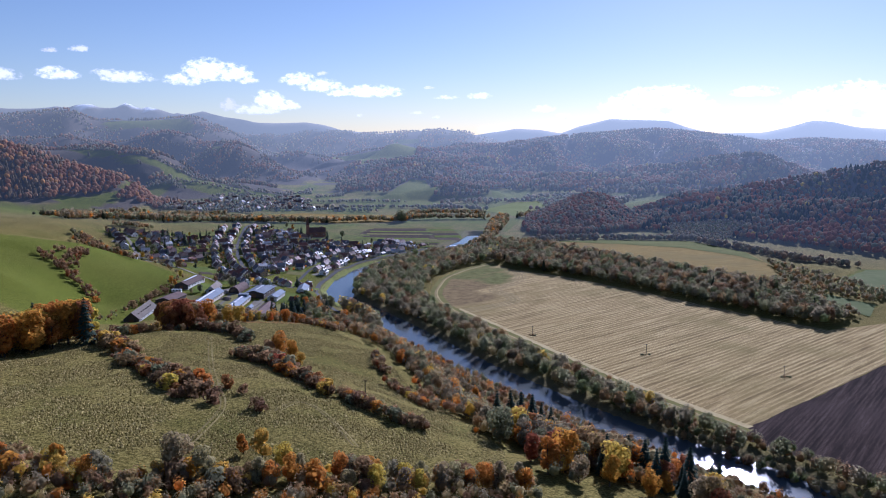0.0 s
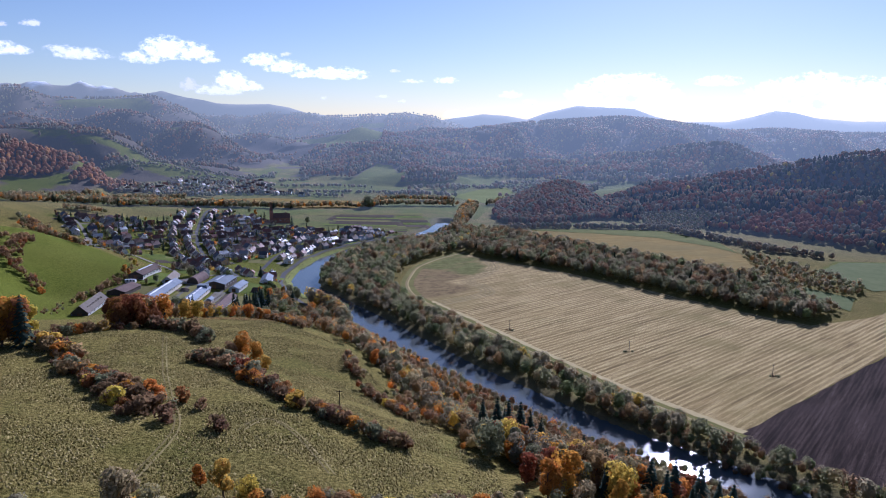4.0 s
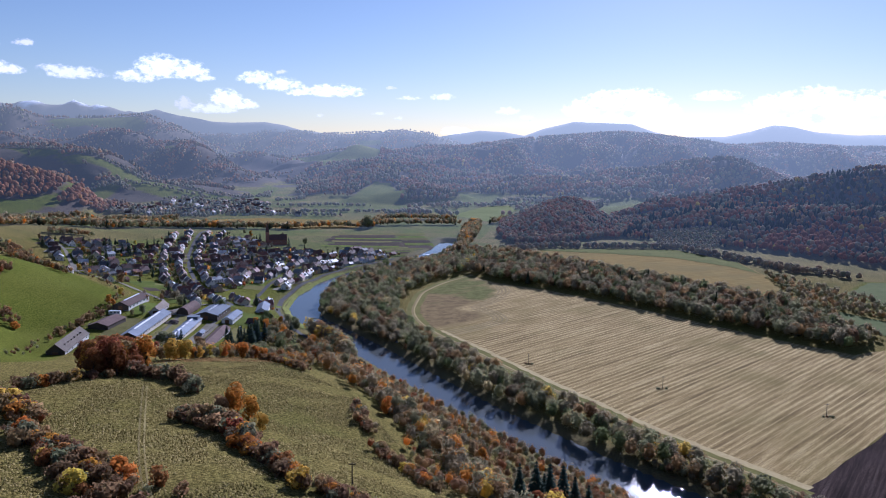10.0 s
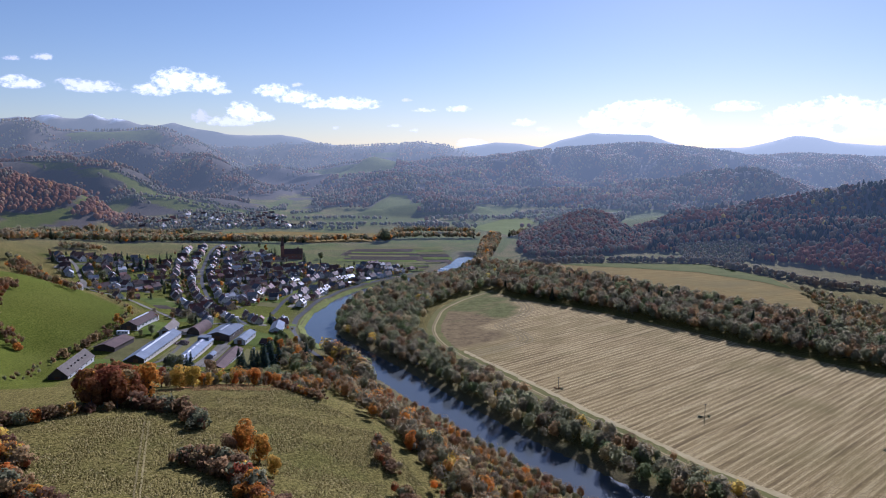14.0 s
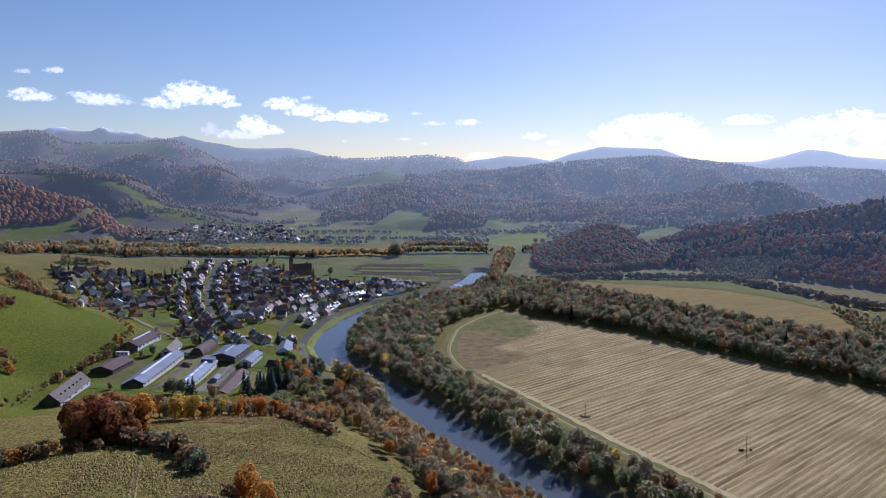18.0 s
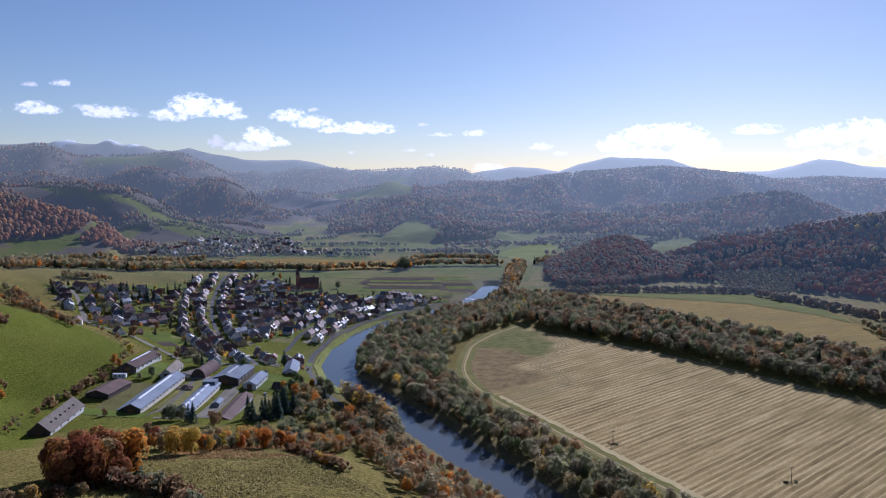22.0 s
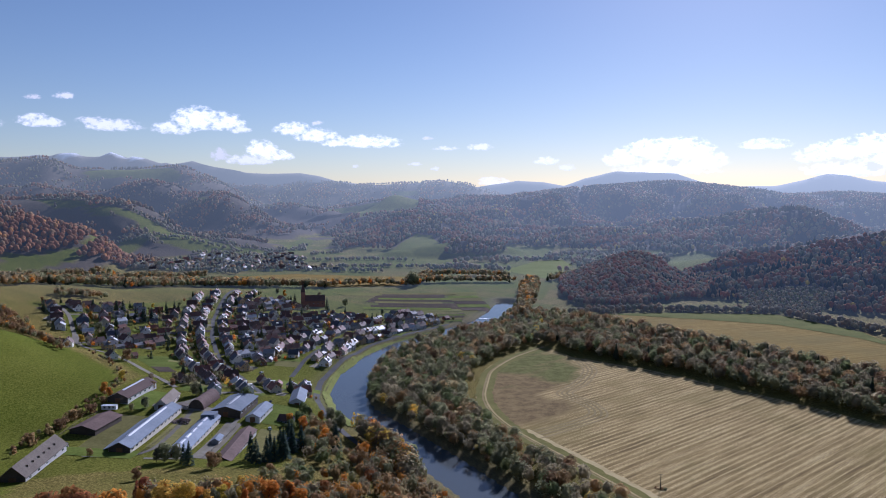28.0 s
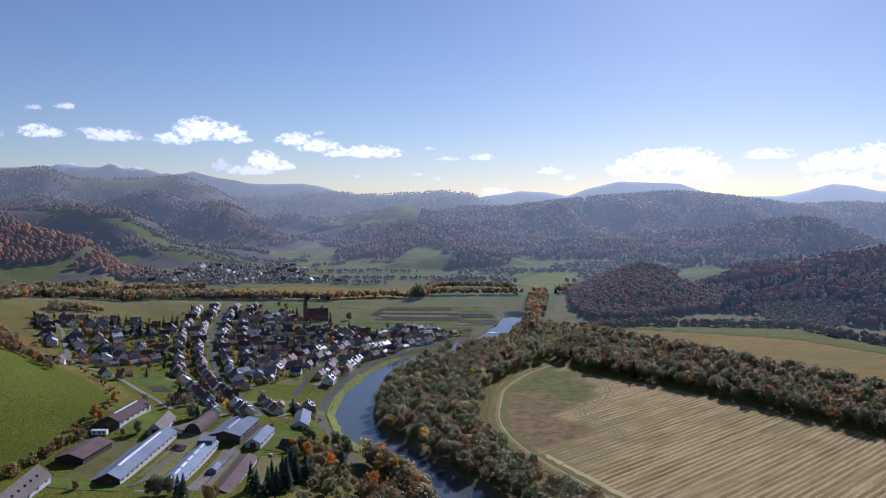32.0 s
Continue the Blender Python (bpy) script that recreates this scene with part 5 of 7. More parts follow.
line_wood("hedge_scrub", [[(-104, 363), (-90, 359), (-77, 340), (-62, 317), (-49, 299), (-38, 291), (-26, 285), (-18, 279), (-7, 278)], [(-150, 334), (-135, 318), (-118, 300), (-100, 284), (-90, 276)], [(-28, 376), (-16, 356), (-7, 340)], [(-39, 420), (-33, 395)],
                          [(-176, 366), (-160, 352), (-150, 338)], [(-150, 434), (-138, 426), (-126, 426), (-116, 414)], [(-98, 500), (-88, 488), (-78, 478), (-70, 470)]], 0.9, 4.2, 2.4, 5.5,
          {"plum": 4, "brown": 4, "olive": 1.5, "rust": 0.8, "grey": 2}, "tangled brown scrub filling the hedges", 51, 40, 0.85)
line_wood("thicket_scrub", [[(-135, 188), (-108, 189), (-88, 191), (-68, 196), (-40, 208), (-16, 212), (6, 222), (30, 232)], [(-120, 178), (-70, 184), (-20, 198), (30, 216)]], 0.8, 6, 2.5, 6.5, {"brown": 4, "plum": 2, "straw": 2.5, "orange": 2, "yellow": 1, "grey": 2, "olive": 1.5}, "tangled autumn scrub", 52, 40, 0.8)
line_wood("slope_scrub", [[(40, 250), (55, 275), (62, 300), (60, 325), (40, 335)], [(70, 262), (85, 285), (80, 310)], [(20, 300), (24, 325)]], 0.9, 8, 4, 9, {"brown": 3, "plum": 2, "straw": 1.5, "orange": 2, "yellow": 1.6, "olive": 2}, "autumn scrub on the river slope", 53, 40, 0.8)
x, y, r = scatter([(400, 1305), (500, 1268), (512, 1215), (440, 1145), (372, 1162)], 4.5, 54)
woods("bare_slope_scrub", x, y, r.uniform(2.5, 6, len(x)), tints(r, len(x), {"grey": 4, "straw": 2, "olive": 2, "brown": 1}), "grey bare scrub on a cleared slope", 24, 0.9, 0.42, seed=54, mat=m_ridge)
line_wood("near_bank_scrub", [[(290, 200), (262, 245), (212, 322), (165, 388), (118, 462), (80, 528)], [(240, 240), (195, 315), (148, 380), (104, 450)]], 1.5, 5, 4, 9, {"olive": 4, "grey": 3, "brown": 3, "green": 2, "plum": 1.5}, "scrubby trees along the field side of the river", 55, 80, 0.52)
x, y, r = scatter([(-20, 1640), (330, 1640), (620, 1700), (640, 2000), (420, 2080), (120, 1900), (-60, 1800)], 13, 61, lambda x, y: (rolling(x * 2.6, y * 2.6) > 0.5) & ~in_meadow(x, y))
kind = tints(r, len(x), {"grey": 3, "brown": 3, "olive": 4, "spruce": 1, "rust": 0.6})
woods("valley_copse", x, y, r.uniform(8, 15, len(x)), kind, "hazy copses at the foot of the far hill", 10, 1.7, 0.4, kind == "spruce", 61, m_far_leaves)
x, y, r = scatter([(-600, 1150), (-520, 1215), (-430, 1250), (-390, 1320), (-300, 1350), (-290, 1415), (-380, 1390), (-470, 1330), (-560, 1280), (-640, 1220)], 7.5, 62)
kind = tints(r, len(x), {"grey": 2, "brown": 3, "olive": 4, "green": 2, "spruce": 1, "orange": 0.6, "plum": 2})
woods("valley_wood", x, y, r.uniform(9, 16, len(x)), kind, "dark mixed wood behind the village meadows", 44, 0.85, 0.36, kind == "spruce", 62)
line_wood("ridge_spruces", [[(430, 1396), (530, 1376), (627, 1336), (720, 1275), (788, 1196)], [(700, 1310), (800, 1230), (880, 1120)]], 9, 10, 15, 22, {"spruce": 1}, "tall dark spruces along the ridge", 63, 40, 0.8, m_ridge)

# ---- buildings ----
def part(name, bm, mat, parent, label=""):
    me = bpy.data.meshes.new(name)
    bm.to_mesh(me)
    bm.free()
    for m in (mat if isinstance(mat, (list, tuple)) else [mat]):
        me.materials.append(m)
    ob = new(name, me)
    ob.parent = parent
    if label:
        ob["label"] = label
    return ob


def faces(bm, vs, fs, mi=0):
    v = [bm.verts.new(p) for p in vs]
    for f in fs:
        bm.faces.new([v[i] for i in f]).material_index = mi


def box(bm, x0, x1, y0, y1, z0, z1, mi=0):
    faces(bm, [(x, y, z) for z in (z0, z1) for y in (y0, y1) for x in (x0, x1)],
          [(0, 2, 3, 1), (4, 5, 7, 6), (0, 1, 5, 4), (2, 6, 7, 3), (0, 4, 6, 2), (1, 3, 7, 5)], mi)


def gabled(w, l, eave, ridge, z0=-3.0):
    """Walls with gables; the ridge runs along y."""
    bm = bmesh.new()
    a, c = w / 2, l / 2
    faces(bm, [(-a, -c, z0), (a, -c, z0), (a, -c, eave), (0, -c, ridge), (-a, -c, eave), (-a, c, z0), (a, c, z0), (a, c, eave), (0, c, ridge), (-a, c, eave)],
          [(0, 1, 2, 3, 4), (9, 8, 7, 6, 5), (1, 6, 7, 2), (0, 4, 9, 5), (5, 6, 1, 0)])
    return bm


def slope_roof(w, l, eave, ridge, over=0.5, thick=0.18, sides=(-1, 1), ribs=0.0):
    bm = bmesh.new()
    k = (ridge - eave) / (w / 2)
    for s in sides:
        x1, z1 = s * (w / 2 + over), eave - k * over
        c = l / 2 + over
        faces(bm, [(0, -c, ridge + 0.06), (x1, -c, z1 + 0.06), (x1, c, z1 + 0.06), (0, c, ridge + 0.06), (0, -c, ridge + 0.06 + thick), (x1, -c, z1 + 0.06 + thick), (x1, c, z1 + 0.06 + thick), (0, c, ridge + 0.06 + thick)],
              [(0, 1, 2, 3), (7, 6, 5, 4), (0, 4, 5, 1), (2, 6, 7, 3), (1, 5, 6, 2), (3, 7, 4, 0)])
        if ribs:
            y = -c + ribs
            while y < c - 0.1:
                faces(bm, [(0, y - 0.05, ridge + thick + 0.06), (x1, y - 0.05, z1 + thick + 0.06), (x1, y + 0.05, z1 + thick + 0.06), (0, y + 0.05, ridge + thick + 0.06), (0, y, ridge + thick + 0.16), (x1, y, z1 + thick + 0.16)],
                      [(0, 1, 5, 4), (4, 5, 2, 3)])
                y += ribs
    bmesh.ops.recalc_face_normals(bm, faces=bm.faces)
    return bm


m_walls = [plain("white render", (0.55, 0.53, 0.48), (0.72, 0.70, 0.66), 0.8, 0.9), plain("cream render", (0.50, 0.42, 0.29), (0.62, 0.54, 0.40), 0.8, 0.9),
           plain("grey render", (0.26, 0.25, 0.24), (0.38, 0.37, 0.35), 0.8, 0.9), plain("ochre render", (0.42, 0.27, 0.14), (0.52, 0.36, 0.2), 0.8, 0.9), plain("brick wall", (0.22, 0.10, 0.07), (0.34, 0.17, 0.12), 1.5, 0.9)]
m_roofs = [plain("brown roof tiles", (0.075, 0.042, 0.034), (0.14, 0.08, 0.062), 2, 0.75, 0.25, 0.3), plain("dark grey roof", (0.06, 0.06, 0.068), (0.12, 0.12, 0.13), 2, 0.6, 0.3, 0.3),
           plain("old red roof", (0.14, 0.06, 0.045), (0.22, 0.10, 0.075), 2, 0.75, 0.25, 0.3), plain("sheet metal roof", (0.28, 0.29, 0.30), (0.42, 0.43, 0.44), 0.7, 0.5, 0.35, 0.05, 0.1),
           plain("fibre cement roof", (0.14, 0.13, 0.125), (0.24, 0.23, 0.22), 1.5, 0.7, 0.3, 0.2)]
m_chimney = plain("chimney brick", (0.16, 0.07, 0.05), (0.28, 0.14, 0.10), 4)
m_glass, t, b = material("window glass", 0.05, 0.6)
b.inputs["Base Color"].default_value = (0.02, 0.025, 0.03, 1)
m_door = plain("painted door", (0.10, 0.05, 0.025), (0.18, 0.10, 0.05), 4)
m_frame = plain("window frame", (0.55, 0.54, 0.52), (0.7, 0.7, 0.68), 4)


def pane(w, h):
    """A window: glass behind a frame, facing -y, its middle at the origin."""
    bm = bmesh.new()
    faces(bm, [(-w / 2, -0.02, -h / 2), (w / 2, -0.02, -h / 2), (w / 2, -0.02, h / 2), (-w / 2, -0.02, h / 2)], [(0, 1, 2, 3)], 0)
    for x0, x1, z0, z1 in ((-w / 2 - 0.1, -w / 2, -h / 2, h / 2), (w / 2, w / 2 + 0.1, -h / 2, h / 2), (-w / 2 - 0.1, w / 2 + 0.1, h / 2, h / 2 + 0.1), (-w / 2 - 0.1, w / 2 + 0.1, -h / 2 - 0.1, -h / 2), (-0.04, 0.04, -h / 2, h / 2)):
        box(bm, x0, x1, -0.07, 0, z0, z1, 1)
    me = bpy.data.meshes.new("window")
    bm.to_mesh(me)
    bm.free()
    me.materials.append(m_glass)
    me.materials.append(m_frame)
    return me


PANE, PANE_WIDE = pane(1.1, 1.3), pane(2.2, 1.1)


def put(name, me, parent, x, y, z, turn=0.0):
    ob = new(name, me)
    ob.parent = parent
    ob.matrix_basis = pose(x, y, z, 0, 0, turn)
    return ob


def house(wall, roof, w, l, eave, ridge, label, kind="house", storeys=1, chimney=True, dormer=False, group="village houses"):
    root = tagged(new(kind), label, "house", group)
    part("wall", gabled(w, l, eave, ridge), wall, root)
    rf = part("roof", slope_roof(w, l, eave, ridge), roof, root)
    if chimney:
        bm = bmesh.new()
        box(bm, 0.6, 1.3, -0.4, 0.4, ridge - 1.8, ridge + 1.0)
        box(bm, 0.5, 1.4, -0.5, 0.5, ridge + 1.0, ridge + 1.15)
        part("chimney", bm, m_chimney, rf)
    if dormer:
        bm = bmesh.new()
        zc = (eave + ridge) / 2
        box(bm, 0.6, w / 2 - 0.3, -1.2, 1.2, zc - 0.6, zc + 1.1)
        part("dormer", bm, wall, rf)
    for s in range(storeys):
        z = 1.5 + 2.7 * s
        for x in (-w / 4, w / 4):
            put("window", PANE, root, x, -l / 2, z)
        for y in (-l / 4, l / 4):
            put("window", PANE, root, w / 2, y, z, 90)
            put("window", PANE, root, -w / 2, y, z, -90)
    put("window", PANE, root, 0, -l / 2, (eave + ridge) / 2)
    bm = bmesh.new()
    box(bm, w / 2, w / 2 + 0.08, -0.5, 0.5, 0, 2.1)
    part("door", bm, m_door, root)
    return root


HOUSES = [
    house(m_walls[0], m_roofs[0], 9, 12, 4.0, 8.4, "white rendered house with a brown tiled roof", storeys=1),
    house(m_walls[0], m_roofs[1], 10, 11, 4.2, 8.6, "white rendered house with a dark grey roof", dormer=True),
    house(m_walls[1], m_roofs[2], 9, 13, 4.2, 8.4, "cream rendered house with a red tiled roof"),
    house(m_walls[2], m_roofs[4], 9, 10, 5.6, 8.6, "grey rendered two-storey house with a pale fibre-cement roof", storeys=2),
    house(m_walls[1], m_roofs[0], 8, 15, 3.4, 7.2, "long cream cottage with a brown roof"),
    house(m_walls[3], m_roofs[1], 9, 11, 5.5, 9.2, "ochre two-storey house with a dark roof", storeys=2, dormer=True),
    house(m_walls[0], m_roofs[3], 9, 12, 3.8, 6.8, "white house with a bright sheet-metal roof"),
    house(m_walls[2], m_roofs[0], 9, 12, 4.4, 8.8, "weathered grey house with a dark brown roof"),
    house(m_walls[4], m_roofs[2], 7, 9, 3.0, 5.8, "small brick outbuilding with a red roof", "outbuilding", group="village sheds", chimney=False),
    house(m_walls[2], m_roofs[1], 6, 9, 2.6, 4.6, "small grey shed with a dark roof", "shed", group="village sheds", chimney=False),
]
placed = []


def settle(ob, x, y, turn, reach):
    if any((x - px) ** 2 + (y - py) ** 2 < (reach + pr) ** 2 for px, py, pr in placed):
        return False
    placed.append((x, y, reach))
    k = rng.uniform(0.78, 0.95)
    m = Matrix.Translation((x, y, gz(x, y))) @ pose(0, 0, 0, 0, 0, turn) @ Matrix.Diagonal((k, k, k, 1))
    if ob.name in used:
        copy_thing(ob, m).matrix_basis = m
    else:
        used.add(ob.name)
        ob.matrix_basis = m
    return True


LAWN = [(-205, 792), (-150, 800), (-148, 900), (-185, 905), (-205, 850)]
STREETS = [
    [(-172, 745), (-192, 789), (-227, 850), (-245, 887), (-272, 960), (-295, 1040), (-315, 1130), (-330, 1230), (-340, 1310)],
    [(-139, 790), (-143, 830), (-137, 888), (-116, 980), (-86, 1030), (-52, 1078)],
    [(-168, 836), (-168, 899), (-160, 960), (-138, 1030), (-112, 1080)],
    [(-245, 887), (-205, 930), (-165, 965)], [(-272, 960), (-225, 1000), (-170, 1030), (-120, 1060)],
    [(-295, 1040), (-240, 1070), (-190, 1100), (-130, 1115)], [(-369, 880), (-415, 960), (-450, 1000)], [(-369, 880), (-330, 930), (-272, 960)],
    [(-415, 960), (-370, 1010), (-295, 1040)], [(-315, 1130), (-270, 1170), (-235, 1200)], [(-230, 736), (-267, 780), (-319, 840), (-369, 880)], [(-120, 1060), (-80, 1090), (-40, 1130)], [(-112, 1080), (-85, 1120), (-55, 1160)],
]
barn_spots = [(-246, 588, 24), (-215, 630, 18), (-215, 660, 18), (-186, 625, 16), (-186, 660, 16), (-160, 632, 18), (-179, 700, 18), (-200, 708, 14), (-222, 698, 12), (-249, 708, 18), (-245, 646, 14), (-161, 694, 12), (-145, 742, 16), (-205, 1205, 24)]
placed += barn_spots
for si, street in enumerate(STREETS):
    for p in along(street[:-1] if si == 10 else street, 6.0):
        q = next((Vector(c) - Vector(a) for a, c in zip(street, street[1:]) if (Vector(c) - p).dot(Vector(c) - Vector(a)) > 0), Vector((0, 1)))
        n = Vector((q.y, -q.x)).normalized()
        for side in (-1, 1):
            for row in (0, 1):
                off = side * (11 + 19 * row + rng.uniform(-1.5, 2.5))
                x, y = p.x + n.x * off, p.y + n.y * off
                if si == 10 and (row or rng.random() < 0.85):
                    continue
                if inside(np.array([x]), np.array([y]), LAWN)[0] or not inside(np.array([x]), np.array([y]), VILLAGE)[0]:
                    continue
                if float(line_distance(np.array([x]), np.array([y]), RIVER)[0][0]) < 30 or rng.random() < 0.10:
                    continue
                if any(float(line_distance(np.array([x]), np.array([y]), np.array(s2, float))[0][0]) < 7.5 for s2 in STREETS):
                    continue
                pool = rng.choices(range(10), [3, 2.5, 1.6, 1.6, 2.2, 1.6, 1.3, 3, 1.2, 1.2] if row == 0 else [2, 1.5, 1, 1, 1, 1, 1.2, 2, 4, 4])[0]
                turn = math.degrees(math.atan2(q.y, q.x)) - 90 + rng.choice((0, 0, 90)) + rng.uniform(-5, 5)
                settle(HOUSES[pool], x, y, turn, 5.3 if pool < 8 else 3.9)
settle(HOUSES[0], -368, 862, 20, 6)
settle(HOUSES[4], -368, 848, 70, 6)

# church with its tower
church = tagged(new("church"), "stone church with a dark steep roof and a pointed tower", "church")
church.matrix_basis = Matrix.Translation((-208, 1206, gz(-208, 1206))) @ pose(0, 0, 0, 0, 0, -78)
part("nave", gabled(12, 26, 8, 15), m_walls[4], church)
part("nave_roof", slope_roof(12, 26, 8, 15), m_roofs[0], church)
bm = bmesh.new()
box(bm, -2.7, 2.7, -18.4, -13.1, -3, 19)
box(bm, -3.0, 3.0, -18.7, -12.8, 19, 19.5)
tower = part("tower", bm, m_walls[4], church, "square reddish church tower")
bm = bmesh.new()
faces(bm, [(-2.9, -18.6, 19.5), (2.9, -18.6, 19.5), (2.9, -12.9, 19.5), (-2.9, -12.9, 19.5), (0, -15.75, 34)], [(0, 1, 4), (1, 2, 4), (2, 3, 4), (3, 0, 4), (3, 2, 1, 0)])
part("spire", bm, m_roofs[0], tower)
for z in (7, 12.5):
    put("window", PANE, church, 0, -18.42, z)
for y in (-8, -2, 4, 10):
    for s in (-1, 1):
        put("window", PANE, church, s * 6.0, y, 4.5, 90 * s)

# the farm: long sheds and barns
m_bluegrey = plain("blue-grey metal roof", (0.13, 0.155, 0.19), (0.21, 0.24, 0.28), 0.6, 0.8, 0.12, 0.05, 0.0)
m_rusty = plain("rusty brown roof", (0.075, 0.05, 0.042), (0.135, 0.09, 0.075), 0.8, 0.85, 0.1, 0.1)
m_slate = plain("pale worn slate roof", (0.11, 0.09, 0.07), (0.185, 0.155, 0.125), 1.2, 0.85, 0.1, 0.2)
m_beige = plain("beige shed wall", (0.38, 0.34, 0.27), (0.52, 0.48, 0.40), 0.5, 0.9)
m_planks = plain("dark weathered planks", (0.05, 0.038, 0.03), (0.10, 0.08, 0.06), 2, 0.9)
m_skylight = plain("pale skylight sheet", (0.42, 0.44, 0.46), (0.55, 0.57, 0.6), 1, 0.45)


def shed(label, near, far, w, eave, ridge, wall, roof, gable=None, windows=0, skylight=0, gate=True, ribs=0.0, kind="barn"):
    """A gabled farm building whose ridge runs from near to far."""
    a, c = Vector(near), Vector(far)
    l, mid = (c - a).length, (a + c) / 2
    w, eave, ridge = w * 0.9, eave * 0.82, ridge * 0.84
    z = min(gz(*near), gz(*far), gz(mid.x, mid.y)) + 0.1
    root = tagged(new(kind), label, "farm building", "farm buildings")
    root.matrix_basis = Matrix.Translation((mid.x, mid.y, z)) @ pose(0, 0, 0, 0, 0, math.degrees(math.atan2(c.y - a.y, c.x - a.x)) - 90)
    part("wall", gabled(w, l, eave, ridge), wall, root)
    rf = part("roof", slope_roof(w, l, eave, ridge, 0.6, 0.16, ribs=ribs), roof, root)
    if gable:
        bm = bmesh.new()
        faces(bm, [(-w / 2 + 0.1, -l / 2 - 0.06, 0), (w / 2 - 0.1, -l / 2 - 0.06, 0), (w / 2 - 0.1, -l / 2 - 0.06, eave), (0, -l / 2 - 0.06, ridge - 0.1), (-w / 2 + 0.1, -l / 2 - 0.06, eave)], [(0, 1, 2, 3, 4)])
        part("gable_boarding", bm, gable, root)
    k = (ridge - eave) / (w / 2)
    for i in range(skylight):
        y = -l / 2 + l * (i + 0.5) / skylight
        bm = bmesh.new()
        for s in (-1, 1):
            x0, x1 = s * 0.15, s * 1.2
            faces(bm, [(x0, y - l * 0.36 / skylight, ridge - k * 0.15 + 0.42), (x1, y - l * 0.36 / skylight, ridge - k * 1.2 + 0.42), (x1, y + l * 0.36 / skylight, ridge - k * 1.2 + 0.42), (x0, y + l * 0.36 / skylight, ridge - k * 0.15 + 0.42)][:: s], [(0, 1, 2, 3)])
        part("skylight", bm, m_skylight, rf)
    for i in range(windows):
        y = -l / 2 + l * (i + 0.5) / windows
        for s in (-1, 1):
            put("window", PANE_WIDE, root, s * w / 2, y, eave * 0.58, 90 * s)
    if gate:
        bm = bmesh.new()
        box(bm, -1.7, 1.7, -l / 2 - 0.18, -l / 2 - 0.07, 0, min(3.4, eave + 0.4))
        part("gate", bm, m_door, root)
    return root, l


shed("old stone barn with a pale worn slate roof", (-243, 558), (-247, 604), 13, 4.6, 10.5, m_walls[2], m_slate, m_planks, 5)
old = bpy.data.objects["barn"]
for i in range(6):
    bm = bmesh.new()
    y = -15 + 6 * i
    box(bm, 2.6, 3.8, y - 0.5, y + 0.5, 5.6, 6.9)
    part("roof_hatch", bm, m_slate, old)
root, l = shed("long cowshed with a blue-grey metal roof and beige walls", (-215, 608), (-214, 684), 13, 4.2, 7.6, m_beige, m_bluegrey, m_planks, 13, 1)
bm = bmesh.new()
faces(bm, [(-12.5, -l / 2 + 2, 0.3), (-6.0, -l / 2 + 2, 2.9), (-6.0, l / 2 - 20, 2.9), (-12.5, l / 2 - 20, 0.3), (-12.5, -l / 2 + 2, 0.55), (-6.0, -l / 2 + 2, 3.15), (-6.0, l / 2 - 20, 3.15), (-12.5, l / 2 - 20, 0.55)],
      [(3, 2, 1, 0), (4, 5, 6, 7), (0, 1, 5, 4), (2, 3, 7, 6), (1, 2, 6, 5), (3, 0, 4, 7)])
part("lean_to_roof", bm, m_bluegrey, root)
root, l = shed("long cowshed with a blue roof and a row of skylights", (-186, 606), (-186, 675), 11.5, 3.8, 6.6, m_beige, m_bluegrey, m_planks, 12, 7)
bm = bmesh.new()
box(bm, -4.2, 4.2, l / 2 - 9, l / 2 - 1, 3.4, 6.6)
part("feed_tower", bm, m_bluegrey, root)
shed("low shed with a brown patched roof", (-160, 606), (-159, 658), 10.5, 3.2, 5.6, m_walls[2], m_rusty, m_planks, 9, 0)
shed("wide hall with a pale blue-grey metal roof", (-180, 684), (-177, 718), 21, 5.2, 8.2, m_planks, m_bluegrey, m_planks, 5, 1, ribs=0.0, kind="hall")
shed("small barn with a steep grey and rusty roof", (-221, 684), (-223, 712), 9.5, 3.6, 7.8, m_beige, m_slate, None, 3)
shed("barn with a dark brown roof and whitewashed walls", (-250, 688), (-247, 728), 15, 4.6, 8.4, m_walls[0], m_rusty, m_planks, 6, 1)
shed("open shed with a rusty sheet roof", (-246, 632), (-243, 660), 17, 3.4, 6.2, m_planks, m_rusty, m_planks, 0, 0, False)
shed("workshop with a blue-grey metal roof", (-162, 680), (-160, 708), 10, 4.0, 6.6, m_walls[0], m_bluegrey, None, 4, 0, kind="workshop")
shed("store with a pale blue sheet-metal roof beside the river road", (-143, 727), (-146, 757), 11, 4.8, 8.0, m_walls[0], m_bluegrey, None, 4, 0, kind="store")
root = tagged(new("barn"), "round-roofed brown metal barn", "farm building", "farm buildings")
root.matrix_basis = Matrix.Translation((-200.5, 707, gz(-200, 707))) @ pose(0, 0, 0, 0, 0, -5)
bm = bmesh.new()
ring = [(5.2 * math.cos(math.pi * i / 14), 6.4 * math.sin(math.pi * i / 14)) for i in range(15)]
faces(bm, [(x, y, z) for y in (-14, 14) for x, z in ring], [(i, i + 1, i + 16, i + 15) for i in range(14)])
part("vault", bm, m_rusty, root)
for y in (-13.9, 13.9):
    bm = bmesh.new()
    faces(bm, [(x * 0.99, y, z * 0.99) for x, z in ring] + [(-5.1, y, -2), (5.1, y, -2)], [tuple(range(15)) + (15, 16)])
    part("end_wall", bm, m_planks, root)
bm = bmesh.new()
box(bm, -4.5, 4.5, -1.3, 1.3, 0.4, 3.0)
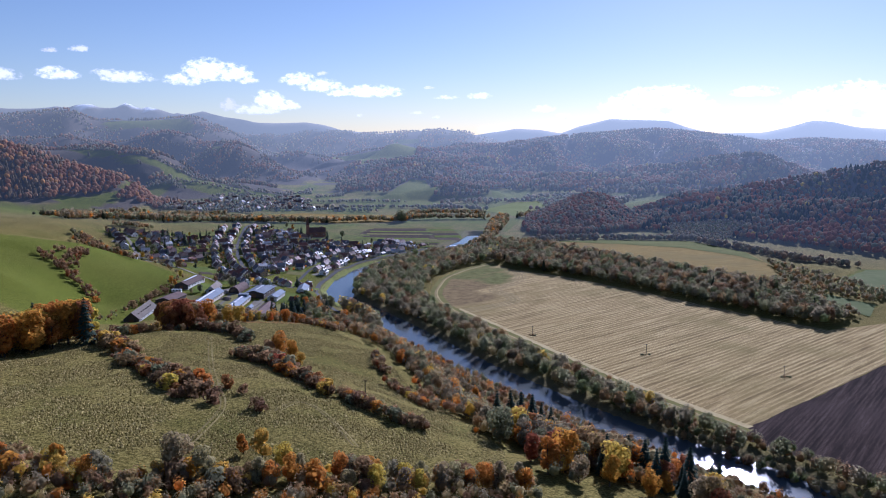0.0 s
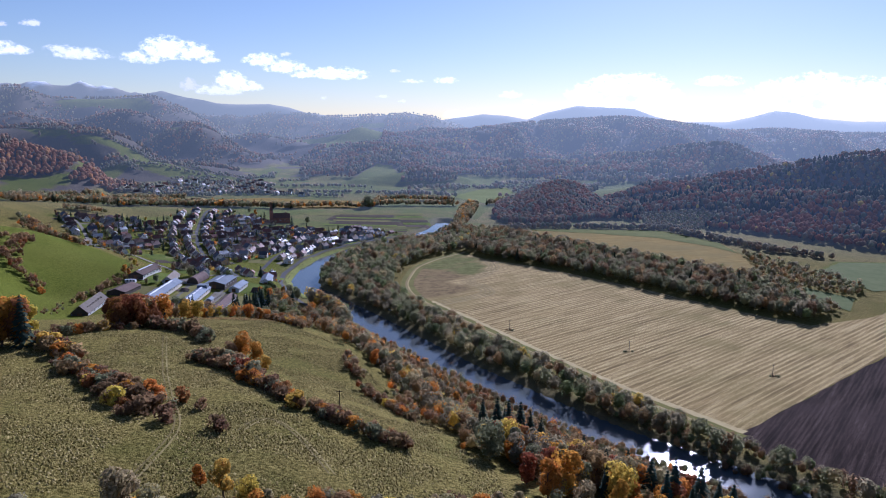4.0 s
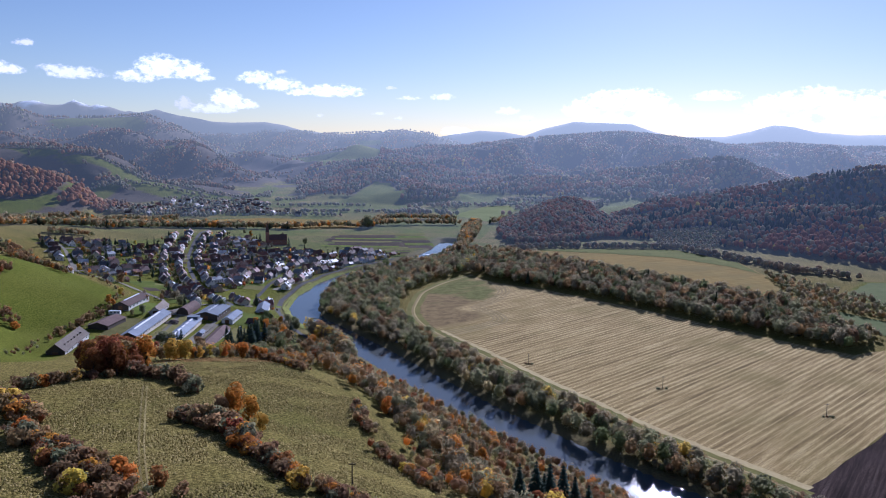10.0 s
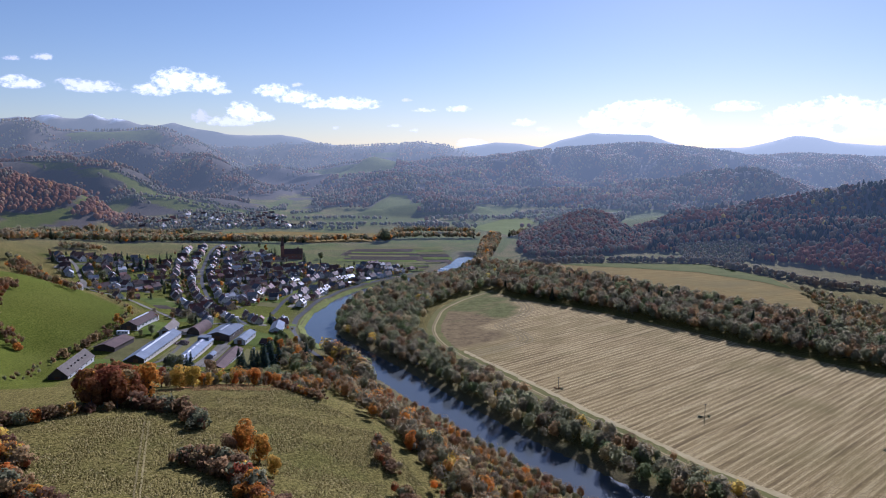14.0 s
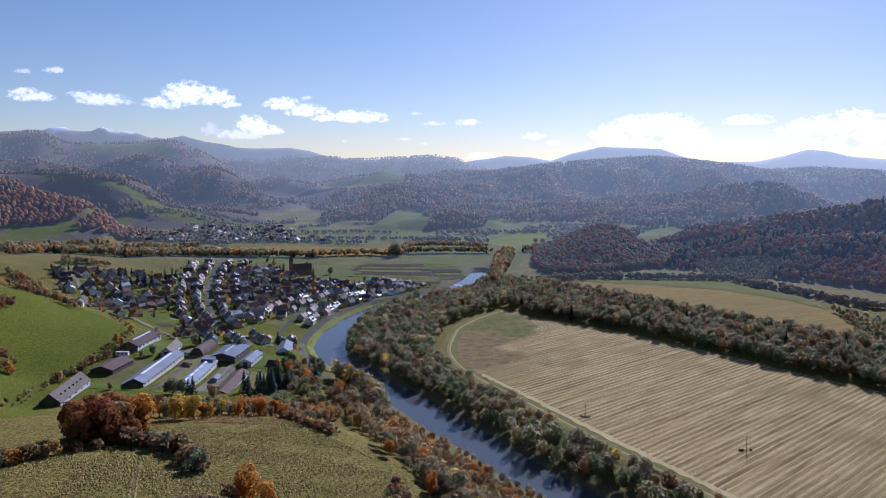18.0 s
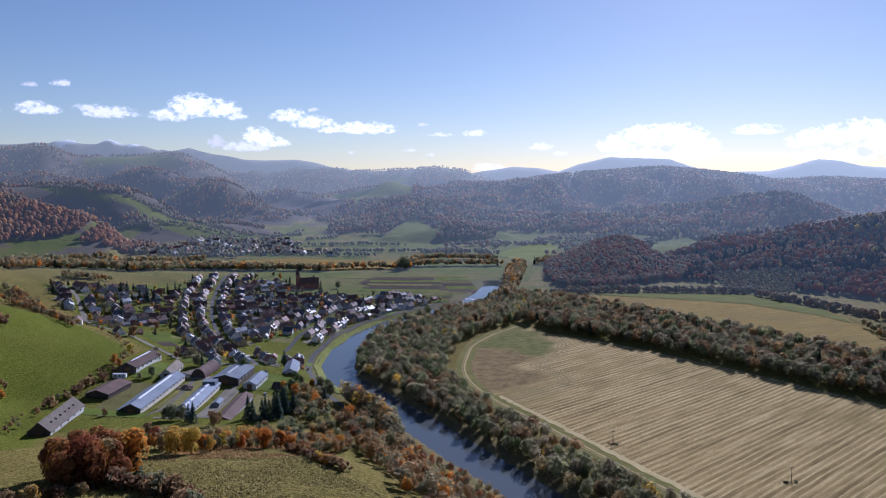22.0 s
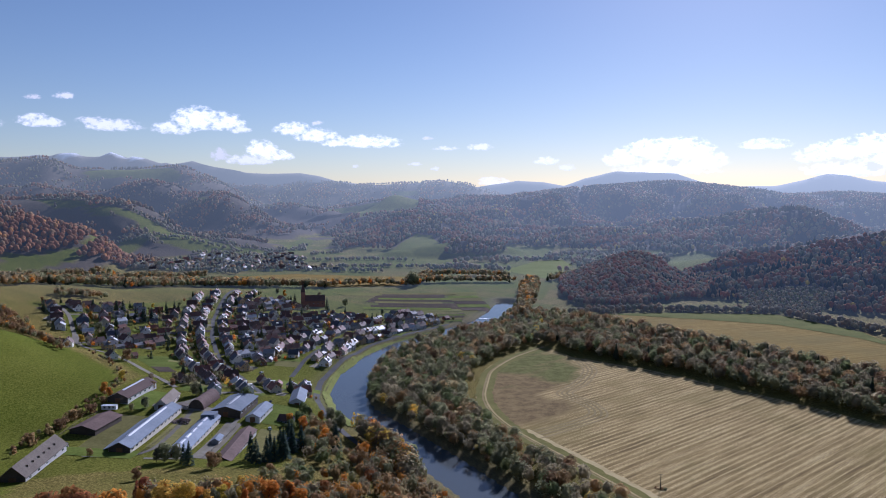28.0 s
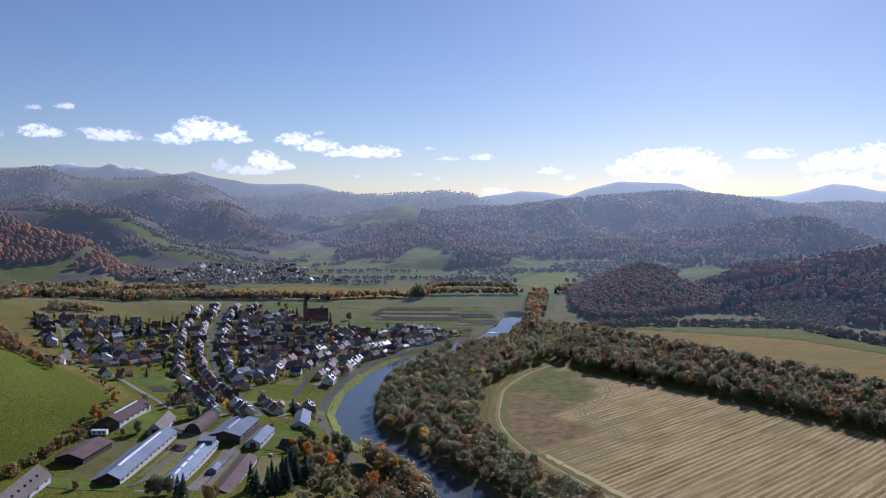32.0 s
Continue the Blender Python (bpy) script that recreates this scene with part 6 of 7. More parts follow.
cab = part("caravan", bm, m_walls[0], None, "white site caravan on the farm")
tagged(cab, "white site caravan parked by the barn", "caravan")
cab.matrix_basis = Matrix.Translation((-250, 676, gz(-250, 676)))
bm = bmesh.new()
box(bm, -4.7, 4.7, -1.45, 1.45, 3.0, 3.15)
part("roof", bm, m_skylight, cab)
for x in (-2.5, 0.5, 3):
    put("window", PANE, cab, x, -1.32, 2.0)

# roads
m_asphalt = plain("grey asphalt", (0.075, 0.075, 0.075), (0.125, 0.122, 0.118), 0.6, 0.96)
m_gravel = plain("gravel lane", (0.13, 0.12, 0.095), (0.21, 0.19, 0.155), 0.8, 0.95)
ROADS = [("river_road", [(-62, 600), (-69, 619), (-88, 658), (-105, 690), (-123, 726), (-137, 770), (-143, 830), (-137, 888), (-116, 980), (-86, 1030), (-52, 1078), (-30, 1110)], 2.4, m_asphalt, "grey asphalt road along the river")]
ROADS += [("street", s, 2.0, m_asphalt if i < 4 else m_gravel, "village street between the houses") for i, s in enumerate(STREETS) if i != 1]
ROADS += [("farm_lane", [(-172, 745), (-190, 740), (-205, 728), (-210, 700), (-232, 690)], 2.2, m_gravel, "gravel lane through the farm"), ("farm_lane", [(-203, 690), (-201, 650), (-200, 612), (-205, 600), (-230, 598)], 1.3, m_gravel, "gravel lane through the farm"),
          ("farm_lane", [(-172, 690), (-172, 650), (-173, 602), (-199, 600)], 1.3, m_gravel, "gravel lane through the farm")]
for name, line, half, mat, words in ROADS:
    v, f = ribbon(line, half, None, 4, 0.2, 1, 0.22)
    tagged(sheet(name, v, f, mat), words, "road", kind="structure")
m_verge = plain("grass bank", (0.09, 0.105, 0.025), (0.165, 0.17, 0.05), 0.5, 0.95)
v, f = ribbon([(-98, 712), (-116, 748), (-128, 795), (-130, 840), (-125, 885), (-106, 965), (-80, 1015), (-46, 1062)], 8.0, None, 4, 0.6, 2, 0.6)
tagged(sheet("grass_bank", v, f, m_verge), "mown green river embankment", "embankment", kind="structure")

# garden trees in the village and round the farm
n = 0
while n < 34:
    x, y = rng.uniform(-460, -90), rng.uniform(640, 1290)
    q = (np.array([x]), np.array([y]))
    if not inside(*q, VILLAGE)[0] or inside(*q, LAWN)[0] or any((x - px) ** 2 + (y - py) ** 2 < (pr * 0.8 + 2) ** 2 for px, py, pr in placed) or line_distance(*q, RIVER)[0][0] < 34:
        continue
    plant(TREE[pick({"green": 2, "spruce": 2.6, "grey": 2, "brown": 1.6, "orange": 0.7, "yellow": 0.5, "olive": 1.5})], x, y, rng.uniform(0.35, 0.7))
    n += 1
for x, y, s in ((-105, 648, 0.85), (-124, 640, 0.8), (-128, 633, 0.9), (-134, 630, 0.8), (-139, 627, 0.7), (-131, 640, 0.9), (-172, 590, 0.7), (-176, 594, 0.6)):
    plant(TREE["spruce"], x, y, s)
for k in range(14):
    plant(TREE[pick({"grey": 2, "brown": 2, "olive": 3, "orange": 0.8, "green": 2})], rng.uniform(-135, -108), rng.uniform(640, 720), rng.uniform(0.4, 0.7))
for k in range(10):
    plant(TREE[pick({"olive": 3, "green": 2, "grey": 2, "orange": 0.8, "brown": 2})], rng.uniform(-190, -80), rng.uniform(540, 598), rng.uniform(0.35, 0.6))

# power poles with their weeds
m_pole = plain("grey timber pole", (0.06, 0.05, 0.04), (0.12, 0.10, 0.085), 4, 0.9)
m_insul = plain("brown glazed insulator", (0.05, 0.02, 0.015), (0.08, 0.035, 0.02), 6, 0.2)


def pole(x, y, h, weeds=True):
    root = tagged(new("power_pole"), "wooden power pole standing in the field" if weeds else "wooden power pole on the meadow", "pole", "power poles")
    root.matrix_basis = Matrix.Translation((x, y, gz(x, y)))
    v, f = [], []
    limb(v, f, (0, 0, -1), (0, 0, h), 0.22, 0.15, 8)
    s = new("post", mesh_of("post", v, f, m_pole))
    s.parent = root
    bm = bmesh.new()
    box(bm, -1.1, 1.1, -0.09, 0.09, h - 0.7, h - 0.5)
    arm = part("crossarm", bm, m_pole, root)
    for k in (-0.95, 0, 0.95):
        v, f = [], []
        limb(v, f, (k, 0, h - 0.5), (k, 0, h - 0.18), 0.08, 0.05, 6)
        o = new("insulator", mesh_of("insulator", v, f, m_insul))
        o.parent = arm
    if weeds:
        for k in range(7):
            plant(SHRUB[pick({"olive": 3, "brown": 2})], x + rng.uniform(-4, 4), y + rng.uniform(-1.5, 1.5), rng.uniform(0.15, 0.32), 0.8)


for x, y in ((76, 610.5), (157.7, 553), (239.3, 497.5)):
    pole(x, y, 8.6)
pole(-34, 307, 7.5, False)


# the next settlement up the valley
def far_house(wall, roof, w, l, eave, ridge, label, kind="house"):
    root = tagged(new(kind), label, "house", "far settlement")
    part("wall", gabled(w, l, eave, ridge), wall, root)
    part("roof", slope_roof(w, l, eave, ridge), roof, root)
    return root


FAR_HOUSES = [far_house(m_walls[0], m_roofs[0], 10, 13, 5, 9, "white house in the far settlement"), far_house(m_walls[1], m_roofs[2], 10, 12, 5, 9, "cream house in the far settlement"),
              far_house(m_walls[0], m_roofs[1], 11, 12, 6, 10, "white house with a dark roof, far up the valley"), far_house(m_walls[0], m_roofs[3], 18, 55, 7, 9, "long pale factory hall in the far settlement", "factory_hall"),
              far_house(m_walls[2], m_roofs[4], 14, 34, 12, 13, "grey block of flats in the far settlement", "apartment_block")]
for line, k in (([(-448, 1634), (-393, 1646), (-349, 1690), (-350, 1780), (-385, 1880)], 54), ([(-600, 1650), (-540, 1740), (-430, 1790)], 34), ([(-420, 1690), (-300, 1680), (-230, 1660)], 16)):
    a = np.array(line, float)
    for i in range(k):
        s = rng.uniform(0, len(a) - 1.001)
        q = a[int(s)] + (a[int(s) + 1] - a[int(s)]) * (s % 1)
        settle(FAR_HOUSES[rng.choice((0, 0, 1, 2))], q[0] + rng.uniform(-26, 26), q[1] + rng.uniform(-40, 40), rng.uniform(0, 180), 7)
FAR_TOWN = [(-640, 1590), (-570, 1740), (-460, 1850), (-370, 1830), (-270, 1650), (-400, 1605), (-560, 1560)]
x, y, r = scatter(FAR_TOWN, 21, 66)
for px, py in zip(x, y):
    settle(FAR_HOUSES[rng.choice((0, 0, 1, 2))], float(px), float(py), rng.uniform(0, 180), 7)
x, y, r = scatter(FAR_TOWN, 15, 67)
kind = tints(r, len(x), {"grey": 3, "brown": 3, "olive": 4, "green": 2, "spruce": 1, "orange": 0.6})
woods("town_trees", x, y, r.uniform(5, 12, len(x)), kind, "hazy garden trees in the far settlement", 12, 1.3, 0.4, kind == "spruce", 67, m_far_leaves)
for x, y, t in ((-610, 1640, 75), (-575, 1700, 80), (-545, 1745, 80), (-500, 1720, 70)):
    settle(FAR_HOUSES[3], x, y, t, 12)
for x, y, t in ((-480, 1770, 80), (-450, 1810, 80), (-520, 1790, 80)):
    settle(FAR_HOUSES[4], x, y, t, 12)


# gardens, lawns and small fruit trees between the houses
m_plots = [plain("garden lawn", (0.06, 0.085, 0.012), (0.14, 0.165, 0.035), 0.6, 0.95), plain("dug garden bed", (0.05, 0.038, 0.03), (0.095, 0.074, 0.056), 0.9, 0.95), plain("dry yard grass", (0.10, 0.095, 0.03), (0.19, 0.17, 0.065), 0.6, 0.95), plain("trodden yard", (0.13, 0.115, 0.085), (0.21, 0.19, 0.15), 0.8, 0.95)]
PLOT_WORDS = ["mown green garden lawn", "dug brown vegetable bed", "dry grass yard beside a house", "trodden pale yard beside a house"]


def plot(x, y, w, l, turn, kind, name="garden_plot", lift=0.2):
    k = max(2, int(max(w, l) / 4))
    u, q = np.meshgrid(np.linspace(-w / 2, w / 2, k), np.linspace(-l / 2, l / 2, k))
    c, s = math.cos(radians(turn)), math.sin(radians(turn))
    px, py = x + u * c - q * s, y + u * s + q * c
    v = np.stack([px, py, land(px, py) + lift], -1).reshape(-1, 3)
    i = np.arange(k * k).reshape(k, k)
    f = np.stack([i[:-1, :-1], i[:-1, 1:], i[1:, 1:], i[1:, :-1]], -1).reshape(-1, 4).tolist()
    tagged(sheet(name, v, f, m_plots[kind]), PLOT_WORDS[kind], "garden", kind="structure")


homes = [q for q in placed if q[2] < 8 and q[1] < 1330]
gx, gy = [], []
for i, (hx, hy, hr) in enumerate(homes):
    an = rng.uniform(0, 6.28)
    if i % 2 == 0:
        plot(hx + 9 * math.cos(an), hy + 9 * math.sin(an), rng.uniform(6, 12), rng.uniform(8, 18), rng.uniform(-20, 20), rng.choices(range(4), [5, 2, 2, 1.5])[0], lift=0.16 + 0.03 * (i % 5))
    for k in range(3):
        an, d = rng.uniform(0, 6.28), rng.uniform(7, 15)
        x, y = hx + d * math.cos(an), hy + d * math.sin(an)
        if all((x - px) ** 2 + (y - py) ** 2 > (pr * 1.15 + 1.2) ** 2 for px, py, pr in homes) and all((x - px) ** 2 + (y - py) ** 2 > pr * pr for px, py, pr in barn_spots) and min(float(line_distance(np.array([x]), np.array([y]), np.array(s2, float))[0][0]) for s2 in STREETS) > 4.5:
            gx.append(x)
            gy.append(y)
r = np.random.RandomState(71)
kind = tints(r, len(gx), {"green": 3, "olive": 3, "brown": 3, "grey": 3, "orange": 0.8, "yellow": 0.5, "spruce": 1.6, "rust": 0.5})
woods("garden_trees", np.array(gx), np.array(gy), np.where(kind == "spruce", r.uniform(7, 13, len(gx)), r.uniform(3, 7.5, len(gx))), kind, "small fruit trees and shrubs thick between the houses", 34, 0.9, 0.4, kind == "spruce", 71)
for i, q in enumerate([(-190, 905, 34, 60, 10, 0), (-170, 800, 26, 40, 5, 0), (-180, 880, 22, 20, 8, 2), (-276, 830, 30, 60, 38, 0), (-262, 800, 14, 20, 38, 1), (-215, 760, 34, 26, 10, 2), (-215, 738, 22, 18, 0, 0), (-200, 655, 12, 70, 0, 2), (-172, 640, 10, 70, 0, 3), (-232, 640, 16, 60, 2, 2), (-225, 605, 40, 14, 0, 0),
                        (-150, 700, 18, 40, 0, 0), (-236, 700, 14, 40, 0, 0), (-146, 640, 12, 60, 5, 2), (-204, 694, 34, 9, 0, 3)]):
    plot(*q, name="yard", lift=0.12 + 0.012 * i)
for x, y, s in ((-186, 595, 0.62), (-181, 598, 0.55), (-190, 594, 0.5)):
    plant(TREE["olive"], x, y, s)
for tint, x, y, s in (("orange", -264, 701, 0.5), ("orange", -259, 697, 0.42), ("yellow", -268, 737, 0.45), ("straw", -237, 678, 0.3), ("grey", -236, 752, 0.5), ("grey", -229, 754, 0.45), ("grey", -222, 752, 0.5), ("grey", -250, 742, 0.45), ("brown", -226, 598, 0.3),
                      ("orange", -130, 677, 0.6), ("orange", -140, 687, 0.45), ("yellow", -122, 664, 0.5), ("green", -136, 668, 0.55), ("olive", -126, 690, 0.5)):
    plant(TREE[tint], x, y, s)
for x, y in ((-142, 607), (-137, 610), (-134, 615), (-130, 620), (-146, 612), (-358, 985), (-350, 986), (-347, 998), (-349, 1046), (-343, 1055), (-354, 992), (-321, 1018), (-381, 1008), (-188, 1180), (-232, 1190), (-100, 1040), (-90, 1052)):
    plant(TREE["spruce"], x, y, rng.uniform(0.7, 0.95))
for x, y in ((-261, 660), (-258, 668), (-263, 652), (-262, 639), (-259, 687), (-263, 629), (-265, 612)):
    plant(SHRUB[pick({"brown": 3, "plum": 2, "orange": 1})], x, y, rng.uniform(0.7, 1.2))


# fences along the lanes and the farm's edge
def fence(line, label):
    root = tagged(new("fence"), label, "fence", "fences")
    v, f = [], []
    limb(v, f, (0, 0, -0.3), (0, 0, 1.3), 0.09, 0.07, 5)
    post_mesh = mesh_of("post", v, f, m_pole)
    pts = [(q.x, q.y, gz(q.x, q.y)) for q in along(line, 4.0)]
    for q in pts:
        o = new("post", post_mesh)
        o.parent = root
        o.matrix_basis = Matrix.Translation(q)
    for h in (0.55, 1.05):
        v, f = [], []
        for a, c in zip(pts, pts[1:]):
            limb(v, f, (a[0], a[1], a[2] + h), (c[0], c[1], c[2] + h), 0.04, 0.04, 4)
        o = new("rail", mesh_of("rail", v, f, m_pole))
        o.parent = root


fence([(-257, 610), (-257, 650), (-252, 684)], "grey timber fence along the farm boundary")
fence([(-301, 811), (-281, 787), (-268, 771), (-250, 760), (-236, 745)], "grey timber fence beside the lane")
fence([(-204, 606), (-203, 640), (-202, 676)], "grey timber fence between the cowsheds")
fence([(-170, 606), (-170, 640), (-169, 668)], "grey timber fence between the cowsheds")


# heap of rubble between the sheds
def heap(x, y, wide, n, mat, label, seed, name="rubble_heap"):
    r = random.Random(seed)
    root = tagged(new(name), label, "rubble")
    root.matrix_basis = Matrix.Translation((x, y, gz(x, y)))
    bm = bmesh.new()
    for k in range(n):
        an, d = r.uniform(0, 6.28), wide * r.random() ** 0.7
        s, top = r.uniform(0.3, 0.9), 2.2 * (1 - d / wide) * r.uniform(0.5, 1.0)
        before = len(bm.verts)
        box(bm, -s, s, -s * 0.6, s * 0.6, -0.6, s * 0.6)
        m = Matrix.Translation((d * math.cos(an), d * math.sin(an), top)) @ Euler((r.uniform(-0.5, 0.5), r.uniform(-0.5, 0.5), an)).to_matrix().to_4x4()
        bm.verts.ensure_lookup_table()
        bmesh.ops.transform(bm, matrix=m, verts=bm.verts[before:])
    part("rubble", bm, mat, root)


m_rubble = plain("broken plaster and brick", (0.22, 0.15, 0.12), (0.42, 0.36, 0.32), 1.2, 0.95)
heap(-203, 668, 6, 90, m_rubble, "heap of pinkish brick rubble beside the cowshed", 1)
heap(-228, 789, 7, 80, m_rubble, "heap of brick and building waste by the road", 2)
heap(-248, 612, 4, 50, plain("pale stones", (0.3, 0.29, 0.27), (0.5, 0.48, 0.45), 1.5), "pile of pale stones beside the old barn", 3)
shed("small grey store between the sheds", (-172, 634), (-172, 643), 4.5, 3.0, 4.2, m_walls[2], m_bluegrey, None, 1, 0, False, kind="small_store")
shed("small grey store beside the barn", (-210, 690), (-210, 694), 7, 2.8, 3.6, m_walls[2], m_slate, None, 1, 0, False, kind="small_store")
shed("low brown house among spruces", (-139, 690), (-147, 692), 9, 3.4, 6.4, m_walls[2], m_roofs[0], None, 2, 0, False, kind="cottage")
shed("small cottage with a grey roof among trees", (-126, 642), (-134, 648), 8, 3.2, 6.2, m_walls[0], m_bluegrey, None, 2, 0, False, kind="cottage")

# parked cars
m_tyre = plain("black tyre", (0.015, 0.015, 0.015), (0.03, 0.03, 0.03), 4)
for i, (cx, cy, turn) in enumerate(((-149, 671, 20), (-183, 757, 60), (-185, 744, 10), (-211, 806, -30), (-193, 835, -28), (-146, 790, 0), (-160, 722, 0), (-262, 930, -20))):
    paint = plain("car paint", *(((0.7, 0.7, 0.7), (0.8, 0.8, 0.8)), ((0.12, 0.02, 0.02), (0.2, 0.03, 0.03)), ((0.05, 0.06, 0.08), (0.09, 0.10, 0.13)), ((0.35, 0.36, 0.38), (0.45, 0.46, 0.48)))[i % 4], 2, 0.25, 0.5)
    car = tagged(new("car"), ("white", "dark red", "dark blue", "silver")[i % 4] + " car parked beside the road", "car", "parked cars")
    car.matrix_basis = Matrix.Translation((cx, cy, gz(cx, cy) + 0.25)) @ pose(0, 0, 0, 0, 0, turn)
    bm = bmesh.new()
    faces(bm, [(x * sx, y, z) for x, z in ((0.85, 0.25), (0.88, 0.8)) for y in (-2.1, 2.1) for sx in (-1, 1)], [(0, 1, 3, 2), (4, 6, 7, 5), (0, 4, 5, 1), (2, 3, 7, 6), (0, 2, 6, 4), (1, 5, 7, 3)])
    faces(bm, [(x, y, z) for x, y, z in ((-0.82, -1.7, 0.8), (0.82, -1.7, 0.8), (0.82, 1.0, 0.8), (-0.82, 1.0, 0.8), (-0.65, -1.2, 1.42), (0.65, -1.2, 1.42), (0.65, 0.3, 1.42), (-0.65, 0.3, 1.42))], [(4, 5, 6, 7)])
    part("body", bm, paint, car)
    bm = bmesh.new()
    faces(bm, [(-0.81, -1.7, 0.8), (0.81, -1.7, 0.8), (0.81, 1.0, 0.8), (-0.81, 1.0, 0.8), (-0.65, -1.2, 1.40), (0.65, -1.2, 1.40), (0.65, 0.3, 1.40), (-0.65, 0.3, 1.40)], [(0, 1, 5, 4), (1, 2, 6, 5), (2, 3, 7, 6), (3, 0, 4, 7)])
    part("glazing", bm, m_glass, car)
    for wx in (-0.85, 0.7):
        for wy in (-1.3, 1.3):
            v, f = [], []
            limb(v, f, (wx, wy, 0.3), (wx + 0.16, wy, 0.3), 0.31, 0.31, 12)
            o = new("wheel", mesh_of("wheel", v, f, m_tyre))
            o.parent = car

# long garden strips beyond the church
for i in range(9):
    plot(-84 + 5 * (i % 3), 1214 + 17 * i, 120 - 8 * (i % 4), 15, 6, (0, 1, 1, 2, 1, 0, 1, 1, 2)[i], "garden_strip", 0.72 + 0.01 * i)
for i in range(5):
    plot(12 - 4 * i, 1222 + 26 * i, 46, 22, 6, (1, 0, 1, 2, 0)[i], "garden_strip", 0.82 + 0.01 * i)
for i in range(4):
    plot(-38 + 2 * i, 1128 + 14 * i, 52, 11, 14, (0, 2, 1, 0)[i], "garden_strip", 0.72 + 0.01 * i)

# ---- cumulus clouds low over the horizon, on a far sheet: bearing, height, half-width, half-height in degrees, brightness ----
CLOUDS = [
    (-27.5, 4.56, 1.49, 0.57, 0.8), (-24.42, 4.73, 1.04, 0.4, 0.74), (-23.19, 4.47, 2.03, 0.57, 0.78), (-19.12, 4.4, 1.5, 0.66, 0.85), (-17.65, 5, 1.68, 1.06, 0.92), (-15.82, 4.85, 1.7, 0.88, 0.9),
    (-14.67, 4.51, 0.94, 0.44, 0.82), (-13.17, 3.01, 1.29, 0.79, 0.95), (-11.96, 2.61, 1.21, 0.57, 0.9), (-14.08, 2.26, 2.14, 0.48, 0.75), (-15.95, 2.56, 0.76, 0.62, 0.62), (-10.77, 4.5, 1.47, 0.66, 0.92),
    (-9.11, 4.06, 1.65, 0.71, 0.92), (-7.52, 3.66, 1.31, 0.53, 0.9), (-5.1, 3.68, 2.46, 0.62, 0.95), (-0.73, 4.08, 0.48, 0.18, 0.7), (0.61, 3.32, 0.97, 0.22, 0.8), (3.19, 3.4, 0.97, 0.35, 0.85),
    (8.2, 2.35, 0.96, 0.4, 0.9), (9.77, 1.88, 0.7, 0.35, 0.85), (4.15, 0.79, 1.32, 0.4, 0.9), (13.82, 2.44, 1.54, 0.88, 1.05), (15.83, 2.91, 2.12, 1.06, 1.15), (18, 2.96, 2.31, 1.06, 1.15),
    (19.58, 2.2, 1.66, 0.88, 1.05), (17.05, 1.7, 3.79, 0.62, 1), (23.47, 3.36, 1.86, 0.48, 1), (26.35, 2.48, 1.34, 0.79, 1), (28.05, 2.74, 1.95, 0.88, 1.1), (29.86, 2.92, 1.84, 1.06, 1.15),
    (31.33, 2.36, 1.88, 1.23, 1.1), (28.77, 1.56, 3.09, 0.71, 1), (33.18, 2.39, 2.21, 1.23, 1.1), (17.32, 2.07, 0.63, 0.44, 0.74), (29.98, 1.69, 0.99, 0.57, 0.74), (28.28, 1.98, 0.31, 0.26, 0.74),
    (-27.93, 6.2, 0.55, 0.18, 0.6), (-26.09, 6.34, 0.67, 0.31, 0.68), (-6.18, 1.94, 0.35, 0.18, 0.75), (-1.77, 2.16, 0.53, 0.18, 0.75), (-0.17, 1.82, 0.35, 0.22, 0.8), (-31.2, 4.36, 1.51, 0.53, 0.75),
    (-9.1, 5.1, 0.61, 0.22, 0.7)]
az, el = np.meshgrid(np.arange(-48, 48.1, 0.16), np.arange(-0.5, 8.0, 0.08))
dens, shine, rise = np.zeros(az.shape), np.full(az.shape, 0.9), np.zeros(az.shape)
for a0, e0, w, h, s in CLOUDS:
    below = np.where(el < e0, 1.9, 0.9)
    d = 1.0 - ((az - a0) / (w * 1.15)) ** 2 - ((el - e0) / (h * 1.15) * below) ** 2
    shine = np.where(d > dens, s, shine)
    rise = np.where(d > dens, np.clip(0.5 + 0.6 * (el - e0) / h, 0, 1), rise)
    dens = np.maximum(dens, d)
R = 4830.0
v = np.stack([-27 + R * np.sin(np.radians(az)), 126 + R * np.cos(np.radians(az)), 162 + R * np.tan(np.radians(el))], -1).reshape(-1, 3)
i = np.arange(az.size).reshape(az.shape)
q = np.stack([i[:-1, :-1], i[1:, :-1], i[1:, 1:], i[:-1, 1:]], -1).reshape(-1, 4)
me = bpy.data.meshes.new("cloud_sheet")
me.from_pydata(v.tolist(), [], q.tolist())
me.polygons.foreach_set("use_smooth", np.ones(len(q), bool))
col = me.color_attributes.new("cloud", "FLOAT_COLOR", "POINT")
col.data.foreach_set("color", np.stack([dens, shine, rise, np.ones(el.shape)], -1).astype(np.float32).ravel())
m_cloud = bpy.data.materials.new("cloud")
m_cloud.use_nodes = True
t = m_cloud.node_tree
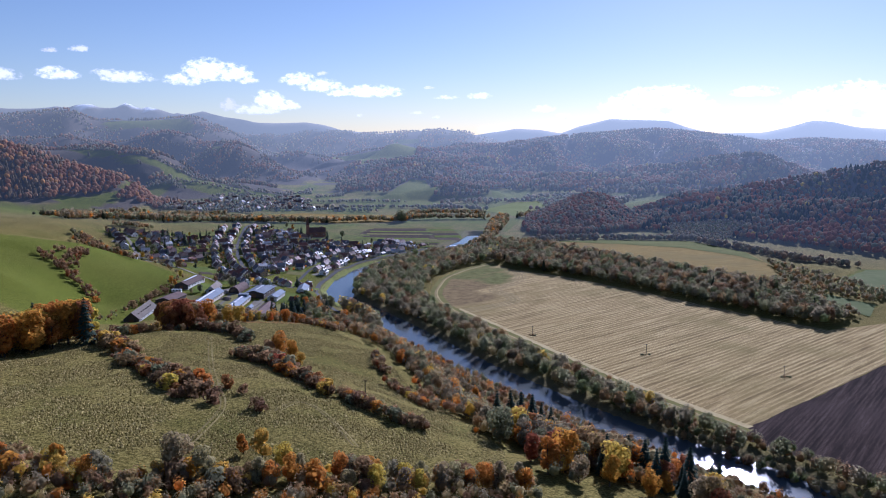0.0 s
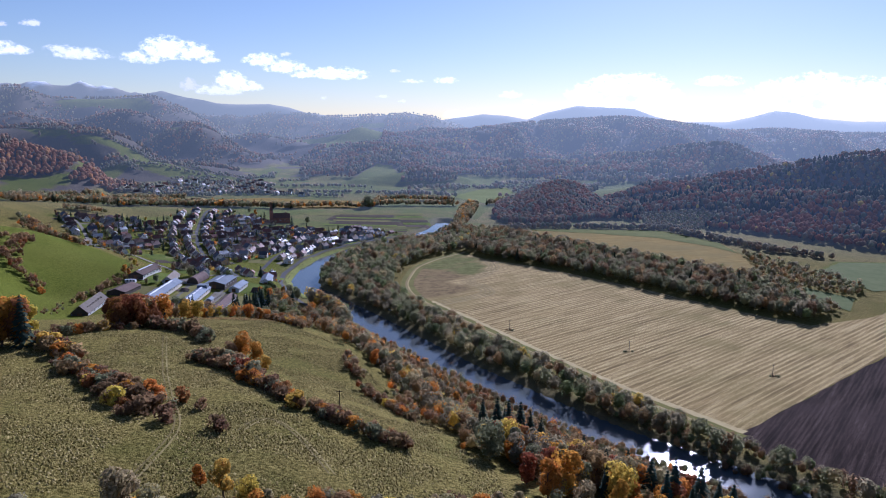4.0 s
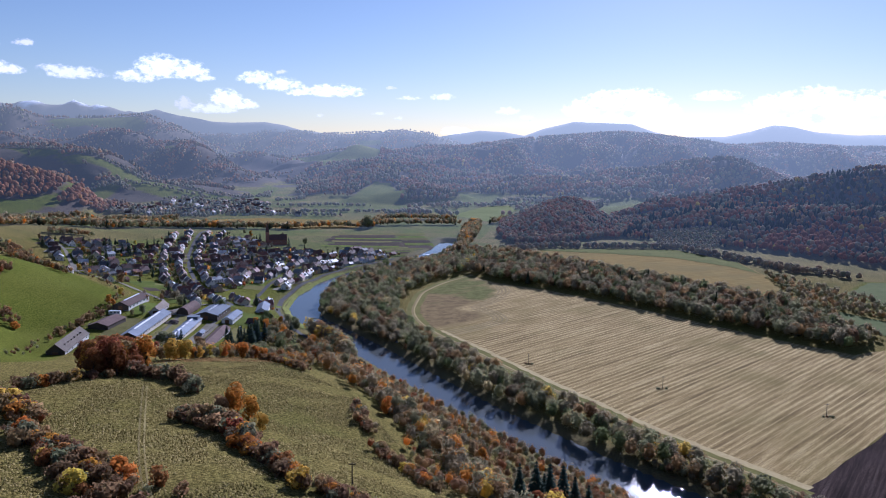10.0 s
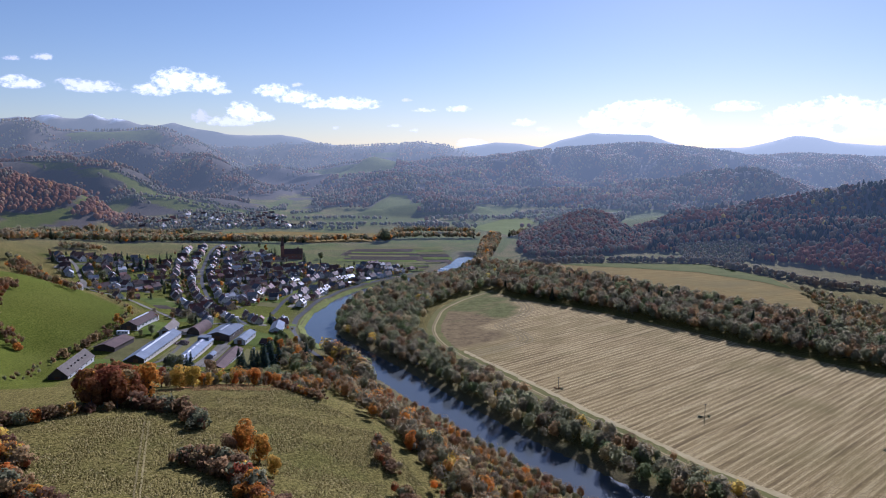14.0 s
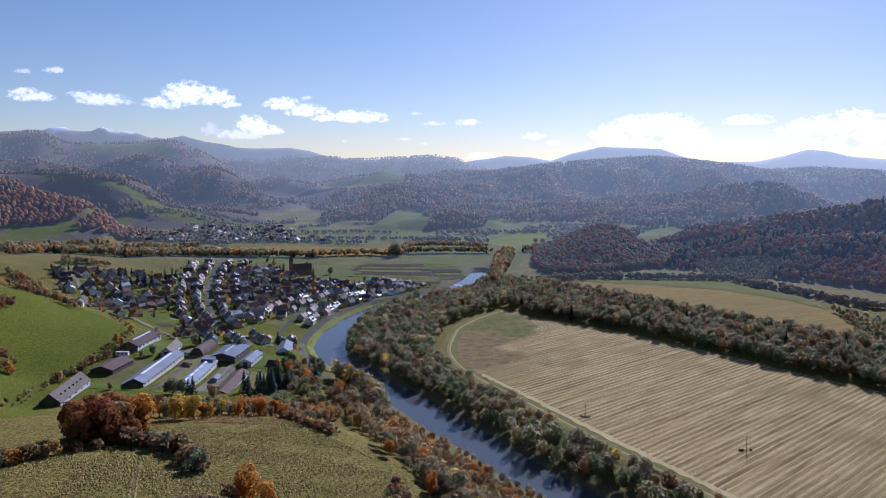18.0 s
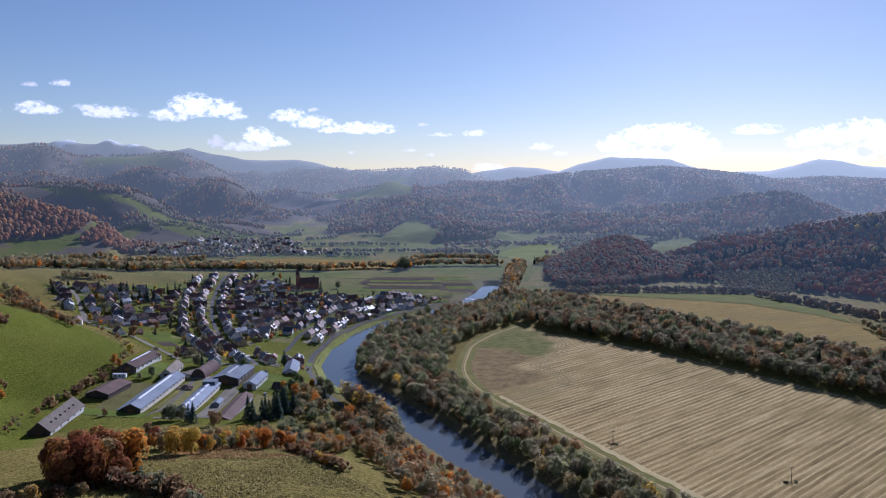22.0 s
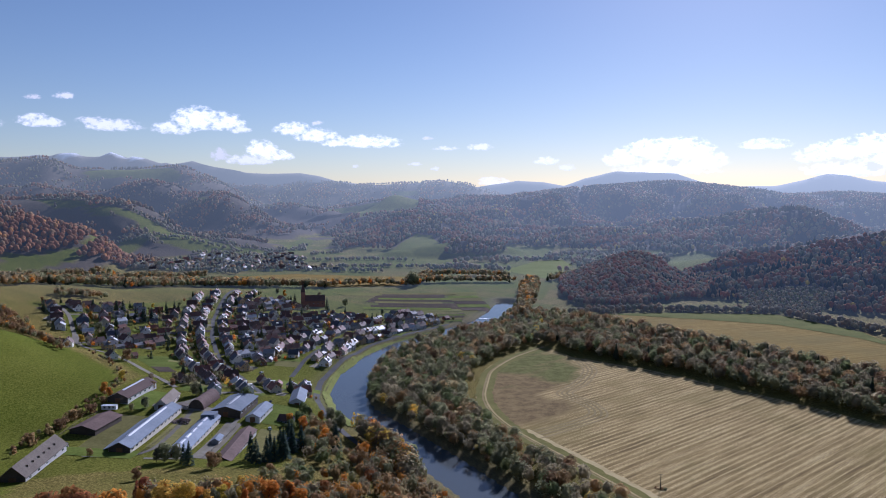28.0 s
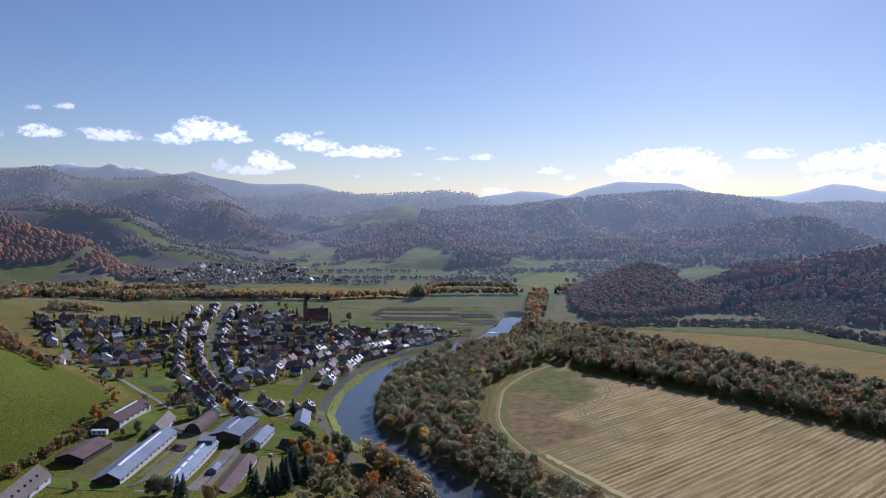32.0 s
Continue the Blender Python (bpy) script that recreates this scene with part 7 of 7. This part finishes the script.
t.nodes.remove(t.nodes["Principled BSDF"])
vc = t.nodes.new("ShaderNodeVertexColor")
vc.layer_name = "cloud"
sp = t.nodes.new("ShaderNodeSeparateColor")
t.links.new(vc.outputs[0], sp.inputs[0])
p = place_of(t, (1, 1, 1.5))
puff = noise_of(t, 0.021, 8, p, 0.62)
fac = node(t, "Math")
fac.operation = "MULTIPLY_ADD"
t.links.new(puff, fac.inputs[0])
fac.inputs[1].default_value = 3.4
t.links.new(sp.outputs[0], fac.inputs[2])
edge = node(t, "MapRange")
edge.interpolation_type = "SMOOTHSTEP"
edge.inputs["From Min"].default_value, edge.inputs["From Max"].default_value = 1.8, 2.7
t.links.new(fac.outputs[0], edge.inputs["Value"])
gate = node(t, "MapRange")
gate.interpolation_type = "SMOOTHSTEP"
gate.inputs["From Min"].default_value, gate.inputs["From Max"].default_value = 0.0, 0.35
t.links.new(sp.outputs[0], gate.inputs["Value"])
both = node(t, "Math")
both.operation = "MULTIPLY"
t.links.new(edge.outputs[0], both.inputs[0])
t.links.new(gate.outputs[0], both.inputs[1])
# clouds glow: bright tops, grey bases and sun-side brightness are painted as emission
em = t.nodes.new("ShaderNodeEmission")
lit = node(t, "Math")
lit.operation = "MULTIPLY_ADD"
t.links.new(noise_of(t, 0.03, 6, p, 0.6), lit.inputs[0])
lit.inputs[1].default_value = 1.2
t.links.new(sp.outputs[2], lit.inputs[2])
t.links.new(ramp(t, lit.outputs[0], [(0.6, (0.70, 0.75, 0.82)), (1.0, (1.0, 1.0, 1.0))]), em.inputs["Color"])
t.links.new(sp.outputs[1], em.inputs["Strength"])
tr = t.nodes.new("ShaderNodeBsdfTransparent")
mx = t.nodes.new("ShaderNodeMixShader")
t.links.new(both.outputs[0], mx.inputs[0])
t.links.new(tr.outputs[0], mx.inputs[1])
t.links.new(em.outputs[0], mx.inputs[2])
t.links.new(mx.outputs[0], t.nodes["Material Output"].inputs["Surface"])
me.materials.append(m_cloud)
tagged(new("cloud_backdrop", me), "white cumulus clouds low over the horizon", "clouds", kind="structure")
